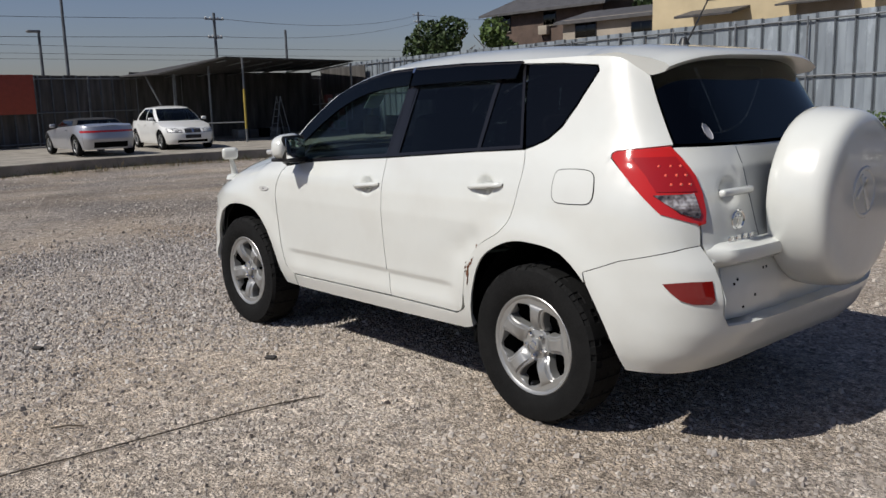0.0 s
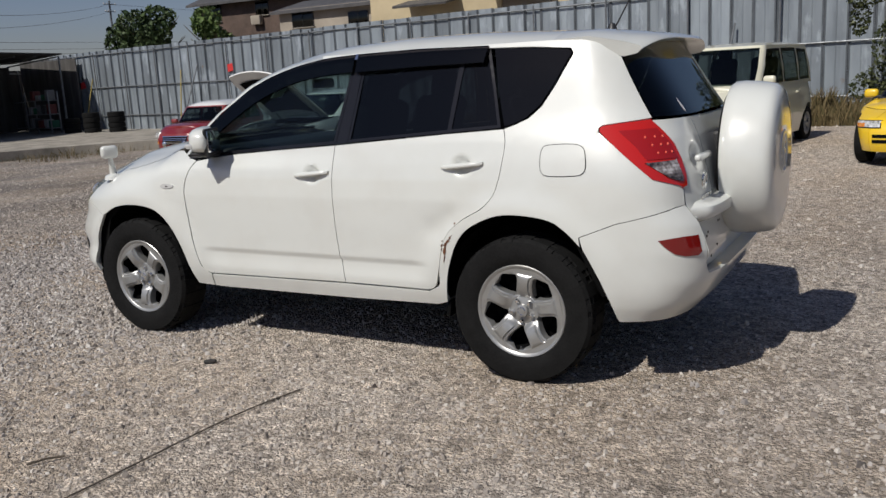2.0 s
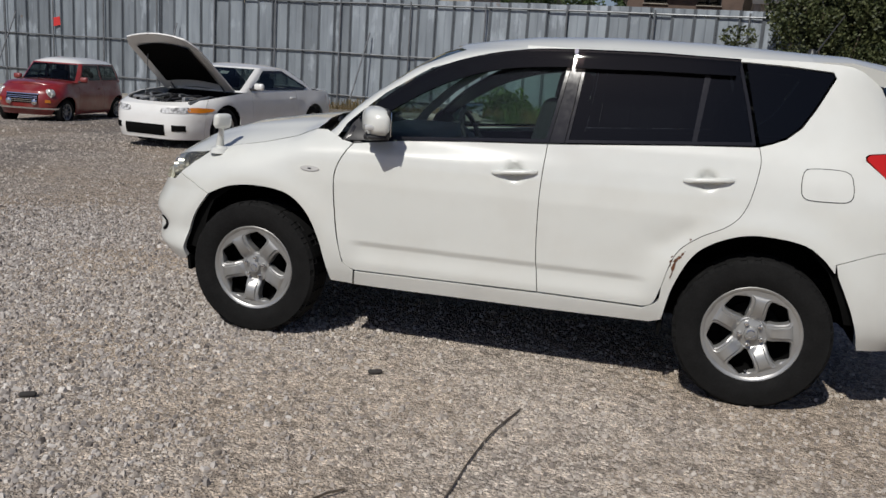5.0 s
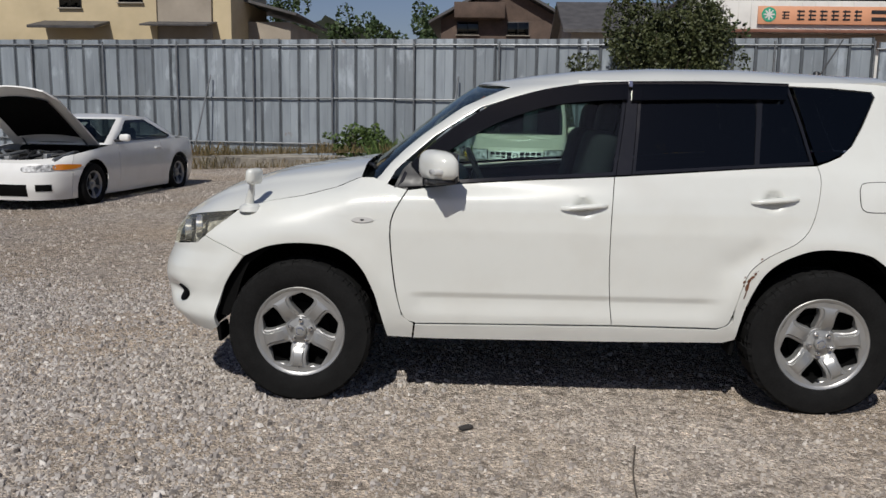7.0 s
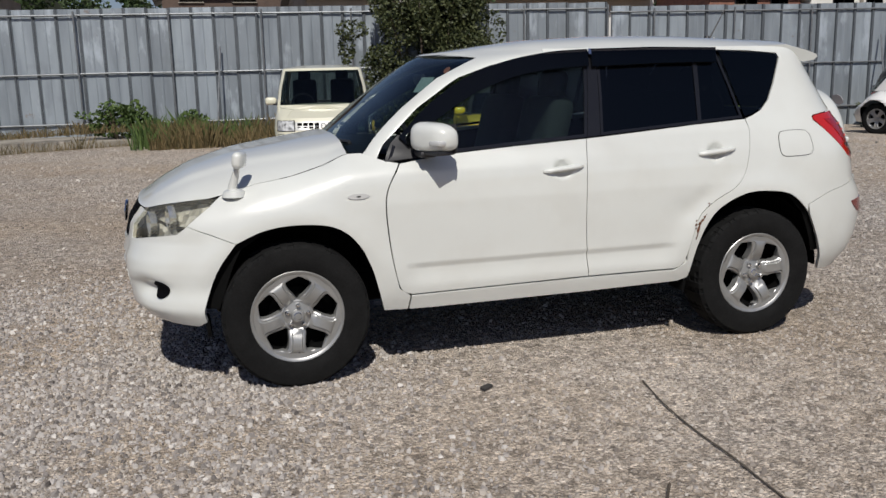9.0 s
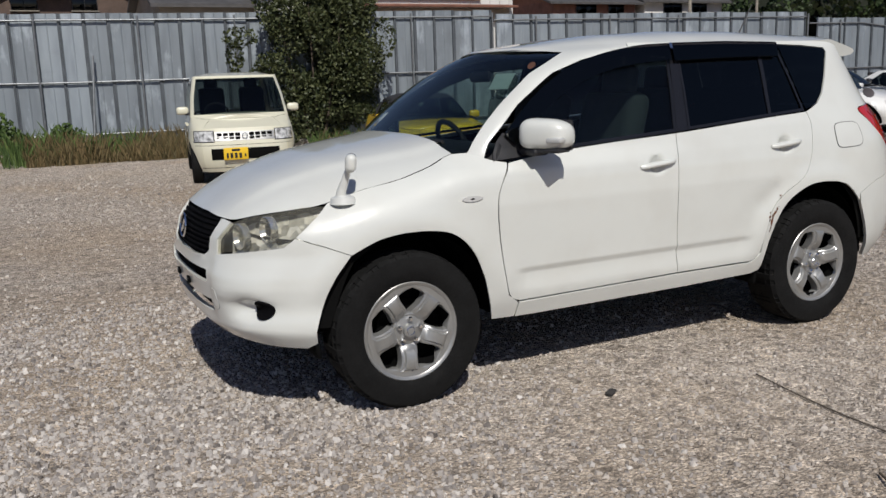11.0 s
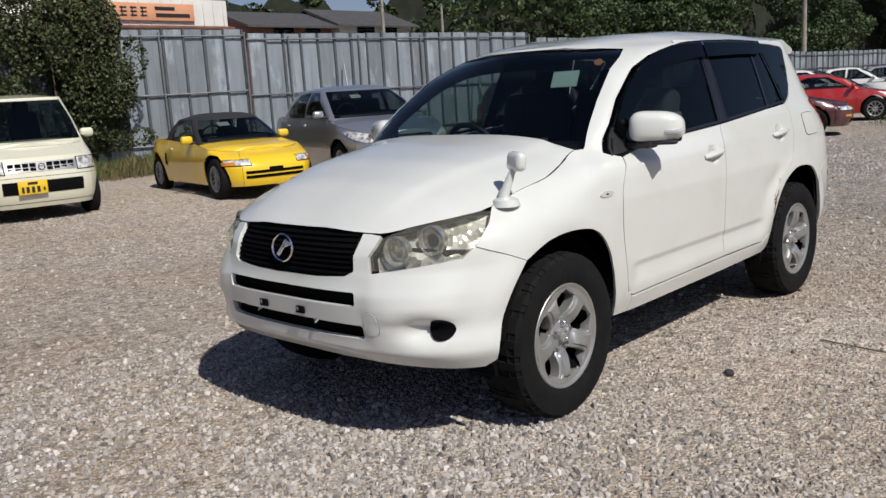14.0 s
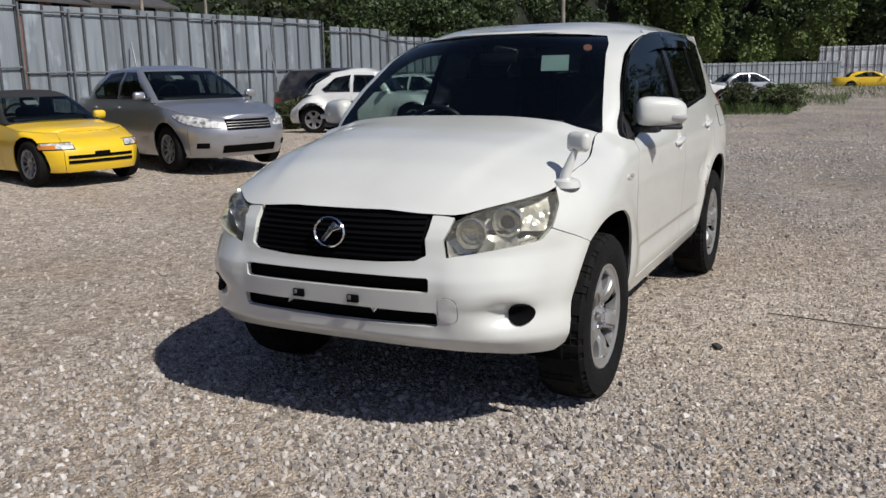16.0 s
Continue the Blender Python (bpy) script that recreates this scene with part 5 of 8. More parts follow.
def parked_car(name, label, paint, at, hw, wb, r, front, back, top, bottom, nose, tail, screen, rear_screen, cabin_w, roof_mid, windows,
               roof_paint=None, doors=(), patches=(), q=4.0, rim="thin", wide=0.19, open_bonnet=False, cowl=None, deck=None, glass_mat="tint", mirrors=0.5, seats=(-0.15,), notice=None, group="", spokes=5, flare=0.015):
    """A parked car from its outlines. top: the shoulder line (x, z); nose, tail: (z, x) of the body's ends; screen, rear_screen: (z, x of the
    pillar at the side, x in the middle); windows: side glass outlines; patches: lamps, grilles and the like on the skin."""
    car = thing(name, label, "car", group, at)
    belt = max(z for _, z in top)
    xf, xr = wb / 2 - 0.15, -wb / 2 + 0.15
    wid = [(bottom - 0.05, hw * 0.90), (bottom + 0.08, hw * 0.96), (bottom + 0.35, hw), (belt - 0.18, hw * 0.985), (belt - 0.05, hw * 0.95), (belt + 0.03, hw * 0.92)]
    h = Hull(wid, nose, tail, xf, xr, q, q, 2.6, 3.0, ((wb / 2, r), (-wb / 2, r)), flare, r + 0.08)
    P = h.place
    top = sorted(top)
    zt = lambda x: interp(top, x)
    ra = r + 0.055
    arch = lambda cx: [(h.X(cx + ra * math.cos(a), max(bottom, r + ra * math.sin(a))), max(bottom, r + ra * math.sin(a))) for a in np.linspace(-0.5, math.pi + 0.5, 15)]
    def edge_z(s):
        z = belt
        for _ in range(8):
            z = zt(P(s, z).x)
        return z
    edge = [(s, edge_z(s)) for s in list(np.linspace(xf + 1, xf, 24)) + list(np.linspace(xf, xr, 14))[1:-1] + list(np.linspace(xr, xr - 1, 24))]
    poly = [(xf + 1, bottom)] + edge + [(xr - 1, bottom)]
    poly += arch(-wb / 2)[::-1] + arch(wb / 2)[::-1]
    cuts = [xr - 1.01, h.X(-wb / 2 - ra - 0.12, 0.5)] + sorted(doors) + [h.X(wb / 2 + ra + 0.10, 0.5), xf + 1.01]
    names = ["rear_bumper", "rear_wing"] + ["door"] * (len(doors) - 1) + ["front_wing", "front_bumper"]
    if len(doors) == 0:
        names = ["rear_bumper", "side_panel", "front_bumper"]
    for lo, hi, nm in zip(cuts, cuts[1:], names):
        piece = clip_strip(poly, lo, hi)
        if not piece:
            continue
        if "bumper" in nm:
            part(nm, surface(piece, P, 0.05, 0.06, 0.002, 0.012, both=True), paint, car)
        else:
            for m in (False, True):
                o = part(nm, surface(piece, P, 0.06, 0.06, 0.003, 0.015, mirror=m), paint, car)
                if nm == "door":
                    hx, hz = lo + 0.14, belt - 0.14
                    part("door_handle", box_bm((0.16, 0.03, 0.028), (hx, (-1 if m else 1) * (h.half(hx, hz) + 0.012), hz), 0.01), paint, o)
    # bonnet and boot lid
    cowl = screen[0][1] if cowl is None else cowl
    ss = [h.X(cowl, zt(cowl)) + (xf + 1 - h.X(cowl, zt(cowl))) * t for t in np.linspace(0, 0.80 if open_bonnet else 1, 24)]
    lift_mid = lambda x: zt(x) + 0.05
    bon = crown_bm(P, ss, edge_z, lift_mid, 3.0, 8)
    if open_bonnet:
        bon.free()
        hinge = Matrix.Translation((cowl, 0, zt(cowl) + 0.02)) @ Matrix.Rotation(radians(-38), 4, "Y")

        def panel(u0, u1, wide, drop, thick):
            """The lid as a slightly domed sheet in its own plane."""
            b = bmesh.new()
            grid = []
            for u in np.linspace(u0, u1, 13):
                half = wide * (0.70 - 0.06 * u - 0.10 * max(0.0, u - 0.85) / 0.15)
                grid.append([b.verts.new((1.34 * u - 0.05 * v * v * u, half * v, 0.045 * (1 - v * v) - 0.05 * u * u - drop)) for v in np.linspace(-1, 1, 13)])
            for r0, r1 in zip(grid, grid[1:]):
                for k in range(12):
                    b.faces.new((r0[k], r1[k], r1[k + 1], r0[k + 1]))
            b.normal_update()
            bmesh.ops.solidify(b, geom=b.faces[:], thickness=thick)
            b.transform(hinge)
            return b
        lid = part("bonnet", panel(0.0, 1.0, 1.0, 0.0, 0.022), paint, car, "bonnet propped open")
        part("bonnet_liner", panel(0.16, 0.84, 0.74, 0.030, 0.006), "dark", lid, "black sound-deadening mat")
        for v in (-0.5, 0.5):
            part("hinge_arm", tube_bm([(cowl - 0.05, v, zt(cowl) - 0.05), (cowl + 0.10, v * 0.98, zt(cowl) + 0.10)], 0.014, 6), "steel_post", lid)
        part("prop_rod", tube_bm([(cowl + 0.75, -0.45, 0.72), (cowl + 0.72, -0.42, zt(cowl) + 0.56)], 0.006, 6), "steel_post", car)
        part("engine_bay", box_bm((1.0, hw * 1.45, 0.30), (cowl + 0.48, 0, 0.45), 0.03), "dark", car)
        rng = random.Random(7)
        for i in range(26):
            sx = (rng.uniform(0.06, 0.4), rng.uniform(0.05, 0.3), rng.uniform(0.05, 0.14))
            part("engine_piece", box_bm(sx, (cowl + rng.uniform(0.1, 0.95), rng.uniform(-0.55, 0.55), 0.62 + rng.uniform(0, 0.10)), 0.015), ("black_plastic", "steel_post", "dark", "alloy")[i % 4], car)
        for i in range(9):
            y0 = rng.uniform(-0.5, 0.5)
            part("engine_hose", tube_bm(curve_pts([(cowl + rng.uniform(0.1, 0.5), y0, 0.70), (cowl + 0.6, y0 + rng.uniform(-0.3, 0.3), 0.78), (cowl + rng.uniform(0.8, 1.1), y0 + rng.uniform(-0.3, 0.3), 0.69)], 5), 0.022, 8), ("black_plastic", "steel_post")[i % 2], car)
    else:
        part("bonnet", bon, paint, car)
    deck = rear_screen[0][1] if deck is None else deck
    if deck - back > 0.35:
        ss = [xr - 1 + (h.X(deck, zt(deck)) - xr + 1) * t for t in np.linspace(0, 1, 16)]
        part("boot_lid", crown_bm(P, ss, edge_z, lambda x: zt(x) + 0.03, 3.0, 8), paint, car)
    # cabin
    c = Hull(cabin_w, [(z, m) for z, _, m in screen], [(z, m) for z, _, m in rear_screen], [(z, s) for z, s, _ in screen], [(z, s) for z, s, _ in rear_screen], 2.6, 3.0, 2.0, 2.2)
    zl = [screen[0][0] + (screen[-1][0] - screen[0][0]) * t for t in (0.0, 0.07, *np.linspace(0.13, 0.87, 13), 0.93, 1.0)]
    uf = [1.0, 0.83, 0.66, 0.49, 0.32, 0.15, 0.075, 0.0]
    ns = 40
    inside = lambda w, x, z: sum(1 for (x0, z0), (x1, z1) in zip(w, w[1:] + w[:1]) if (z0 > z) != (z1 > z) and x < x0 + (z - z0) / (z1 - z0) * (x1 - x0)) % 2 == 1
    b = bmesh.new()
    rows = []
    for z in zl:
        f0, r0 = c.base_f(z), c.base_r(z)
        line = [c.place(f0 + u, z) for u in uf] + [c.place(float(x), z) for x in np.linspace(f0, r0, ns)[1:-1]] + [c.place(r0 - u, z) for u in uf[::-1]]
        rows.append([b.verts.new(v) for v in line] + [b.verts.new((v.x, -v.y, v.z)) for v in line[-2:0:-1]])
    n, m0 = len(rows[0]), len(uf) * 2 + ns - 2
    for i, (a, d) in enumerate(zip(rows, rows[1:])):
        for k in range(n):
            quad = (a[k], a[(k + 1) % n], d[(k + 1) % n], d[k])
            kk = k if k < m0 - 1 else 2 * (m0 - 1) - 1 - k
            glazed = 1 <= i < len(zl) - 2 and (kk < 5 or kk >= m0 - 6)
            if not glazed and 6 < kk < m0 - 7:
                glazed = any(all(inside(w, v.co.x, v.co.z) for v in quad) for w in windows)
            if not glazed:
                b.faces.new(quad)
    bmesh.ops.recalc_face_normals(b, faces=b.faces)
    part("cabin", b, roof_paint or paint, car, angle=30)
    ztop = screen[-1][0]
    f0, r0 = c.base_f(ztop), c.base_r(ztop)
    rs = [r0 - u for u in np.linspace(1, 0, 10)] + list(np.linspace(r0, f0, 12)[1:-1]) + [f0 + u for u in np.linspace(0, 1, 12)]
    part("roof", crown_bm(c.place, rs, lambda s: ztop, lambda x: interp(roof_mid, x), 4, 8), roof_paint or paint, car)
    for w in windows:
        for m in (False, True):
            part("side_window", surface(w, c.place, 0.15, 0.1, 0, 0.004, 0.006, mirror=m), glass_mat, car)
            part("window_frame", ring_bm(w, 0.045, c.place, 0.009, m), "gloss_black", car)
    for nm, base, back_side in (("windscreen", screen, False), ("rear_window", rear_screen, True)):
        b = bmesh.new()
        rows = []
        for t in np.linspace(0.07, 0.93, 8):
            z = base[0][0] + (base[-1][0] - base[0][0]) * t
            if back_side:
                pts = [c.place(c.base_r(z) - u, z) for u in np.linspace(0.16, 1, 9)]
            else:
                pts = [c.place(c.base_f(z) + u, z) for u in np.linspace(0.15, 1, 9)]
            out = Vector((-0.008 if back_side else 0.008, 0, 0.004))
            pts = [p + out for p in pts]
            rows.append([b.verts.new(p) for p in pts] + [b.verts.new((p.x, -p.y, p.z)) for p in pts[-2::-1]])
        for a, d in zip(rows, rows[1:]):
            for k in range(len(a) - 1):
                b.faces.new((a[k], a[k + 1], d[k + 1], d[k]))
        bmesh.ops.recalc_face_normals(b, faces=b.faces)
        b.normal_update()
        if sum(f.normal.z for f in b.faces) < 0:
            bmesh.ops.reverse_faces(b, faces=b.faces[:])
        part(nm, b, glass_mat, car)
    for sx in seats:
        for sy in (-1, 1):
            sb = seat_bm(sx, sy * hw * 0.42, hw * 0.56, True)
            bmesh.ops.translate(sb, verts=sb.verts, vec=(0, 0, ztop - 1.53))
            part("seat", sb, "seat", car)
    part("dashboard", box_bm((0.36, hw * 1.4, 0.16), (screen[0][1] - 0.20, 0, belt - 0.07), 0.05, 3), "black_plastic", car)
    ring = tube_bm([(0, 0.17 * math.cos(t), 0.17 * math.sin(t)) for t in np.linspace(0, 2 * math.pi, 21)], 0.015, 6)
    ring.transform(pose(screen[0][1] - 0.30, -hw * 0.42, belt + 0.02, 0, 22, 0))
    part("steering_wheel", ring, "black_plastic", car)
    if notice:
        z = screen[0][0] + (ztop - screen[0][0]) * 0.74
        x = interp([(q[0], q[2]) for q in screen], z) - 0.035
        slope = math.degrees(math.atan2(screen[0][2] - screen[-1][2], ztop - screen[0][0]))
        part("paper_notice", box_bm((0.004, 0.17, 0.10), (x, notice, z), 0, 1, pose(0, 0, 0, 0, -slope, 0)), M["paper"], car)
    # lamps, grilles, trims
    for kind, nm, y0, y1, z0, z1, mat, lift in patches:
        if kind == "L":
            for m in (False, True):
                part(nm, surface(curve_pts([(h.F(y, z), z) for y, z in y0], 3, True), P, 0.03, 0.03, 0, 0.01, lift, mirror=m), mat, car)
            continue
        if kind == "S":
            pp = [(h.X(y0, z0), z0), (h.X(y1, z0), z0), (h.X(y1, z1), z1), (h.X(y0, z1), z1)]
            for m in (False, True):
                part(nm, surface(pp, P, 0.05, 0.05, 0, 0.01, lift, mirror=m), mat, car)
            continue
        f = h.F if kind == "F" else h.R
        endu = xf + 1 if kind == "F" else xr - 1
        if y0 <= 0:
            pp = [(endu, z0), (f(y1, z0), z0), (f(y1, z1), z1), (endu, z1)]
            part(nm, surface(pp, P, 0.05, 0.05, 0, 0.01, lift, both=True), mat, car)
        else:
            pp = [(f(y0, z0), z0), (f(y1, z0), z0), (f(y1, z1), z1), (f(y0, z1), z1)]
            if nm == "headlamp":
                edge_l = [(f(y0 - 0.012, z0 - 0.010), z0 - 0.010), (f(y1 + 0.012, z0 - 0.010), z0 - 0.010), (f(y1 + 0.012, z1 + 0.008), z1 + 0.008), (f(y0 - 0.012, z1 + 0.008), z1 + 0.008)]
                for m in (False, True):
                    part("lamp_rim", surface(edge_l, P, 0.04, 0.04, 0, 0.01, lift - 0.004, mirror=m), "gloss_black", car)
            for m in (False, True):
                part(nm, surface(pp, P, 0.04, 0.04, 0, 0.01, lift, mirror=m), mat, car)
    for sg in (1, -1):
        if mirrors is not None:
            mx, mz = mirrors
            mir = part("door_mirror", box_bm((0.10, 0.17, 0.115), (mx, sg * (hw + 0.05), mz), 0.04, 3), paint, car)
            part("mirror_arm", box_bm((0.06, 0.16, 0.04), (mx + 0.01, sg * (hw - 0.06), mz - 0.045), 0.012, 2), "black_plastic", mir)
        for x in (wb / 2, -wb / 2):
            wheel_parts(car, r, r * 0.62, wide, spokes, rim, at=(x, sg * (hw - wide / 2 - 0.01), r), flip=sg < 0)
    part("underbody", box_bm((front - back - 0.5, hw * 1.5, 0.30), ((front + back) / 2, 0, bottom + 0.16), 0.05), "dark", car)
    # added dark box: stands for the shade low in the cabin
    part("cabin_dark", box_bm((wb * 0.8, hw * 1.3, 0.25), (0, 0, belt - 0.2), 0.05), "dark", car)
    return car


def spot(x, y, z, heading):
    return pose(x, y, z, 0, 0, heading)


PAINT = {k: car_paint(k + "_paint", c, metal=m) for k, c, m in (
    ("plain_white", (0.74, 0.74, 0.72), 0.0), ("cream", (0.66, 0.64, 0.50), 0.0), ("yellow", (0.80, 0.52, 0.010), 0.0), ("silver", (0.42, 0.43, 0.46), 0.7),
    ("red", (0.20, 0.011, 0.010), 0.0), ("maroon", (0.06, 0.007, 0.012), 0.1), ("bright_red", (0.40, 0.012, 0.010), 0.0), ("black_car", (0.012, 0.012, 0.014), 0.0), ("bluish_silver", (0.42, 0.43, 0.47), 0.55))}
SOFT_TOP = plain("black_canvas", (0.018, 0.018, 0.02), 0.85, scale=20)


def sedan_args(L=4.45, hw=0.86, H=1.44, wb=2.65, r=0.315, hood=0.82, belt=0.93, boot=0.96):
    """Outlines of an ordinary saloon."""
    f, b = wb / 2 + 0.83, -(L - wb / 2 - 0.83)
    return dict(hw=hw, wb=wb, r=r, front=f, back=b, bottom=0.2,
                top=[(b, boot - 0.05), (b + 0.4, boot), (-0.9, belt + 0.02), (0.75, belt), (wb / 2, hood), (f, hood - 0.17)],
                nose=[(0.15, f - 0.12), (0.35, f), (0.55, f), (hood - 0.17, f - 0.06), (hood, f - 0.45), (1.0, 0.8)],
                tail=[(0.15, b + 0.1), (0.4, b), (0.6, b + 0.01), (boot - 0.05, b + 0.06), (1.1, b + 0.4)],
                screen=[(belt - 0.02, 0.82, 1.05), (belt + 0.25, 0.45, 0.66), (H - 0.06, 0.05, 0.22)], rear_screen=[(belt - 0.02, -1.35, -1.72), (belt + 0.25, -1.12, -1.42), (H - 0.06, -0.80, -1.02)],
                cabin_w=[(belt - 0.05, hw * 0.91), (belt + 0.25, hw * 0.82), (H - 0.06, hw * 0.69)], roof_mid=[(-1.02, H - 0.06), (-0.5, H), (-0.1, H), (0.22, H - 0.06)],
                windows=[[(0.70, belt + 0.03), (0.10, H - 0.10), (-0.22, H - 0.09), (-0.26, belt + 0.03)], [(-0.32, belt + 0.03), (-0.29, H - 0.09), (-0.74, H - 0.11), (-1.16, belt + 0.12), (-1.05, belt + 0.03)]],
                doors=(-1.12, -0.30, 0.86), seats=(-0.12, -0.98), mirrors=(0.72, belt + 0.08), cowl=0.95, deck=-1.5)


def sedan_patches(f_lamp="lamp_unit"):
    return [("F", "headlamp", 0.42, 0.72, 0.60, 0.74, f_lamp, 0.006), ("F", "grille", 0.0, 0.30, 0.60, 0.70, "black_plastic", 0.004), ("F", "lower_grille", 0.0, 0.42, 0.30, 0.40, "dark", 0.004),
            ("R", "tail_lamp", 0.45, 0.78, 0.72, 0.86, "red_lens", 0.006)]


# white coupe with its bonnet up
parked_car("coupe", "white two-door coupe with bonnet propped open and lowered wheels", PAINT["plain_white"], spot(6.65, -8.63, 0.03, 83), notice=0.1, hw=0.85, wb=2.615, r=0.31, front=2.2, back=-2.33, bottom=0.14,
           top=[(-2.33, 0.86), (-2.1, 0.905), (-1.3, 0.915), (0.8, 0.865), (1.4, 0.80), (2.0, 0.70), (2.2, 0.64)],
           nose=[(0.1, 2.16), (0.3, 2.22), (0.5, 2.20), (0.64, 2.16), (0.75, 1.9), (1.0, 1.0)], tail=[(0.1, -2.2), (0.4, -2.33), (0.86, -2.30), (1.0, -2.0)],
           screen=[(0.86, 0.72, 0.98), (1.08, 0.38, 0.60), (1.26, 0.05, 0.22)], rear_screen=[(0.88, -1.38, -1.68), (1.08, -1.0, -1.30), (1.26, -0.62, -0.85)], cabin_w=[(0.8, 0.775), (1.05, 0.70), (1.27, 0.585)],
           roof_mid=[(-0.85, 1.26), (-0.4, 1.315), (-0.1, 1.315), (0.22, 1.26)], windows=[[(0.58, 0.90), (0.04, 1.215), (-0.52, 1.225), (-1.18, 0.955), (-1.05, 0.91)]], doors=(-0.72, 0.62), open_bonnet=True, cowl=0.92, deck=-1.55, mirrors=(0.55, 0.96),
           patches=[("L", "headlamp", ((0.30, 0.535), (0.30, 0.600), (0.48, 0.618), (0.655, 0.625), (0.665, 0.550), (0.48, 0.535)), 0, 0, 0, "lamp_unit", 0.008), ("L", "indicator", ((0.672, 0.555), (0.665, 0.625), (0.76, 0.628), (0.815, 0.612), (0.80, 0.565)), 0, 0, 0, "amber_lens", 0.008), ("F", "centre_intake", 0.0, 0.36, 0.20, 0.36, "dark", 0.005), ("F", "side_duct", 0.47, 0.64, 0.27, 0.36, "dark", 0.005), ("R", "tail_lamp", 0.2, 0.7, 0.6, 0.75, "red_lens", 0.006)], wide=0.22)
# small red car with a white roof
parked_car("small_car", "small classic red car with white roof and chrome grille", PAINT["red"], spot(12.0, -11.0, -0.14, 98), hw=0.69, wb=2.036, r=0.255, front=1.50, back=-1.52, bottom=0.19,
           top=[(-1.52, 0.78), (-1.25, 0.845), (0.45, 0.85), (1.0, 0.82), (1.35, 0.76), (1.50, 0.68)],
           nose=[(0.15, 1.40), (0.3, 1.49), (0.5, 1.52), (0.68, 1.46), (0.8, 1.2), (1.0, 0.6)], tail=[(0.15, -1.45), (0.4, -1.52), (0.8, -1.45), (1.0, -1.3)],
           screen=[(0.84, 0.50, 0.66), (1.05, 0.34, 0.46), (1.225, 0.21, 0.31)], rear_screen=[(0.84, -1.18, -1.40), (1.05, -1.10, -1.28), (1.225, -1.03, -1.17)], cabin_w=[(0.8, 0.65), (1.05, 0.60), (1.235, 0.55)],
           roof_mid=[(-1.17, 1.225), (-1.0, 1.315), (-0.6, 1.345), (-0.2, 1.345), (0.15, 1.310), (0.31, 1.225)], windows=[[(0.42, 0.885), (0.235, 1.185), (-0.34, 1.195), (-0.34, 0.885)], [(-0.40, 0.885), (-0.40, 1.195), (-0.98, 1.185), (-1.08, 0.885)]], doors=(-0.42, 0.55), cowl=0.58, mirrors=(0.48, 0.90),
           patches=[("F", "grille", 0.0, 0.33, 0.42, 0.60, "dark", 0.006), ("F", "grille_bar", 0.0, 0.32, 0.445, 0.457, "chrome", 0.012), ("F", "grille_bar", 0.0, 0.32, 0.480, 0.492, "chrome", 0.012), ("F", "grille_bar", 0.0, 0.32, 0.515, 0.527, "chrome", 0.012), ("F", "grille_bar", 0.0, 0.32, 0.550, 0.562, "chrome", 0.012), ("F", "grille_rim", 0.0, 0.34, 0.592, 0.612, "chrome", 0.014), ("F", "chrome_bumper", 0.0, 0.62, 0.31, 0.345, "chrome", 0.03), ("F", "indicator", 0.46, 0.54, 0.44, 0.50, "amber_lens", 0.01)], wide=0.16, spokes=8, flare=0.03)
mini = [o for o in scene.objects if o.name == "small_car"][0]
for sg in (-1, 1):
    lamp = part("headlamp", lathe_bm([(0.0, 0.030), (0.06, 0.022), (0.082, 0.004), (0.090, 0.010), (0.096, 0.0), (0.094, -0.09)], 24, "x", (1.39, sg * 0.50, 0.62)), "lamp_unit", mini)
    part("spot_lamp", lathe_bm([(0.0, 0.022), (0.045, 0.016), (0.062, 0.0), (0.058, -0.05)], 18, "x", (1.535, sg * 0.27, 0.445)), "chrome", mini)
for o in [o for o in scene.objects if o.name.startswith(("cabin", "roof")) and o.parent and o.parent.name == "small_car"]:
    if o.name.startswith("roof"):
        o.data.materials[0] = PAINT["plain_white"]
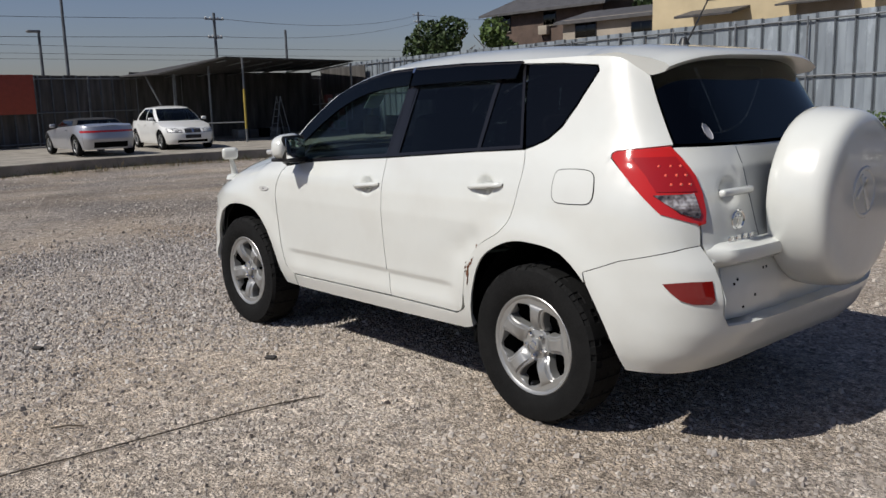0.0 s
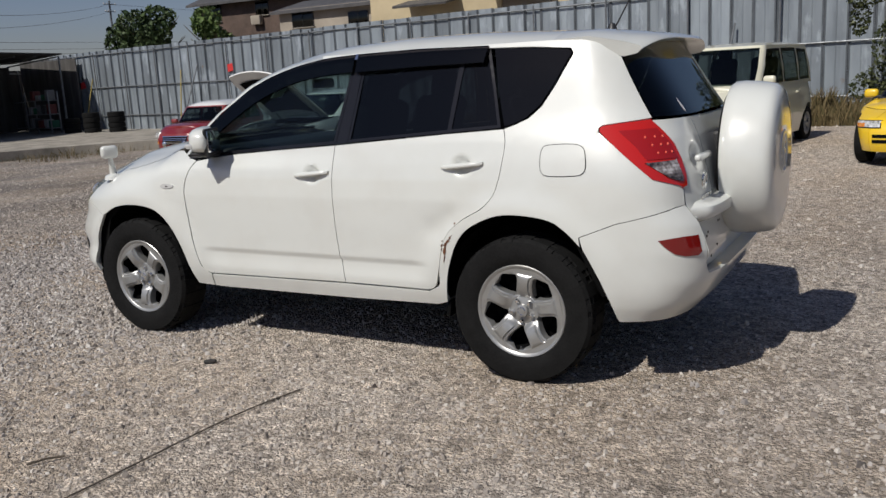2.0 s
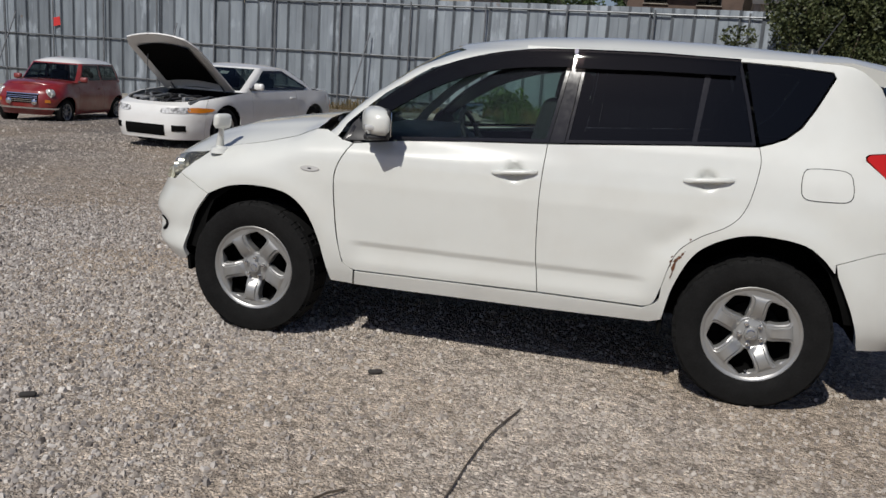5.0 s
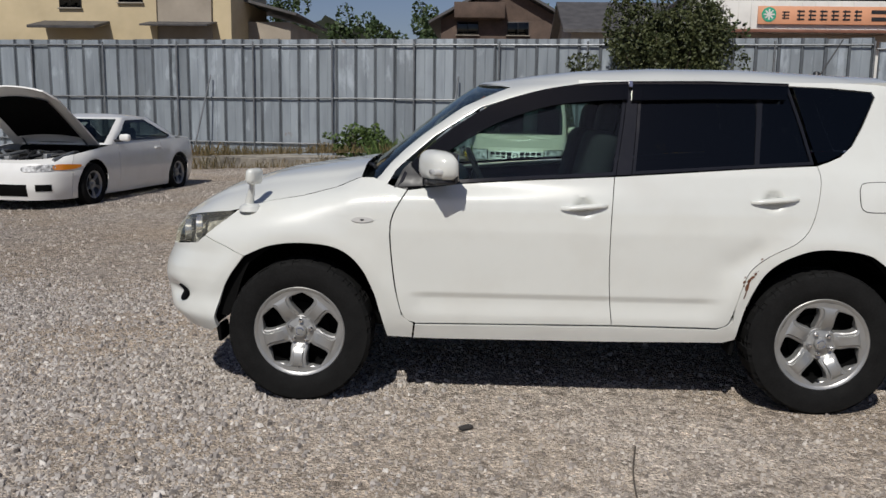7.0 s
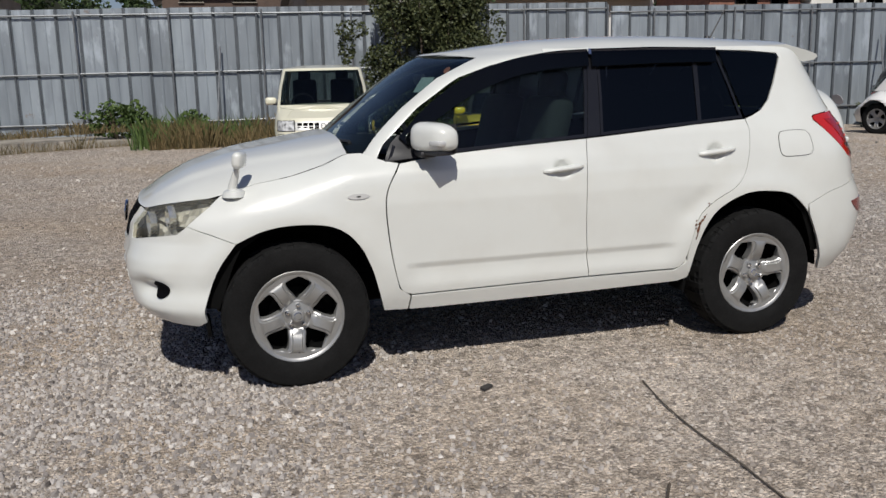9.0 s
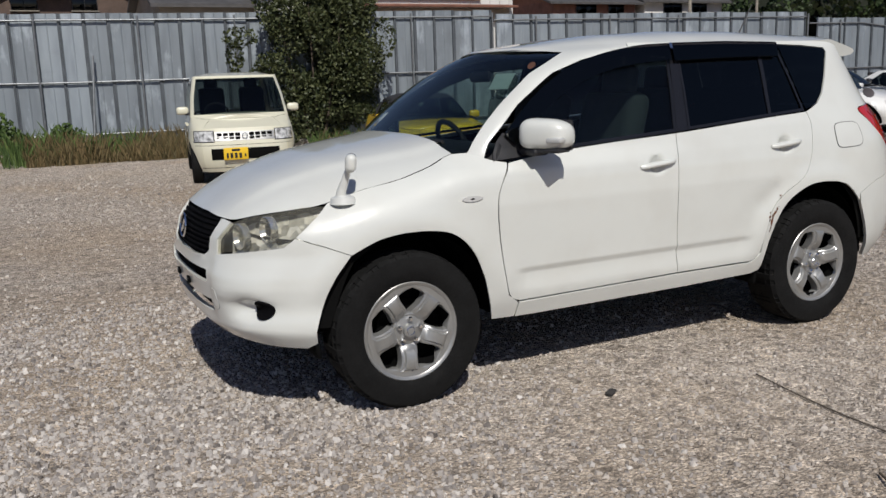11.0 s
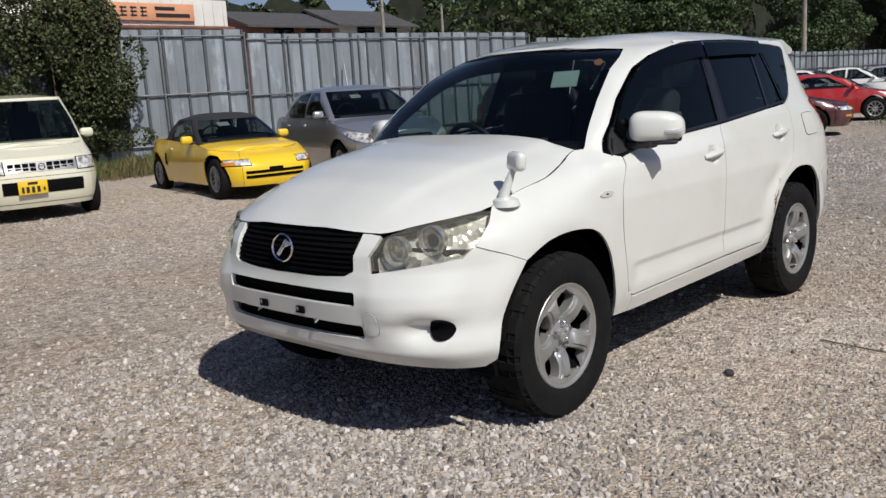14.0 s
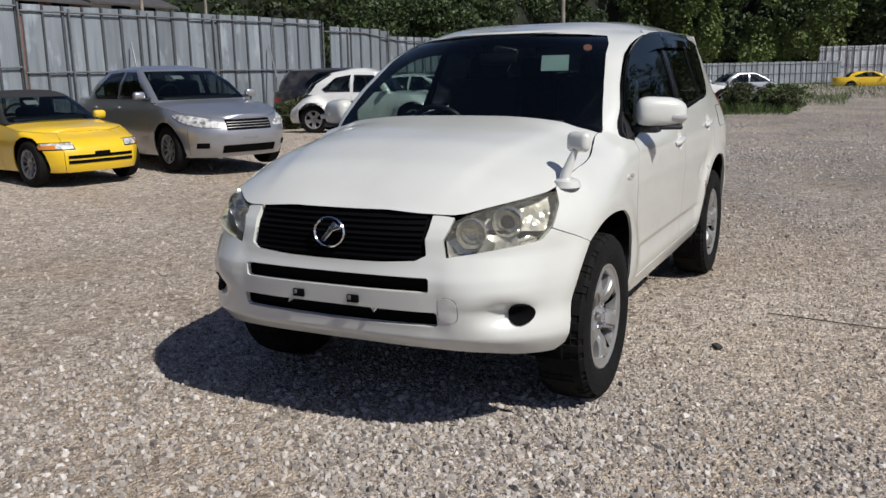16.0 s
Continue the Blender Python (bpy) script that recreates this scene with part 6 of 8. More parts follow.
# cream kei van
parked_car("kei_van", "cream one-box kei van with yellow number plate and grid grille", PAINT["cream"], spot(-0.36, -9.33, 0.165, 81), hw=0.735, wb=2.34, r=0.275, front=1.70, back=-1.68, bottom=0.18,
           top=[(-1.68, 0.90), (-1.3, 0.935), (0.8, 0.93), (1.1, 0.935), (1.45, 0.87), (1.64, 0.78)],
           nose=[(0.15, 1.62), (0.3, 1.69), (0.45, 1.71), (0.60, 1.68), (0.78, 1.62), (0.92, 1.25), (1.0, 1.0)], tail=[(0.15, -1.62), (0.4, -1.68), (0.9, -1.64), (1.0, -1.6)],
           screen=[(0.92, 1.05, 1.28), (1.2, 0.80, 1.03), (1.50, 0.55, 0.72)], rear_screen=[(0.92, -1.40, -1.62), (1.2, -1.38, -1.59), (1.50, -1.32, -1.50)], cabin_w=[(0.85, 0.70), (1.2, 0.665), (1.52, 0.60)],
           roof_mid=[(-1.5, 1.50), (-0.8, 1.555), (0.2, 1.555), (0.72, 1.50)], windows=[[(0.95, 0.96), (0.58, 1.44), (0.02, 1.45), (0.02, 0.96)], [(-0.05, 0.96), (-0.05, 1.45), (-0.72, 1.45), (-0.72, 0.96)], [(-0.80, 0.97), (-0.80, 1.44), (-1.24, 1.42), (-1.28, 0.97)]], doors=(-0.76, 0.0, 0.98), cowl=1.12, q=4.6, mirrors=(0.92, 1.02),
           # the bumper's crease is a flat dark strip that paints its shade line
           patches=[("F", "headlamp", 0.42, 0.66, 0.60, 0.74, "lamp_unit", 0.008), ("F", "grille_strip", 0.0, 0.405, 0.605, 0.725, "alloy", 0.004), ("F", "lower_grille", 0.0, 0.46, 0.35, 0.50, "dark", 0.004), ("F", "bumper_crease", 0.0, 0.66, 0.545, 0.550, "dark", 0.001), ("F", "lower_lip", 0.0, 0.62, 0.235, 0.241, "dark", 0.001)], rim="cap", wide=0.155)
van = [o for o in scene.objects if o.name == "kei_van"][0]
for i in range(8):
    for j in range(2):
        y = (0.055 + 0.04 + (i % 4) * 0.082) * (1 if i < 4 else -1)
        part("grille_cell", box_bm((0.05, 0.066, 0.040), (1.655 - 0.16 * abs(y) ** 2, y, 0.636 + j * 0.056), 0.006), "dark", van)
part("badge_ring", lathe_bm([(0.030, 0.0), (0.036, 0.006), (0.042, 0.0)], 20, "x", (1.685, 0.0, 0.665)), "chrome", van)
plate = part("number_plate", box_bm((0.015, 0.33, 0.165), (1.735, -0.14, 0.43), 0.006), plain("yellow_plate", (0.78, 0.50, 0.02), 0.5), van, "yellow number plate with dark bars")
for y0, z0, w, hh in ((0.06, -0.025, 0.05, 0.07), (0.0, -0.025, 0.05, 0.07), (-0.06, -0.025, 0.05, 0.07), (-0.115, -0.025, 0.04, 0.07), (0.125, -0.025, 0.03, 0.04), (0.0, 0.05, 0.16, 0.03)):
    part("plate_bar", box_bm((0.006, w * 0.7, hh), (1.744, -0.14 + y0, 0.43 + z0), 0.001, 1), "black_plastic", plate)
# yellow open two-seater with its top up
parked_car("roadster", "yellow mid-engined roadster with black canvas top", PAINT["yellow"], spot(-3.09, -8.29, 0.165, 79), seats=(-0.42,), notice=-0.15, hw=0.695, wb=2.28, r=0.275, front=1.66, back=-1.62, bottom=0.17,
           top=[(-1.62, 0.74), (-1.3, 0.80), (-0.8, 0.80), (0.5, 0.745), (1.1, 0.66), (1.5, 0.58), (1.66, 0.50)],
           nose=[(0.1, 1.60), (0.25, 1.67), (0.42, 1.67), (0.52, 1.60), (0.62, 1.3), (0.8, 0.6)], tail=[(0.1, -1.55), (0.4, -1.62), (0.76, -1.58), (0.9, -1.3)],
           screen=[(0.74, 0.52, 0.80), (0.92, 0.26, 0.52), (1.08, 0.02, 0.22)], rear_screen=[(0.76, -0.80, -1.0), (0.92, -0.72, -0.90), (1.08, -0.50, -0.66)], cabin_w=[(0.7, 0.64), (0.92, 0.57), (1.10, 0.48)],
           roof_mid=[(-0.66, 1.08), (-0.3, 1.155), (0.0, 1.15), (0.22, 1.08)], windows=[[(0.45, 0.775), (0.02, 1.05), (-0.42, 1.06), (-0.58, 0.78)]], roof_paint=SOFT_TOP, doors=(-0.60, 0.50), cowl=0.66, deck=-0.85, mirrors=(0.42, 0.80),
           patches=[("F", "headlamp", 0.34, 0.62, 0.455, 0.525, "lamp_unit", 0.006), ("F", "indicator", 0.52, 0.64, 0.455, 0.50, "amber_lens", 0.008), ("F", "upper_slot", 0.0, 0.42, 0.335, 0.375, "dark", 0.004), ("F", "lower_slot", 0.0, 0.42, 0.275, 0.315, "dark", 0.004), ("F", "plate_bracket", 0.0, 0.10, 0.37, 0.41, "dark", 0.01), ("S", "side_intake", -0.72, -0.66, 0.42, 0.60, "dark", 0.004)], wide=0.16, spokes=10)
# silver saloon
a = sedan_args(4.41, 0.845, 1.46, 2.60, 0.31, 0.86, 0.95, 1.0)
parked_car("saloon", "silver four-door saloon with chrome-barred grille", PAINT["silver"], spot(-5.3, -7.85, 0.16, 71), notice=-0.15, patches=[("L", "headlamp", ((0.40, 0.600), (0.44, 0.672), (0.56, 0.722), (0.70, 0.760), (0.790, 0.775), (0.800, 0.730), (0.74, 0.650), (0.60, 0.605)), 0, 0, 0, "lamp_unit", 0.008), ("F", "grille", 0.0, 0.34, 0.56, 0.70, "slat", 0.006), ("F", "grille_bar", 0.0, 0.33, 0.590, 0.597, "alloy", 0.010), ("F", "grille_bar", 0.0, 0.33, 0.625, 0.632, "alloy", 0.010), ("F", "grille_bar", 0.0, 0.33, 0.660, 0.667, "alloy", 0.010), ("F", "lower_grille", 0.0, 0.40, 0.26, 0.36, "dark", 0.005), ("F", "plate_bracket", 0.0, 0.12, 0.44, 0.47, "alloy", 0.006), ("F", "fog_blank", 0.56, 0.68, 0.33, 0.40, "dark", 0.005)], rim="thin", spokes=9, q=3.1, **a)
# rounded white beetle-shaped car and the dark estate behind it
parked_car("rounded_car", "old white round-backed car with bulging wings", PAINT["plain_white"], spot(-12.9, -9.0, 0.09, 105), hw=0.70, wb=2.40, r=0.33, front=1.95, back=-1.95, bottom=0.25,
           top=[(-1.95, 0.55), (-1.6, 0.80), (-1.2, 0.90), (0.5, 0.92), (1.2, 0.88), (1.7, 0.72), (1.95, 0.55)],
           nose=[(0.2, 1.9), (0.4, 1.98), (0.55, 1.95), (0.72, 1.8), (0.95, 1.2)], tail=[(0.2, -1.9), (0.4, -1.98), (0.55, -1.92), (0.8, -1.6), (1.0, -1.2)],
           screen=[(0.90, 0.62, 0.78), (1.15, 0.45, 0.60), (1.40, 0.22, 0.34)], rear_screen=[(0.82, -1.25, -1.62), (1.15, -1.0, -1.35), (1.40, -0.62, -0.85)], cabin_w=[(0.8, 0.66), (1.15, 0.60), (1.41, 0.48)],
           roof_mid=[(-0.85, 1.40), (-0.3, 1.495), (0.0, 1.495), (0.34, 1.40)], windows=[[(0.50, 0.95), (0.26, 1.32), (-0.22, 1.34), (-0.22, 0.95)], [(-0.30, 0.96), (-0.30, 1.34), (-0.66, 1.28), (-0.98, 1.02), (-0.9, 0.96)]], doors=(-0.26, 0.62), cowl=0.75, deck=-1.4, q=2.6, mirrors=(0.55, 1.0), flare=0.13, wide=0.15, rim="cap")
a = sedan_args(4.4, 0.85, 1.62, 2.6, 0.33, 0.98, 1.05, 1.06)
a["rear_screen"] = [(1.03, -1.80, -2.05), (1.30, -1.72, -1.95), (1.56, -1.55, -1.75)]
a["roof_mid"] = [(-1.75, 1.56), (-0.9, 1.62), (-0.1, 1.62), (0.22, 1.56)]
parked_car("estate_car", "black estate car parked by the fence", PAINT["black_car"], spot(-15.6, -11.2, 0.02, 100), patches=sedan_patches(), **a)
# maroon and red coupes
a = sedan_args(4.5, 0.86, 1.30, 2.53, 0.31, 0.78, 0.87, 0.90)
a["doors"] = (-0.75, 0.80)
a["windows"] = [[(0.66, 0.90), (0.10, 1.20), (-0.40, 1.21), (-1.10, 0.97), (-1.0, 0.90)]]
low_patches = [("F", "headlamp", 0.40, 0.74, 0.54, 0.62, "lamp_unit", 0.006), ("F", "lower_grille", 0.0, 0.5, 0.28, 0.36, "dark", 0.004), ("F", "indicator", 0.5, 0.66, 0.40, 0.45, "amber_lens", 0.006)]
parked_car("coupe", "dark maroon coupe with worn paint", PAINT["maroon"], spot(-15.0, -5.35, 0.0, 110), patches=low_patches, group="coupes in the row", **a)
parked_car("coupe", "bright red coupe with large alloy wheels", PAINT["bright_red"], spot(-20.8, -5.8, 0.0, 110), patches=low_patches, group="coupes in the row", spokes=10, **a)
# cars further along the lot
ordinary = sedan_args()
far_cars = (("white", (-18.5, -10.5), 100, "plain_white", "white saloon with dark windows in the back row"), ("black", (-22.5, -9.6), 104, "black_car", "black saloon in the back row"), ("white", (-26.0, -8.2), 106, "plain_white", "white saloon among parked cars"),
            ("black", (-29.0, -9.0), 106, "black_car", "black saloon among parked cars"), ("white", (-33.5, -9.0), 106, "plain_white", "white saloon behind the weeds"), ("silver", (-36.0, -8.2), 108, "bluish_silver", "silver saloon behind the weeds"))
for nm, (x, y), hd, pn, lab in far_cars:
    parked_car("saloon", lab, PAINT[pn], spot(x, y, 0, hd), patches=sedan_patches(), group="row of parked cars", **ordinary)
parked_car("coupe", "pale grey coupe with black roof behind tall weeds", PAINT["plain_white"], spot(-29.8, -5.1, -0.05, 116), patches=low_patches, roof_paint=PAINT["black_car"], group="coupes in the row", **a)
parked_car("saloon", "silver saloon parked alone by the grass", PAINT["bluish_silver"], spot(-40.4, -4.1, -0.26, 118), patches=sedan_patches(), **ordinary)
parked_car("coupe", "yellow coupe in long grass by the far fence", PAINT["yellow"], spot(-61.2, 0.9, -0.3, 100), patches=low_patches, **a)
# white saloon and silver open car on the concrete
parked_car("saloon", "white four-door saloon with twin kidney grille", PAINT["plain_white"], spot(25.1, -9.4, 0.0, 174), patches=[("F", "headlamp", 0.36, 0.74, 0.58, 0.70, "lamp_unit", 0.006), ("F", "grille", 0.0, 0.26, 0.56, 0.68, "black_plastic", 0.006), ("F", "grille_divider", 0.0, 0.03, 0.56, 0.69, "chrome", 0.012), ("F", "plate_bracket", 0.0, 0.26, 0.38, 0.50, "black_plastic", 0.01), ("F", "lower_grille", 0.0, 0.5, 0.25, 0.33, "dark", 0.004)], **ordinary)
parked_car("open_car", "silver open two-seater with folded black top", PAINT["bluish_silver"], spot(24.1, -6.2, 0.02, -1), hw=0.87, wb=2.54, r=0.31, front=2.1, back=-2.0, bottom=0.2,
           top=[(-2.0, 0.86), (-1.5, 0.93), (0.3, 0.84), (1.2, 0.74), (2.1, 0.55)], nose=[(0.15, 2.0), (0.4, 2.1), (0.58, 2.05), (0.8, 1.5)], tail=[(0.15, -1.9), (0.5, -2.0), (0.88, -1.92), (1.0, -1.7)],
           screen=[(0.83, 0.55, 0.8), (0.95, 0.4, 0.6), (1.08, 0.2, 0.35)], rear_screen=[(0.85, -1.0, -1.2), (0.95, -0.95, -1.1), (1.08, -0.8, -0.9)], cabin_w=[(0.8, 0.79), (0.95, 0.72), (1.1, 0.62)], roof_mid=[(-0.9, 1.08), (-0.3, 1.13), (0.35, 1.08)],
           windows=[[(0.48, 0.88), (0.18, 1.05), (-0.7, 1.05), (-0.88, 0.90)]], roof_paint=SOFT_TOP, doors=(-0.7, 0.6), deck=-1.05, patches=[("R", "tail_lamp", 0.0, 0.80, 0.70, 0.76, "red_lens", 0.006), ("R", "diffuser", 0.0, 0.5, 0.25, 0.42, "dark", 0.004)], mirrors=(0.5, 0.9))

# ---- ground, concrete apron and fences ----
def ground_z(x, y):
    """The lot is level where the white car stands, rises a little to the row of cars and falls to the apron."""
    return -0.30 * soft(8.0, 19.0, x) + 0.18 * soft(-3.5, -8.5, y) * soft(9.0, 2.0, x) * soft(-16.0, -9.0, x)


def fence_y(x):
    return -16.3 - 0.145 * x


gx = sorted(set([-900, -300, -120, -60] + list(range(-40, 60, 1)) + [90, 200, 900]))
gy = sorted(set([-900, -300, -120, -60] + list(range(-40, 30, 1)) + [60, 150, 900]))
verts, faces = [], []
for x in gx:
    for y in gy:
        near = math.exp(-(x * x + y * y) / 800)
        verts.append((x, y, ground_z(x, y) + (noise.noise(Vector((x * 0.25, y * 0.25, 0))) * 0.02 * near if max(abs(x), abs(y)) > 4 else 0)))
n = len(gy)
for i in range(len(gx) - 1):
    for j in range(n - 1):
        faces.append((i * n + j, (i + 1) * n + j, (i + 1) * n + j + 1, i * n + j + 1))
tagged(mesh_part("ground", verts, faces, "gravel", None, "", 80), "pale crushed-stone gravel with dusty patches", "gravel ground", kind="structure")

# concrete apron: a raised slab by the far fence and a strip along the long fence
def slab_z(x):
    return 0.30 - 0.30 * soft(7.0, 20.0, x)


edge = curve_pts([(17.5, 14.0), (20.5, -1.0), (21.5, -6.5), (20.5, -11.5), (18.0, -14.6), (12.0, -15.6), (5.0, -15.4), (0.0, -15.0), (-5.0, -14.4), (-9.0, -13.9)], 5)
b = bmesh.new()
rows = []
for x, y in edge:
    far = (35.0, y) if y > -14 and x > 17 else (x + 0.2, fence_y(x) - 0.6)
    if x >= 18 and y <= -11:
        far = (35.0, -22.0)
    jag = 0.05 * noise.noise(Vector((x, y, 3)))
    z = slab_z(x) - (0.30 * soft(-4.0, -9.0, x))
    rows.append([b.verts.new(v) for v in ((x + jag, y, ground_z(x, y) - 0.1), (x + jag * 0.5, y, z - 0.02), (x + 0.03, y - 0.02, z), ((x + far[0]) / 2, (y + far[1]) / 2, z + 0.01), (far[0], far[1], z + 0.02))])
for r0, r1 in zip(rows, rows[1:]):
    for k in range(4):
        b.faces.new((r0[k], r0[k + 1], r1[k + 1], r1[k]))
bmesh.ops.recalc_face_normals(b, faces=b.faces)
if sum(f.normal.z for f in b.faces) < 0:
    bmesh.ops.reverse_faces(b, faces=b.faces[:])
tagged(part("pavement", b, "concrete", None, "", 30), "worn raised concrete apron along the fence", "concrete apron", kind="structure")


def sheet_mesh(h, mat="sheet"):
    """One fence sheet, half a metre wide: flat pan, folded ribs at both edges."""
    prof = [(0.0, 0.0), (0.0, 0.045), (0.035, 0.045), (0.045, 0.0), (0.235, 0.004), (0.25, 0.012), (0.265, 0.004), (0.46, 0.0), (0.47, 0.022), (0.50, 0.022), (0.50, 0.0)]
    v, f = [], []
    for x, y in prof:
        v += [(x, y, 0.0), (x, y, h)]
    for i in range(len(prof) - 1):
        f.append((2 * i, 2 * i + 2, 2 * i + 3, 2 * i + 1))
    back = len(v)
    for x in (0.0, 0.5):
        v += [(x, -0.008, 0.0), (x, -0.008, h)]
    f += [(back + 2, back, back + 1, back + 3), (0, 1, back + 1, back), (len(prof) * 2 - 2, back + 2, back + 3, len(prof) * 2 - 1)]
    me = bpy.data.meshes.new("sheet")
    me.from_pydata(v, [], f)
    me.materials.append(M[mat])
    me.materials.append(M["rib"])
    # rib faces take a darker grey: weathering plus painted rib shade
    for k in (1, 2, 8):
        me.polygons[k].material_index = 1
    return me


def tube_mesh(h, r=0.024):
    b = tube_bm([(0, 0, 0), (0, 0, h)], r, 8)
    me = bpy.data.meshes.new("post")
    b.to_mesh(me)
    b.free()
    me.materials.append(M["steel_post"])
    return me


def fence_run(label, p0, p1, z0, z1, steps=(), post_gap=2.1, braces=(), mid=1.74, mat="sheet", seed=1):
    """A run of sheets from p0 to p1 on a tube frame. z0, z1: functions of x for foot and top."""
    rng = random.Random(seed)
    f = tagged(new("fence"), label, "fence", kind="structure")
    d = Vector((p1[0] - p0[0], p1[1] - p0[1], 0))
    length = d.length
    d.normalize()
    ang = math.atan2(d.y, d.x)
    meshes = {}
    for i in range(int(length / 0.5)):
        p = Vector((p0[0], p0[1], 0)) + d * (0.5 * i)
        lo, hi = z0(p.x), z1(p.x)
        key = round(hi - lo, 1)
        if key not in meshes:
            meshes[key] = sheet_mesh(key, mat)
        o = new("sheet", meshes[key])
        o.parent = f
        o.matrix_basis = Matrix.Translation((p.x, p.y, hi - key + rng.uniform(-0.012, 0.012))) @ Matrix.Rotation(ang, 4, "Z") @ Matrix.Rotation(radians(rng.uniform(-0.5, 0.5)), 4, "X")
    side = Vector((-d.y, d.x, 0))
    post = {}
    for i in range(int(length / post_gap) + 1):
        p = Vector((p0[0], p0[1], 0)) + d * min(length, post_gap * i) + side * 0.085
        key = round(z1(p.x) - z0(p.x) - 0.05, 1)
        if key not in post:
            post[key] = tube_mesh(key)
        o = new("fence_post", post[key])
        o.parent = f
        o.matrix_basis = Matrix.Translation((p.x, p.y, z1(p.x) - key - 0.06)) @ Matrix.Rotation(radians(rng.uniform(-0.7, 0.7)), 4, "X")
    for hh in (-0.14, None, -2.6):
        pts = []
        for t in np.linspace(0, length, int(length / 2) + 2):
            p = Vector((p0[0], p0[1], 0)) + d * t + side * 0.055
            z = mid if hh is None else z1(p.x) + hh
            pts.append((p.x, p.y, max(z, z0(p.x) + 0.15) + rng.uniform(-0.012, 0.012)))
        part("rail", tube_bm(pts, 0.022, 8), "steel_post", f)
    for x, dx, za, zb in braces:
        t = (x - p0[0]) / d.x
        p = Vector((p0[0], p0[1], 0)) + d * t
        part("brace", tube_bm([(p.x, p.y + 0.13 if side.y > 0 else p.y - 0.13, zb), (p.x + dx, p.y + (0.75 if side.y > 0 else -0.75), za)], 0.022, 8), "steel_post", f)
    return f


flat = lambda z: (lambda x: z)
# sheets face the lot: runs go from -x to +x so that their ribs stand towards +y
fence_run("grey galvanised sheet fence with tube frame", (-8.3, fence_y(-8.3)), (30.6, fence_y(30.6)), lambda x: slab_z(x) + 0.02, flat(3.20), braces=((7.4, 0.3, 0.35, 2.3), (1.0, 0.2, 0.4, 2.3), (20.3, 0.5, 0.1, 2.4), (13.8, 0.2, 0.2, 2.3)), seed=2)
fence_run("grey galvanised sheet fence in lower steps", (-17.8, fence_y(-17.8)), (-8.35, fence_y(-8.35)), flat(0.05), flat(3.10), braces=((-11.0, 0.35, 0.8, 2.3), (-15.5, 0.35, 0.9, 2.3)), mid=1.62, seed=3)
fence_run("weathered grey sheet fence beside parked cars", (-44.0, -10.4), (-17.9, fence_y(-17.9)), flat(0.02), lambda x: 2.92 - 0.22 * soft(-21.0, -21.6, x) - 0.5 * soft(-27.0, -36.0, x), mid=1.5, seed=4)
fence_run("distant grey sheet fence before the wood", (-74.0, 2.0), (-58.0, -14.0), flat(0.0), flat(1.75), mid=0.9, seed=6)
fence_run("tall pale sheet fence at the far end", (-72.0, 14.0), (-70.5, -3.0), flat(0.0), flat(2.85), mid=1.4, mat="pale_sheet", seed=7)
fence_run("weathered brownish sheet fence behind the concrete apron, painted dark with shade", (33.27, -21.5), (29.0, 14.0), flat(0.0), flat(2.72), mid=1.3, mat="dark_sheet", seed=5)
fence_run("brownish sheet fence in the shed corner, painted dark with shade", (30.65, fence_y(30.65)), (33.3, fence_y(33.3)), flat(0.0), flat(3.1), mid=1.6, mat="dark_sheet", seed=8)
red_sheet = part("red_sheet", box_bm((0.06, 3.2, 1.45), (30.75, -5.1, 2.0), 0.01), plain("faded_red_panel", (0.26, 0.045, 0.025), 0.7), None)
tagged(red_sheet, "faded orange-red panel fixed to the dark fence", "panel")
for x, z in ((28.1, 1.87), (18.6, 2.16)):
    o = part("red_mark", box_bm((0.30, 0.012, 0.26), (x, fence_y(x) + 0.07, z), 0.003, 1, Matrix.Rotation(0.2, 4, "Y")), plain("red_spray", (0.55, 0.03, 0.03), 0.8), None)
    tagged(o, "small red painted square on the fence", "paint mark", "red marks on the fence")

# ---- plants ----
def leaves(rng, centres, count, size, flat_factor=0.6):
    """Loose leaves in and on a set of blobs (centre, radii)."""
    v, f = [], []
    vol = np.array([r[0] * r[1] * r[2] for _, r in centres]) ** 0.67
    pick = rng.choice(len(centres), count, p=vol / vol.sum())
    for k in pick:
        c, r = centres[k]
        d = rng.normal(size=3)
        d /= np.linalg.norm(d)
        rad = rng.uniform(0.55, 1.06) ** 0.5
        p = np.array(c) + d * np.array(r) * rad
        a = rng.normal(size=3)
        a /= np.linalg.norm(a)
        b2 = np.cross(a, rng.normal(size=3))
        b2 /= np.linalg.norm(b2) + 1e-9
        s = size * rng.uniform(0.6, 1.35)
        i = len(v)
        v += [tuple(p - a * s), tuple(p + b2 * s * flat_factor), tuple(p + a * s), tuple(p - b2 * s * flat_factor)]
        f.append((i, i + 1, i + 2, i + 3))
    return v, f


def leaf_part(name, v, f, mat, parent):
    me = bpy.data.meshes.new(name)
    me.from_pydata(v, [], f)
    me.materials.append(M[mat])
    o = new(name, me)
    if parent:
        o.parent = parent
    return o


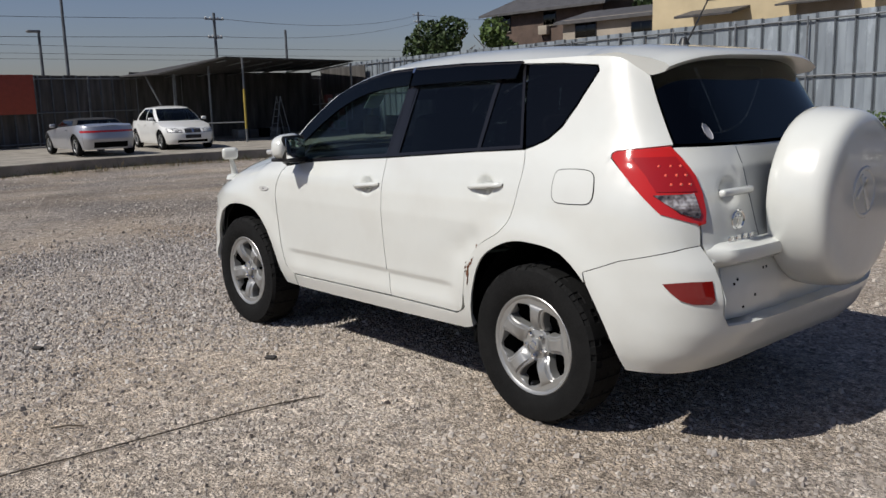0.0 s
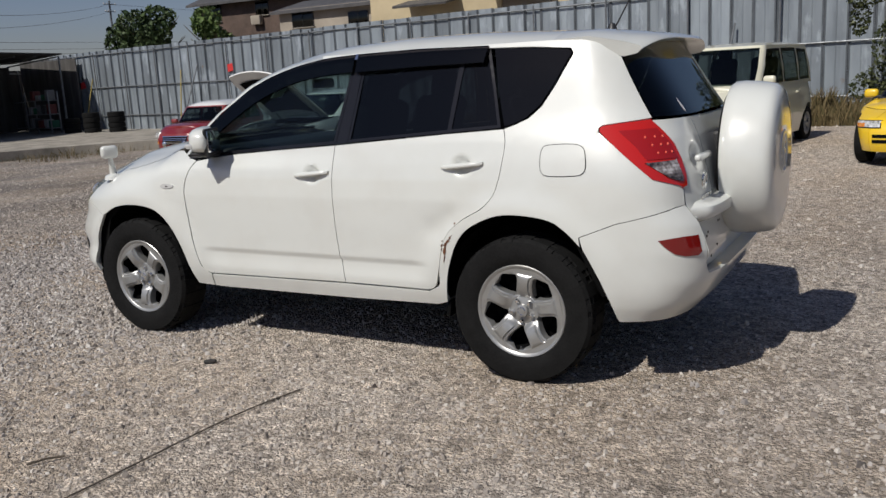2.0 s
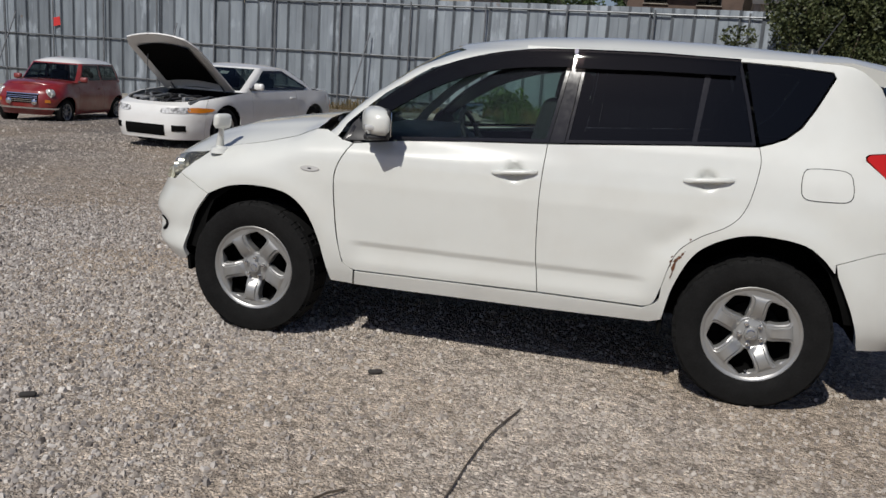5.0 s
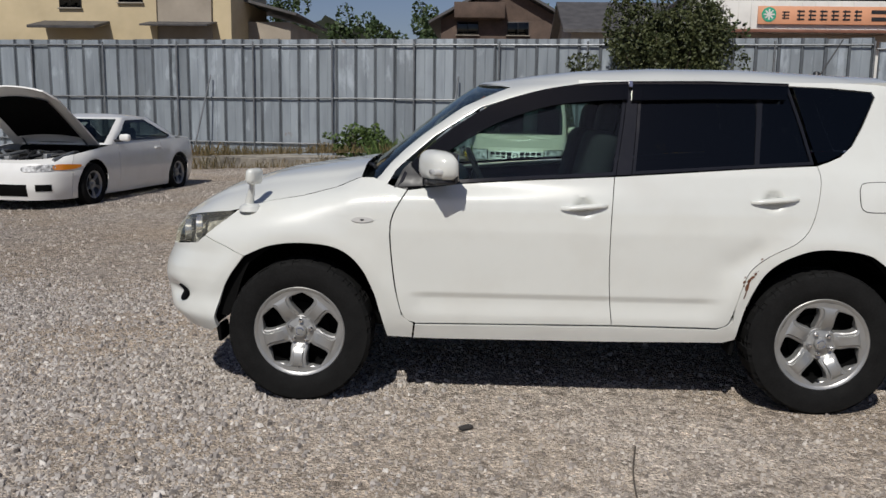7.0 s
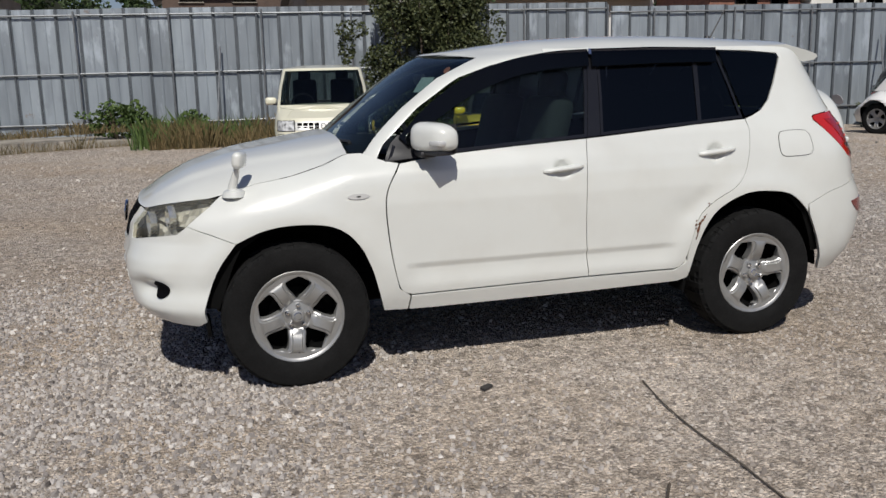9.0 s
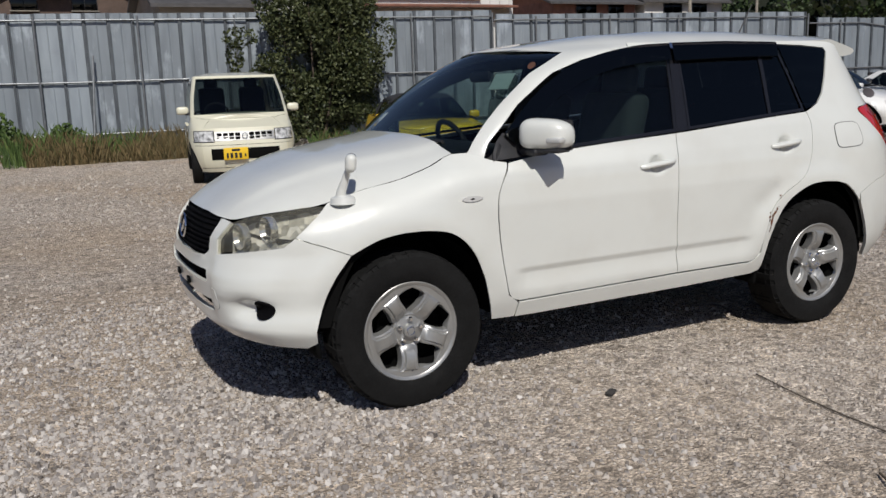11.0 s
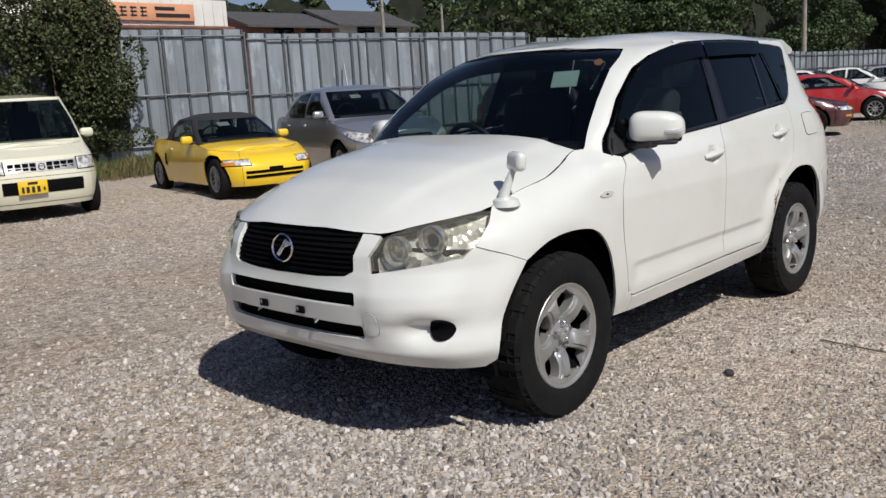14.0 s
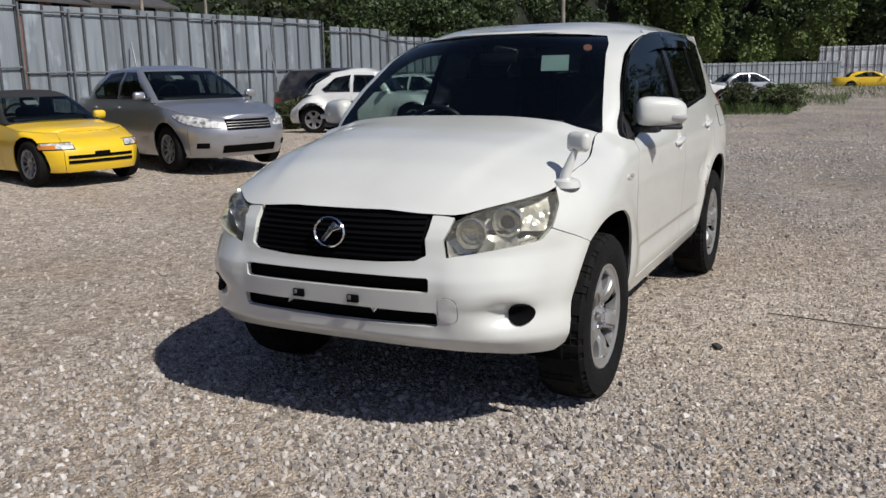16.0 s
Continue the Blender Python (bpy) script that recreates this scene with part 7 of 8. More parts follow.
def tree(label, at, height, spread, count, size, seed, mat="leaf", stem=0.18, name="tree", low=0.35, group=""):
    rng = np.random.default_rng(seed)
    t = thing(name, label, "tree", group, Matrix.Translation(at))
    b = tube_bm([(0, 0, -0.1), (0.05 * height * rng.uniform(-1, 1), 0, height * 0.35), (0.06 * height * rng.uniform(-1, 1), 0.04 * height * rng.uniform(-1, 1), height * 0.75)], stem, 10, None, stem * 0.35)
    for i in range(6):
        a, z = rng.uniform(0, 6.28), height * rng.uniform(0.3, 0.6)
        b = tube_bm([(0, 0, z), (spread * 0.35 * math.cos(a), spread * 0.35 * math.sin(a), z + height * 0.12), (spread * 0.7 * math.cos(a), spread * 0.7 * math.sin(a), z + height * 0.26)], stem * 0.35, 6, b, stem * 0.1)
    part("trunk", b, "bark", t)
    cs = []
    for i in range(16):
        a, rr, z = rng.uniform(0, 6.28), spread * rng.uniform(0, 0.75), height * rng.uniform(low, 0.9)
        k = 1 - 0.5 * abs(z / height - 0.6)
        cs.append(((rr * math.cos(a) * k, rr * math.sin(a) * k, z), (spread * rng.uniform(0.22, 0.42), spread * rng.uniform(0.22, 0.42), height * rng.uniform(0.08, 0.15))))
    v, f = leaves(rng, cs, count, size)
    leaf_part("crown", v, f, mat, t)
    return t


def bush(label, at, radii, count, size, seed, mat="leaf", name="shrub", group=""):
    rng = np.random.default_rng(seed)
    t = thing(name, label, "shrub", group, Matrix.Translation(at))
    cs = [((radii[0] * rng.uniform(-0.6, 0.6), radii[1] * rng.uniform(-0.5, 0.5), radii[2] * rng.uniform(0.25, 1.6)), tuple(r * rng.uniform(0.28, 0.5) for r in radii)) for _ in range(18)]
    for _ in range(22):
        a, z = rng.uniform(0, 6.28), rng.uniform(0.1, 2.0)
        k = rng.uniform(0.75, 1.12) * (1.0 if z < 1.5 else 0.6)
        cs.append(((radii[0] * k * math.cos(a), radii[1] * k * math.sin(a), radii[2] * z), tuple(r * rng.uniform(0.10, 0.22) for r in radii)))
    for i in range(5):
        a = rng.uniform(0, 6.28)
        b = tube_bm([(0.1 * math.cos(a), 0.1 * math.sin(a), -0.1), (radii[0] * 0.3 * math.cos(a), radii[1] * 0.3 * math.sin(a), radii[2] * 0.8), (radii[0] * 0.5 * math.cos(a), radii[1] * 0.5 * math.sin(a), radii[2] * 1.5)], 0.035, 6, None, 0.01)
        part("stem", b, "bark", t)
    v, f = leaves(rng, cs, count, size)
    leaf_part("foliage", v, f, mat, t)
    return t


bush("tall dark green ivy-like shrub grown over the fence", (-3.55, -14.95, 0.1), (1.85, 0.8, 2.1), 36000, 0.042, 11, "leaf_olive")
bush("low green bush at the foot of the fence", (3.3, -15.75, 0.25), (0.75, 0.35, 0.42), 1800, 0.05, 12, name="bush", group="bushes by the fence")
bush("low green bush at the foot of the fence", (1.75, -15.6, 0.25), (0.42, 0.3, 0.32), 900, 0.05, 13, name="bush", group="bushes by the fence")
bush("leafy green shrub beside the fence", (-14.4, -12.3, 0.0), (0.8, 0.6, 0.42), 4500, 0.035, 14, "leaf_olive", name="bush")
bush("green shrub climbing the fence", (-27.0, -11.6, 0.0), (2.6, 0.8, 1.0), 4000, 0.08, 15, name="bush")
bush("tall green weeds at the edge of the lot", (-24.3, -2.3, 0.0), (0.8, 0.7, 0.5), 6000, 0.035, 16, "leaf_olive", name="bush", group="weeds in the lot")
bush("tall green weeds at the edge of the lot", (-24.9, -1.1, 0.0), (0.8, 0.7, 0.42), 6000, 0.035, 17, "leaf_olive", name="bush", group="weeds in the lot")
bush("tall green weeds at the edge of the lot", (-22.4, -3.6, 0.0), (0.8, 0.5, 0.22), 2500, 0.03, 18, name="bush", group="weeds in the lot")
bush("tall green weeds at the edge of the lot", (-19.0, -3.0, 0.0), (0.55, 0.4, 0.16), 1500, 0.03, 19, name="bush", group="weeds in the lot")
bush("tall green weeds at the edge of the lot", (-36.0, -2.2, 0.0), (1.6, 1.0, 0.34), 2200, 0.06, 20, name="bush", group="weeds in the lot")


def grass_patch(label, name, areas, seed, mat="grass", tall=0.5):
    """Blades as thin bent triangles. areas: (x0, x1, y0, y1, count, height)."""
    rng = np.random.default_rng(seed)
    v, f = [], []
    for x0, x1, y0, y1, n, hh in areas:
        for _ in range(n):
            x, y = rng.uniform(x0, x1), rng.uniform(y0, y1)
            h = hh * rng.uniform(0.15, 1.15) * (0.45 + 1.1 * abs(noise.noise(Vector((x * 1.3, y * 1.3, 7)))) ** 0.6)
            a, lean = rng.uniform(0, 6.28), rng.uniform(0.05, 0.5) * h
            w = 0.006 + 0.007 * hh
            z = ground_z(x, y) + (max(0.0, slab_z(x)) if y < -15.2 and x > -5 else 0)
            dx, dy = math.cos(a), math.sin(a)
            i = len(v)
            v += [(x - dy * w, y + dx * w, z), (x + dy * w, y - dx * w, z), (x + dx * lean * 0.4, y + dy * lean * 0.4, z + h * 0.6), (x + dx * lean, y + dy * lean, z + h)]
            f += [(i, i + 1, i + 2), (i + 1, i + 3, i + 2)]
    o = leaf_part(name, v, f, mat, None)
    tagged(o, label, "grass", kind="stuff")


grass_patch("tall dry straw-coloured grass along the fence", "dry_grass", ((0.6, 2.6, -14.9, -13.2, 5200, 0.5), (-2.0, 0.6, -15.0, -13.0, 6200, 0.5), (2.6, 9.5, -15.9, -15.0, 4200, 0.26), (18.0, 21.0, -14.5, -11.0, 900, 0.25), (9.5, 18.0, -15.7, -15.0, 1800, 0.2), (20.0, 21.6, -11.0, -1.0, 1200, 0.18), (-6.0, -3.0, -13.5, -12.2, 1200, 0.4), (-13.0, -8.0, -13.9, -12.4, 2600, 0.6)), 31)
grass_patch("green weeds between gravel and fence", "green_grass", ((-7.5, -3.0, -14.2, -12.6, 4200, 0.36), (-12.0, -7.5, -13.6, -12.6, 2400, 0.7), (0.4, 3.0, -15.2, -13.4, 1400, 0.6), (-29.0, -22.5, -5.0, -0.6, 5000, 0.32), (-40.0, -29.0, -3.5, 0.6, 2200, 0.26), (-70.0, -36.0, -8.0, 2.0, 5000, 0.32), (-24.0, -18.0, -4.0, -2.0, 700, 0.25), (20.2, 22.5, -11.5, -1.0, 700, 0.15)), 32, "leaf")

# ---- woods, houses, poles beyond the fence ----
def wood(label, spots, seed, leaf_count, size, mat="leaf_dark"):
    rng = np.random.default_rng(seed)
    cs = []
    for x, y, hgt, w in spots:
        for i in range(9):
            z = hgt * rng.uniform(0.15, 0.97)
            k = w * (1.05 - 0.65 * z / hgt)
            a = rng.uniform(0, 6.28)
            cs.append(((x + k * 0.6 * math.cos(a), y + k * 0.6 * math.sin(a), z), (k * rng.uniform(0.4, 0.8), k * rng.uniform(0.4, 0.8), hgt * rng.uniform(0.06, 0.12))))
    v, f = leaves(rng, cs, leaf_count, size, 0.7)
    o = leaf_part("wood", v, f, mat, None)
    tagged(o, label, "woodland", kind="stuff")


rng = random.Random(5)
spots = [(-42 - i * 3.6 + rng.uniform(-2, 2), -36 + i * 1.15 + rng.uniform(-5, 5), rng.uniform(13, 19), rng.uniform(3.2, 5.0)) for i in range(16)]
spots += [(-96 + rng.uniform(-5, 5), -26 + i * 4.2, rng.uniform(16, 24), rng.uniform(3.5, 5.5)) for i in range(17)]
spots += [(-106 + rng.uniform(-5, 5), -24 + i * 4.4, rng.uniform(20, 28), rng.uniform(4, 6)) for i in range(17)]
wood("dense dark wood of tall trees behind the lot", spots, 41, 105000, 0.235)
spots = [(-34 - i * 3.0 + rng.uniform(-2, 2), -22 + i * 0.5 + rng.uniform(-2, 2), rng.uniform(5, 8), rng.uniform(2.2, 3.2)) for i in range(9)]
wood("lighter green trees behind the sheet fence", spots, 42, 48000, 0.10, "leaf_dark")
spots = [(-30 + i * 3.1 + rng.uniform(-1.5, 1.5), -125 + rng.uniform(-5, 3), rng.uniform(15.0, 17.5) + (1.5 if 17 < i < 20 else 0), rng.uniform(4.5, 6.5)) for i in range(33)]
wood("distant round-topped trees behind houses", spots, 43, 56000, 0.30)
spots = [(-40 - i * 2.7 + rng.uniform(-2, 2), -84 + i * 2.5 + rng.uniform(-2, 2), rng.uniform(12.0, 16.5), rng.uniform(3.6, 4.8)) for i in range(16)]
wood("dark wood behind the far houses", spots, 44, 36000, 0.24)
spots = [(-86 + rng.uniform(-2, 2), -21 + i * 2.0, rng.uniform(13, 19), rng.uniform(1.5, 2.3)) for i in range(11)]
wood("pale green bamboo grove before the dark wood", spots, 45, 26000, 0.16, "leaf_bamboo")


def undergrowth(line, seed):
    """A thick, ragged dark bank along (x, y, height), added as the wood's inner shade."""
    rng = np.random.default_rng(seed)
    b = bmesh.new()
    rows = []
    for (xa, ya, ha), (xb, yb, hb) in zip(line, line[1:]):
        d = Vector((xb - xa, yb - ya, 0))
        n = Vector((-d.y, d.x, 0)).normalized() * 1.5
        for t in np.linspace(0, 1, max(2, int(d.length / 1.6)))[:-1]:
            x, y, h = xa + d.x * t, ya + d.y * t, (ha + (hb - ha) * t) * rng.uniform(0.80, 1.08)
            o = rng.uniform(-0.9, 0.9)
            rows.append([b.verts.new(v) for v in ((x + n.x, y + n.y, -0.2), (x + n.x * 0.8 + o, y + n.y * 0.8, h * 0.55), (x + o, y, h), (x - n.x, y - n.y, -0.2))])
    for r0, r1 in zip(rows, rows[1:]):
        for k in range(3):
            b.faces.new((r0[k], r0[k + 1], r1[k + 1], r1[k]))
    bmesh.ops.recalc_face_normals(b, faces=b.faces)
    tagged(part("undergrowth", b, SHADE, None, "", 20), "added dark bank standing in for shade inside the wood", "undergrowth", kind="structure")


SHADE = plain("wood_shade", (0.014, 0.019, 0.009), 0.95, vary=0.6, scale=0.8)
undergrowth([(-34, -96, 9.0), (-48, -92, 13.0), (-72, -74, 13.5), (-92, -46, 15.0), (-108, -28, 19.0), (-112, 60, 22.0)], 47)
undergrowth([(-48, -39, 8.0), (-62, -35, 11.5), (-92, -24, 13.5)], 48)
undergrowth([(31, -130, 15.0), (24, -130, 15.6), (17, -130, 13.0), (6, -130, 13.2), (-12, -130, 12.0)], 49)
tree("round green tree beside brown house", (43.5, -39.0, 0.0), 7.6, 3.6, 5200, 0.17, 51, "leaf_dark", group="garden trees")
tree("small green garden tree behind the fence", (38.5, -39.0, 0.0), 6.6, 2.4, 2600, 0.15, 52, "leaf", group="garden trees")
tree("green garden tree behind the fence", (47.5, -39.5, 0.0), 6.6, 2.8, 2600, 0.17, 53, "leaf_dark", group="garden trees")
tree("tall dark tree between the houses", (30.5, -47.0, 0.0), 10.0, 3.4, 3600, 0.2, 54, "leaf_dark", group="garden trees")
tree("shrubby tree by the white building", (-6.1, -19.0, 0.0), 4.5, 1.0, 1500, 0.07, 55, "leaf_dark", group="garden trees")

WALL = {"beige": plain("beige_render", (0.48, 0.395, 0.25), 0.9, vary=0.12, scale=0.8, bump=0.2), "brown": plain("brown_boards", (0.085, 0.056, 0.042), 0.8, vary=0.3, scale=1.5), "grey": plain("grey_render", (0.30, 0.26, 0.21), 0.9, vary=0.2, scale=0.8),
        "white": plain("white_cladding", (0.62, 0.61, 0.58), 0.7, vary=0.15, scale=0.7), "tile": plain("dark_roof_tiles", (0.075, 0.072, 0.072), 0.6, vary=0.35, scale=2.5, bump=0.3), "redtile": plain("brown_red_roof", (0.20, 0.09, 0.06), 0.7, vary=0.3, scale=2.0)}


def add_window(house, x, y, z, w, h, axis="x"):
    """A window with frame, sill and pane on a wall that faces +y (or +x)."""
    s = (w, 0.08, h) if axis == "x" else (0.08, w, h)
    off = Vector((0, 0.03, 0)) if axis == "x" else Vector((0.03, 0, 0))
    f = part("window", box_bm(s, Vector((x, y, z)), 0.01), "black_plastic", house, "dark aluminium window")
    g = (w * 0.46, 0.02, h * 0.88) if axis == "x" else (0.02, w * 0.46, h * 0.88)
    for sg in (-1, 1):
        d = Vector((sg * w * 0.24, 0, 0)) if axis == "x" else Vector((0, sg * w * 0.24, 0))
        part("pane", box_bm(g, Vector((x, y, z)) + d + off * 1.4, 0.002), "privacy", f)
    sill = (w * 1.1, 0.16, 0.05) if axis == "x" else (0.16, w * 1.1, 0.05)
    part("sill", box_bm(sill, Vector((x, y, z - h / 2)) + off, 0.01), "concrete", f)


def house(name, label, x0, x1, y0, y1, eave, ridge, wall, roof, windows=(), ridge_axis="x", over=0.5):
    """A house of walls and a gabled roof."""
    h = thing(name, label, "house")
    part("wall", box_bm((x1 - x0, y1 - y0, eave), ((x0 + x1) / 2, (y0 + y1) / 2, eave / 2), 0.02), WALL[wall], h)
    b = bmesh.new()
    if ridge_axis == "x":
        ym = (y0 + y1) / 2
        sec = [(y1 + over, eave - 0.12), (ym, ridge), (y0 - over, eave - 0.12), (y0 - over, eave - 0.28), (ym, ridge - 0.18), (y1 + over, eave - 0.28)]
        ends = [[b.verts.new((x, yy, zz)) for yy, zz in sec] for x in (x0 - over, x1 + over)]
        gab = [((x, y0, eave), (x, y1, eave), (x, ym, ridge - 0.2)) for x in (x0 + 0.01, x1 - 0.01)]
    else:
        xm = (x0 + x1) / 2
        sec = [(x1 + over, eave - 0.12), (xm, ridge), (x0 - over, eave - 0.12), (x0 - over, eave - 0.28), (xm, ridge - 0.18), (x1 + over, eave - 0.28)]
        ends = [[b.verts.new((xx, y, zz)) for xx, zz in sec] for y in (y0 - over, y1 + over)]
        gab = [((x0, y, eave), (x1, y, eave), (xm, y, ridge - 0.2)) for y in (y0 + 0.01, y1 - 0.01)]
    for k in range(6):
        b.faces.new((ends[0][k], ends[0][(k + 1) % 6], ends[1][(k + 1) % 6], ends[1][k]))
    for e in ends:
        b.faces.new(e)
    bmesh.ops.recalc_face_normals(b, faces=b.faces)
    part("roof", b, WALL[roof], h, angle=20)
    for g in gab:
        b = bmesh.new()
        b.faces.new([b.verts.new(p) for p in g])
        part("gable", b, WALL[wall], h)
    for w in windows:
        add_window(h, *w)
    return h


hs = house("house", "two-storey beige rendered house with dark windows", 15.05, 22.5, -44.0, -34.0, 8.4, 10.2, "beige", "tile", ((18.95, -33.98, 6.25, 1.0, 0.9), (16.2, -33.98, 6.6, 1.1, 1.1), (20.9, -33.98, 3.4, 1.6, 1.2)))
part("annexe", box_bm((2.5, 7, 8.2), (13.85, -37.6, 4.1), 0.02), WALL["grey"], hs)
part("annexe", box_bm((0.9, 6.5, 7.4), (12.2, -37.5, 3.7), 0.02), WALL["beige"], hs)
part("lean_to_roof", box_bm((3.0, 1.8, 0.12), (18.7, -33.3, 5.05), 0.01, 1, Matrix.Rotation(radians(-12), 4, "X")), WALL["tile"], hs)
part("lean_to_roof", box_bm((3.0, 1.6, 0.08), (13.9, -33.6, 5.15), 0.01, 1, Matrix.Rotation(radians(-10), 4, "X")), WALL["tile"], hs)
hs = thing("house", "grey rendered house with dark metal roof", "house")
part("wall", box_bm((2.1, 7, 5.6), (10.75, -40.6, 2.8), 0.02), WALL["grey"], hs)
part("roof", box_bm((3.4, 8, 0.14), (10.9, -40.4, 6.30), 0.02, 1, Matrix.Rotation(radians(-14), 4, "Y")), WALL["tile"], hs)
hs = house("house", "brown timber house with grey tiled roof", 34.2, 45.0, -55.0, -45.0, 7.7, 9.6, "brown", "tile", ((39.0, -44.98, 6.9, 1.2, 1.0), (43.4, -44.98, 6.9, 1.0, 1.3)), "x", 0.7)
part("air_conditioner", box_bm((0.85, 0.4, 0.65), (39.4, -44.78, 6.1), 0.05), WALL["grey"], hs)
hs = house("house", "low grey house with shallow dark roof", 23.6, 31.8, -44.0, -38.0, 5.9, 6.6, "grey", "tile", ((30.0, -37.98, 5.2, 1.6, 0.9), (26.0, -37.98, 5.0, 1.4, 0.8)), "x", 0.4)
hs = house("house", "dark brown gabled house with balcony", -4.3, 3.0, -58.0, -48.0, 6.9, 9.2, "brown", "tile", ((1.4, -47.98, 6.4, 1.3, 0.8), (-1.6, -47.98, 6.4, 1.3, 0.8)), "y", 0.7)
part("balcony", box_bm((3.0, 0.9, 0.9), (0.7, -47.6, 7.4), 0.02), WALL["brown"], hs)
hs = house("house", "house with dark sloping tiled roof", -8.5, -3.6, -44.0, -36.0, 5.4, 7.0, "grey", "tile", (), "x", 0.4)
hs = house("house", "distant house with reddish walls and dark roof", -45.0, -36.8, -63.0, -55.0, 7.6, 9.0, "redtile", "tile", ((-40.0, -54.95, 6.9, 2.0, 0.9), (-43.0, -54.95, 6.9, 1.6, 0.9)), "x", 0.6)
hs = house("house", "distant pale house with dark roof", -54.6, -46.0, -63.0, -55.0, 7.8, 9.4, "white", "tile", ((-49.0, -54.95, 7.0, 2.0, 1.0), (-52.0, -54.95, 7.0, 1.6, 1.0)), "x", 0.6)

# white workshop with its sign board
ws = thing("workshop", "white corrugated workshop with rusty eaves behind the fence", "building")
part("wall", box_bm((10.2, 8.0, 5.9), (-12.9, -34.06, 2.95), 0.02), WALL["white"], ws)
part("roof", box_bm((10.6, 8.1, 0.16), (-12.9, -34.05, 6.05), 0.02, 1, Matrix.Rotation(radians(3), 4, "X")), WALL["tile"], ws)
part("canopy", box_bm((9.6, 0.7, 0.10), (-13.1, -29.72, 4.72), 0.02, 1, Matrix.Rotation(radians(-8), 4, "X")), WALL["redtile"], ws)
part("lower_band", box_bm((9.8, 0.05, 0.55), (-12.9, -30.03, 4.35), 0.01), WALL["grey"], ws)
for k in range(21):
    part("cladding_rib", box_bm((0.035, 0.03, 1.0), (-17.8 + k * 0.49, -30.04, 5.35), 0.008, 1), WALL["white"], ws)
sg = thing("sign_board", "long orange sign board with green disc and dark bars", "sign")
part("board", box_bm((6.1, 0.06, 0.68), (-13.25, -29.96, 5.33), 0.01), plain("orange_board", (0.62, 0.30, 0.17), 0.6, scale=1.0), sg)
part("green_disc", lathe_bm([(0.0, 0.012), (0.275, 0.012), (0.28, 0.0)], 24, "y", (-10.62, -29.925, 5.35)), plain("sign_green", (0.03, 0.33, 0.20), 0.6), sg)
for k in range(4):
    part("star_bar", box_bm((0.06, 0.012, 0.42), (-10.62, -29.905 + 0.001 * k, 5.35), 0.002, 1, Matrix.Rotation(radians(45 * k), 4, "Y")), WALL["white"], sg)
bars = [(-11.26, 0.30, 0.30)] + [(-11.83 - 0.435 * k, 0.31, 0.40) for k in range(6)]
for x, wd, ht in bars:
    for k in range(3):
        part("lettering_bar", box_bm((wd * 0.9, 0.012, ht * 0.16), (x, -29.92, 5.33 + (k - 1) * ht * 0.38), 0.003, 1), "black_plastic", sg)
    part("lettering_bar", box_bm((wd * 0.16, 0.012, ht), (x + wd * 0.18, -29.918, 5.33), 0.003, 1), "black_plastic", sg)
part("lettering_bar", box_bm((0.9, 0.012, 0.14), (-14.95, -29.92, 5.47), 0.003, 1), "black_plastic", sg)
part("lettering_bar", box_bm((1.55, 0.012, 0.15), (-15.30, -29.92, 5.20), 0.003, 1), "black_plastic", sg)

# poles and wires
def pole(name, label, x, y, h, r=0.15, cross=(), group="power poles", lamp=False):
    p = thing(name, label, "pole", group, Matrix.Translation((x, y, 0)))
    part("mast", tube_bm([(0, 0, -0.2), (0, 0, h)], r, 10, None, r * 0.65), "rib" if x > 0 else "concrete", p)
    for z, w in cross:
        part("cross_arm", box_bm((0.10, w, 0.10), (0, 0, z), 0.01), "steel_post", p)
        for k in (-0.45, -0.2, 0.2, 0.45):
            part("insulator", lathe_bm([(0, 0.16), (0.05, 0.13), (0.07, 0.04), (0.05, 0.0)], 8, "z", (0, w * k, z + 0.05)), WALL["white"], p)
    if lamp:
        part("lamp_head", box_bm((0.35, 0.9, 0.18), (0, 0.35, h), 0.06), "steel_post", p)
    return p


pole("power_pole", "concrete power pole with cross arms and transformer", 60, -29.3, 8.5, 0.16, ((8.0, 1.6), (6.6, 1.2)))
pole("power_pole", "distant power pole with cross arm", 100, -84, 14.5, 0.2, ((14.0, 2.2), (13.0, 1.8)))
pole("light_mast", "slim dark lighting mast", 60, -17.8, 16.0, 0.13, (), "masts")
pole("light_mast", "white mast with antenna head", 60, -35.7, 7.4, 0.14, (), "masts")
pole("lamp_post", "pale street lamp post with flat head", 60, -16.1, 6.7, 0.14, (), "masts", True)
pole("power_pole", "pale concrete pole behind the fence", -46.4, -50.0, 12.0, 0.17, ())
pole("power_pole", "slim concrete pole behind the fence", -53.6, -50.0, 11.0, 0.15, ())
pole("power_pole", "grey pole before the wood", -45.0, -15.3, 9.0, 0.16, ())
wires = thing("power_wire", "thin black overhead power wires", "wire")
for i, (a, c, sag) in enumerate((((60, 40, 8.2), (60, -29.3, 8.1), 0.7), ((60, -29.3, 8.1), (100, -84, 14.0), 1.0), ((60, 40, 6.8), (60, -29.3, 6.7), 0.6), ((60, -29.3, 6.7), (100, -84, 13.0), 0.9), ((90, 60, 9.0), (90, -110, 8.6), 1.0), ((90, 60, 8.2), (90, -110, 7.8), 1.0), ((90, 60, 7.2), (90, -110, 7.1), 0.7), ((100, -84, 14.0), (60, -160, 13), 1.5))):
    a, c = Vector(a), Vector(c)
    pts = [tuple(a.lerp(c, t) - Vector((0, 0, sag * 4 * t * (1 - t)))) for t in np.linspace(0, 1, 12)]
    part("wire", tube_bm(pts, 0.018, 5), "black_plastic", wires)
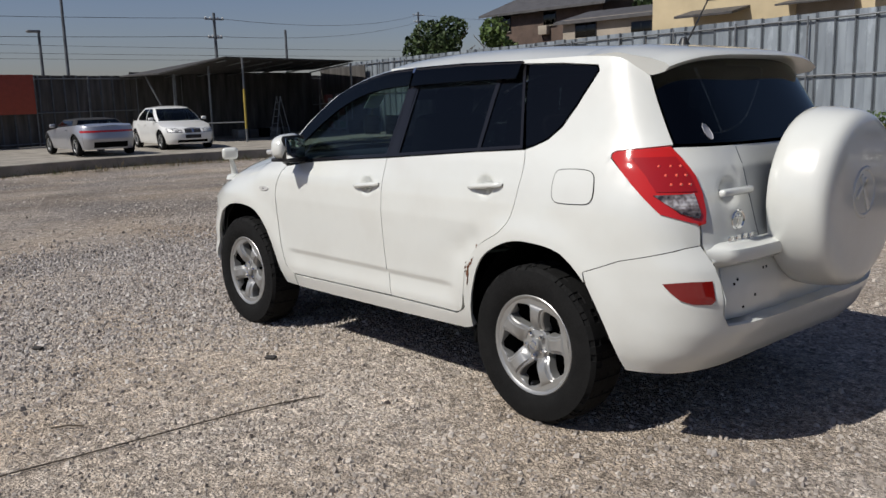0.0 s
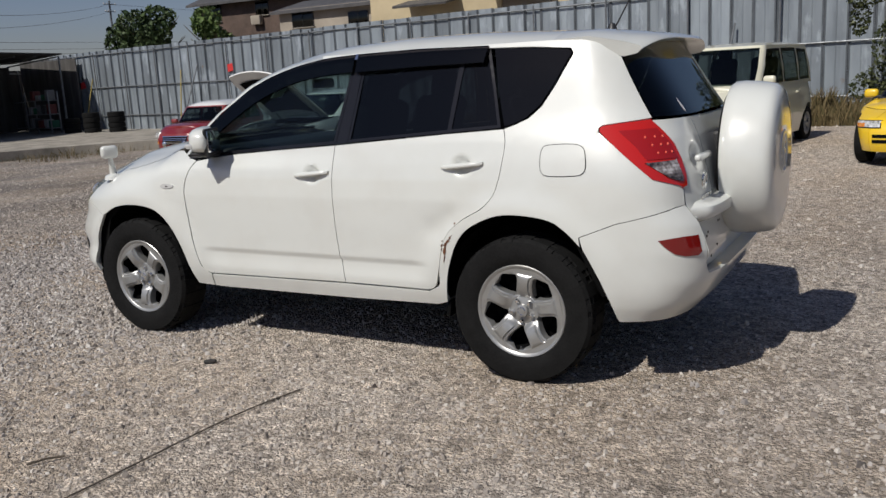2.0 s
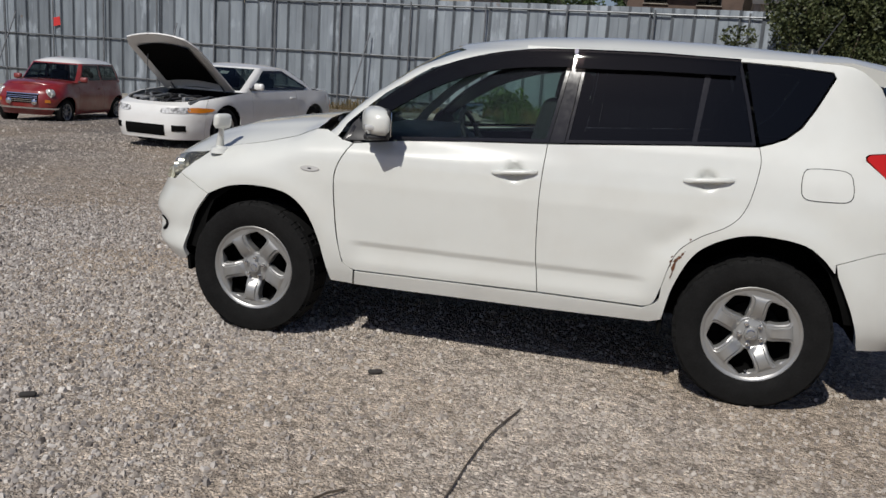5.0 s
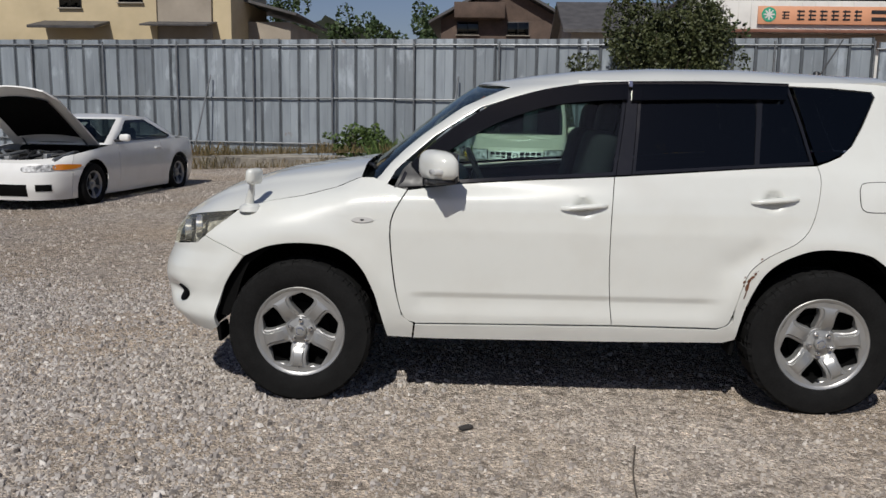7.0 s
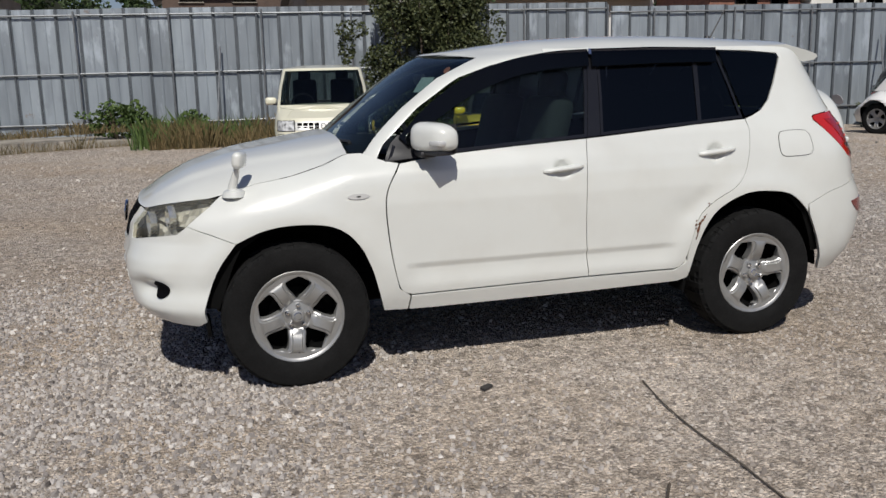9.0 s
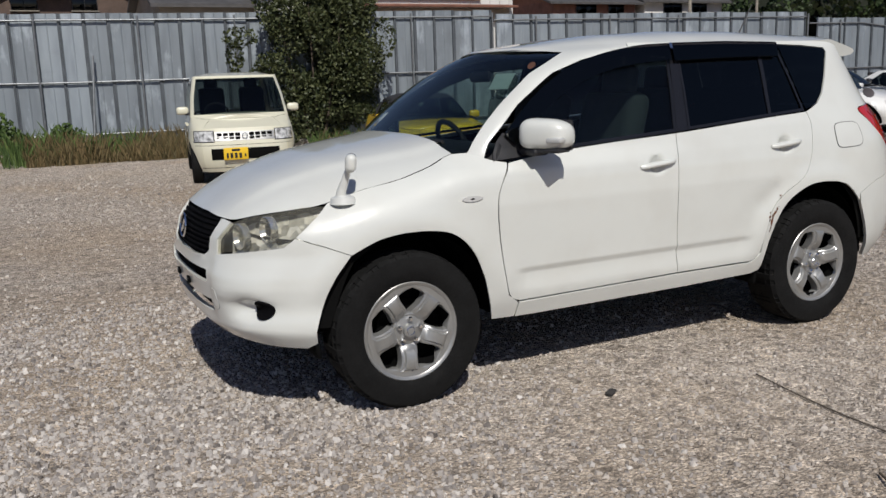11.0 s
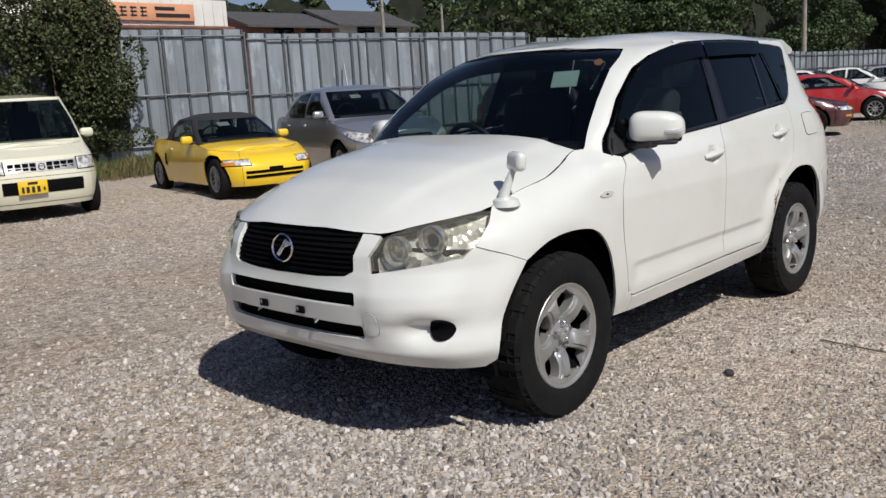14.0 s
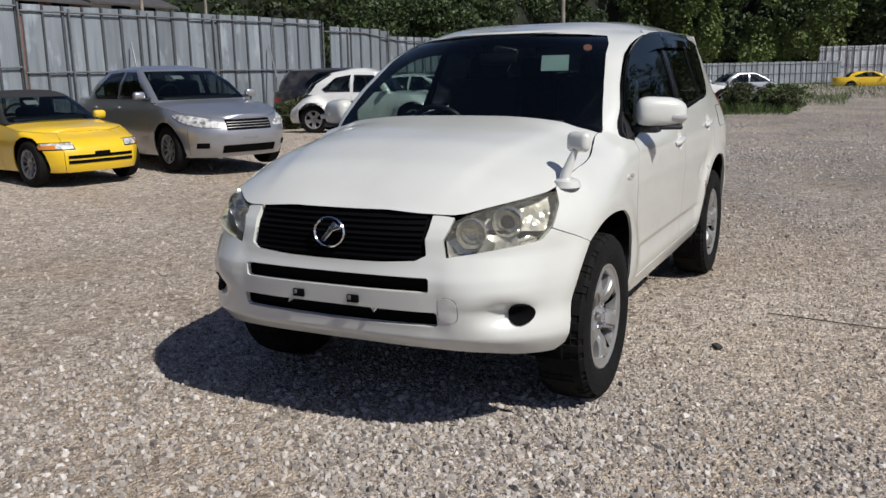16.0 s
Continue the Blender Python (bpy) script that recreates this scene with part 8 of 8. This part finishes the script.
tower = thing("tower_block", "pale high-rise block far behind the wood", "building")
part("wall", box_bm((24, 20, 48), (-420, -112, 24), 0.2), WALL["white"], tower)
for i in range(11):
    part("balcony", box_bm((24.6, 20.6, 1.1), (-420, -112, 4 + i * 4.1), 0.1), WALL["grey"], tower)

# ---- the open shed in the corner ----
shed = thing("shed", "open shed with dark sheet roof on thin tube posts", "shed")
rp = [(27.6, -10.2, 2.60), (26.0, -12.1, 3.14), (28.0, -19.4, 3.15), (32.95, -20.6, 3.0), (31.9, -10.4, 2.64)]
b = bmesh.new()
top = [b.verts.new((x, y, z + 0.05)) for x, y, z in rp]
bot = [b.verts.new(p) for p in rp]
b.faces.new(top)
b.faces.new(bot[::-1])
for k in range(5):
    b.faces.new((bot[k], bot[(k + 1) % 5], top[(k + 1) % 5], top[k]))
bmesh.ops.recalc_face_normals(b, faces=b.faces)
part("roof", b, plain("old_dark_sheet", (0.045, 0.042, 0.04), 0.8, vary=0.4), shed)
for x, y, z in ((26.0, -12.8, 3.18), (28.6, -11.2, 2.75), (28.9, -11.4, 2.8), (28.1, -19.3, 3.1), (27.4, -12.1, 2.9)):
    part("post", tube_bm([(x, y, -0.05), (x, y, z)], 0.04, 8), "steel_post", shed)
for k in range(7):
    t = k / 6
    part("rafter", tube_bm([(26.3 + 1.8 * t, -12.3 - 6.9 * t, 3.06), (31.7 + 1.1 * t, -10.8 - 9.4 * t, 2.60 + 0.26 * t)], 0.03, 6), "steel_post", shed)
part("yellow_sleeve", tube_bm([(26.0, -12.8, 0.5), (26.0, -12.8, 2.0)], 0.044, 10), plain("yellow_tape", (0.36, 0.27, 0.05), 0.7), shed)
part("rail", tube_bm([(26.0, -12.8, 0.75), (26.9, -11.0, 0.75)], 0.03, 6), "steel_post", shed)
# dark sheets added to stand for the deep shade under the roof
part("back_wall", box_bm((0.06, 9.6, 2.85), (32.45, -15.6, 1.43), 0.01, 1, Matrix.Rotation(radians(6.0), 4, "Z")), "dark_sheet", shed)
part("side_wall", box_bm((4.6, 0.06, 3.0), (30.4, -20.45, 1.5), 0.01, 1, Matrix.Rotation(math.atan(-0.145), 4, "Z")), "dark_sheet", shed)
shelf = thing("shelf", "metal shelf filled with boxes and cans in shed", "shelf", at=Matrix.Translation((28.6, -18.6, 0.0)) @ Matrix.Rotation(radians(-8), 4, "Z"))
for x in (-0.9, 0.9):
    for y in (-0.2, 0.2):
        part("upright", box_bm((0.05, 0.05, 1.7), (x, y, 0.85), 0.005), "steel_post", shelf)
for z in (0.25, 0.8, 1.35):
    part("board", box_bm((1.85, 0.46, 0.03), (0, 0, z), 0.004), "steel_post", shelf)
rng = random.Random(9)
cols = [plain("box_%s" % n, c, 0.7) for n, c in (("green", (0.02, 0.11, 0.06)), ("red", (0.13, 0.03, 0.025)), ("grey", (0.14, 0.14, 0.14)), ("white", (0.26, 0.26, 0.25)), ("dark", (0.05, 0.05, 0.05)))]
for i in range(14):
    z = (0.265, 0.815, 1.365)[i % 3]
    hh = rng.uniform(0.18, 0.42)
    o = part("box", box_bm((rng.uniform(0.22, 0.42), 0.32, hh), (0, 0, 0), 0.02), cols[i % 5], None)
    o.matrix_basis = Matrix.Translation((28.6, -18.6, 0)) @ Matrix.Rotation(radians(-8), 4, "Z") @ Matrix.Translation((-0.72 + (i // 3) * 0.36, rng.uniform(-0.04, 0.04), z + hh / 2))
    tagged(o, "storage box on the shed shelf", "box", "boxes on the shelf")
for i in range(5):
    o = part("crate", box_bm((0.55, 0.45, 0.38), (29.6 - i * 0.15, -16.6 + i * 0.62, 0.20), 0.03), (cols[4], cols[2], "dark", cols[4], "steel_post")[i], None)
    tagged(o, "plastic crate on the concrete under the shed", "crate", "crates in the shed")


def old_tyre(x, y, z):
    o = part("tyre", lathe_bm([(0.19, -0.09), (0.28, -0.10), (0.315, -0.08), (0.32, 0.0), (0.315, 0.08), (0.28, 0.10), (0.19, 0.09), (0.17, 0.0), (0.19, -0.09)], 28, "z"), "rubber", None)
    o.location = (x, y, z)
    tagged(o, "worn black tyre stacked by the fence", "tyre", "stacked tyres")


for x, y, n in ((25.6, -18.5, 4), (24.3, -18.6, 4), (26.9, -18.6, 3)):
    for k in range(n):
        old_tyre(x + 0.02 * (k % 2), y, 0.11 + k * 0.2 + slab_z(x))
for x, y, dx, z1 in ((21.3, -19.5, -0.25, 2.0), (27.2, -20.34, 0.15, 1.9)):
    o = part("long_pole", tube_bm([(x + dx, y + 0.8, slab_z(x) + 0.02), (x, fence_y(x) + 0.15, z1 + 0.2)], 0.02, 8), plain("yellow_pole", (0.34, 0.26, 0.06), 0.7), None)
    tagged(o, "yellow pole leaning on the fence", "pole", "leaning poles")
o = part("long_pole", tube_bm([(29.0, -11.5, 0.02), (29.6, -10.5, 2.66)], 0.04, 8), "steel_post", None)
tagged(o, "pale pole leaning on the dark fence", "pole", "leaning poles")
stepladder = thing("stepladder", "aluminium stepladder standing in shed", "ladder", at=Matrix.Translation((28.2, -15.6, 0.0)))
for sg in (-1, 1):
    part("rail", tube_bm([(0.25 * sg, 0.35, 0), (0.15 * sg, 0, 1.7)], 0.025, 6), "steel_post", stepladder)
    part("rail", tube_bm([(0.25 * sg, -0.35, 0), (0.15 * sg, 0, 1.7)], 0.02, 6), "steel_post", stepladder)
for k in range(5):
    part("tread", box_bm((0.42 - 0.03 * k, 0.08, 0.03), (0, 0.30 - 0.06 * k, 0.3 + 0.29 * k), 0.005), "steel_post", stepladder)

# ---- loose stones on the gravel ----
def stones(seed, count, area, lo, hi, mat="stone"):
    """Faceted chips half sunk in the ground."""
    rng = np.random.default_rng(seed)
    base = np.array([(1, 0, 0), (0, 1, 0), (-1, 0, 0), (0, -1, 0), (0.55, 0.35, 0.62), (-0.55, 0.45, 0.68), (0.0, -0.62, 0.60)], float)
    tri = [(4, 5, 6), (0, 1, 4), (1, 5, 4), (1, 2, 5), (2, 6, 5), (2, 3, 6), (3, 0, 6), (0, 4, 6)]
    x0, x1, y0, y1 = area
    cx, cy = rng.uniform(x0, x1, count) + rng.normal(0, 0.45, count), rng.uniform(y0, y1, count) + rng.normal(0, 0.45, count)
    drift = np.array([noise.noise(Vector((a * 0.9, b * 0.9, 2.0))) + 0.55 * noise.noise(Vector((a * 3.1, b * 3.1, 5.0))) for a, b in zip(cx, cy)])
    keep = rng.random(count) < np.clip(0.72 + 0.9 * drift, 0.32, 1.0)
    cx, cy = cx[keep], cy[keep]
    count = len(cx)
    size = lo + (hi - lo) * rng.random(count) ** 2.5
    ang = rng.uniform(0, 6.283, count)
    sc = rng.uniform(0.6, 1.3, (count, 3)) * size[:, None]
    sc[:, 2] *= 1.5
    v = base[None] * (1 + rng.uniform(-0.25, 0.25, (count, 7, 3))) * sc[:, None, :]
    c, s = np.cos(ang)[:, None], np.sin(ang)[:, None]
    vx, vy = v[:, :, 0] * c - v[:, :, 1] * s + cx[:, None], v[:, :, 0] * s + v[:, :, 1] * c + cy[:, None]
    gz = np.array([ground_z(a, b) for a, b in zip(cx, cy)])
    vz = v[:, :, 2] - (size * rng.uniform(0.05, 0.55, count))[:, None] + gz[:, None]
    allv = np.stack([vx, vy, vz], -1).reshape(-1, 3)
    f = (np.array(tri)[None] + (np.arange(count) * 7)[:, None, None]).reshape(-1, 3)
    me = bpy.data.meshes.new("gravel_stones")
    me.from_pydata(allv.tolist(), [], f.tolist())
    me.materials.append(M[mat])
    return tagged(new("gravel_stones", me), "loose pale crushed stones lying on the lot", "gravel", kind="stuff")


stones(61, 66000, (-4.6, 3.0, -1.0, 4.2), 0.0035, 0.0135, "dusty_stone")
stones(66, 68000, (1.0, 5.0, -1.6, 3.0), 0.005, 0.019)
stones(68, 7000, (-4.4, 5.0, -1.2, 3.8), 0.011, 0.019, "dusty_stone")
stones(62, 28000, (-9.0, 9.0, -8.0, -1.0), 0.008, 0.022, "dusty_stone")
stones(63, 9000, (-10.0, 20.0, -15.0, -8.0), 0.012, 0.026, "dusty_stone")
stones(64, 6000, (5.2, 19.0, -8.0, 3.0), 0.010, 0.028, "dusty_stone")
stones(67, 28000, (-12.0, -3.0, -5.0, 4.0), 0.007, 0.022)
stones(65, 9000, (-24.0, -9.0, -9.0, 4.0), 0.011, 0.030)
o = part("rope", tube_bm(curve_pts([(-0.31, 1.36, 0.008), (-0.25, 1.66, 0.011), (-0.222, 1.95, 0.009), (-0.215, 2.22, 0.011), (-0.20, 2.47, 0.008), (-0.185, 2.75, 0.010), (-0.17, 3.3, 0.008)], 6), 0.0038, 6), plain("old_rope", (0.085, 0.07, 0.055), 0.9), None)
tagged(o, "thin dark rope half buried in the gravel", "rope")
o = part("twig", tube_bm([(0.21, 2.48, 0.012), (0.17, 2.42, 0.02), (0.13, 2.36, 0.012)], 0.005, 5), "bark", None)
tagged(o, "short dark twig lying on the gravel", "twig")
for x, y in ((0.437, 1.2), (1.67, 2.1)):
    o = part("dark_stone", box_bm((0.07, 0.04, 0.02), (x, y, 0.012), 0.012, 2, Matrix.Rotation(0.6, 4, "Z")), plain("dark_clod", (0.035, 0.032, 0.03), 0.9), None)
    tagged(o, "small dark clod on the gravel", "stone", "dark clods")
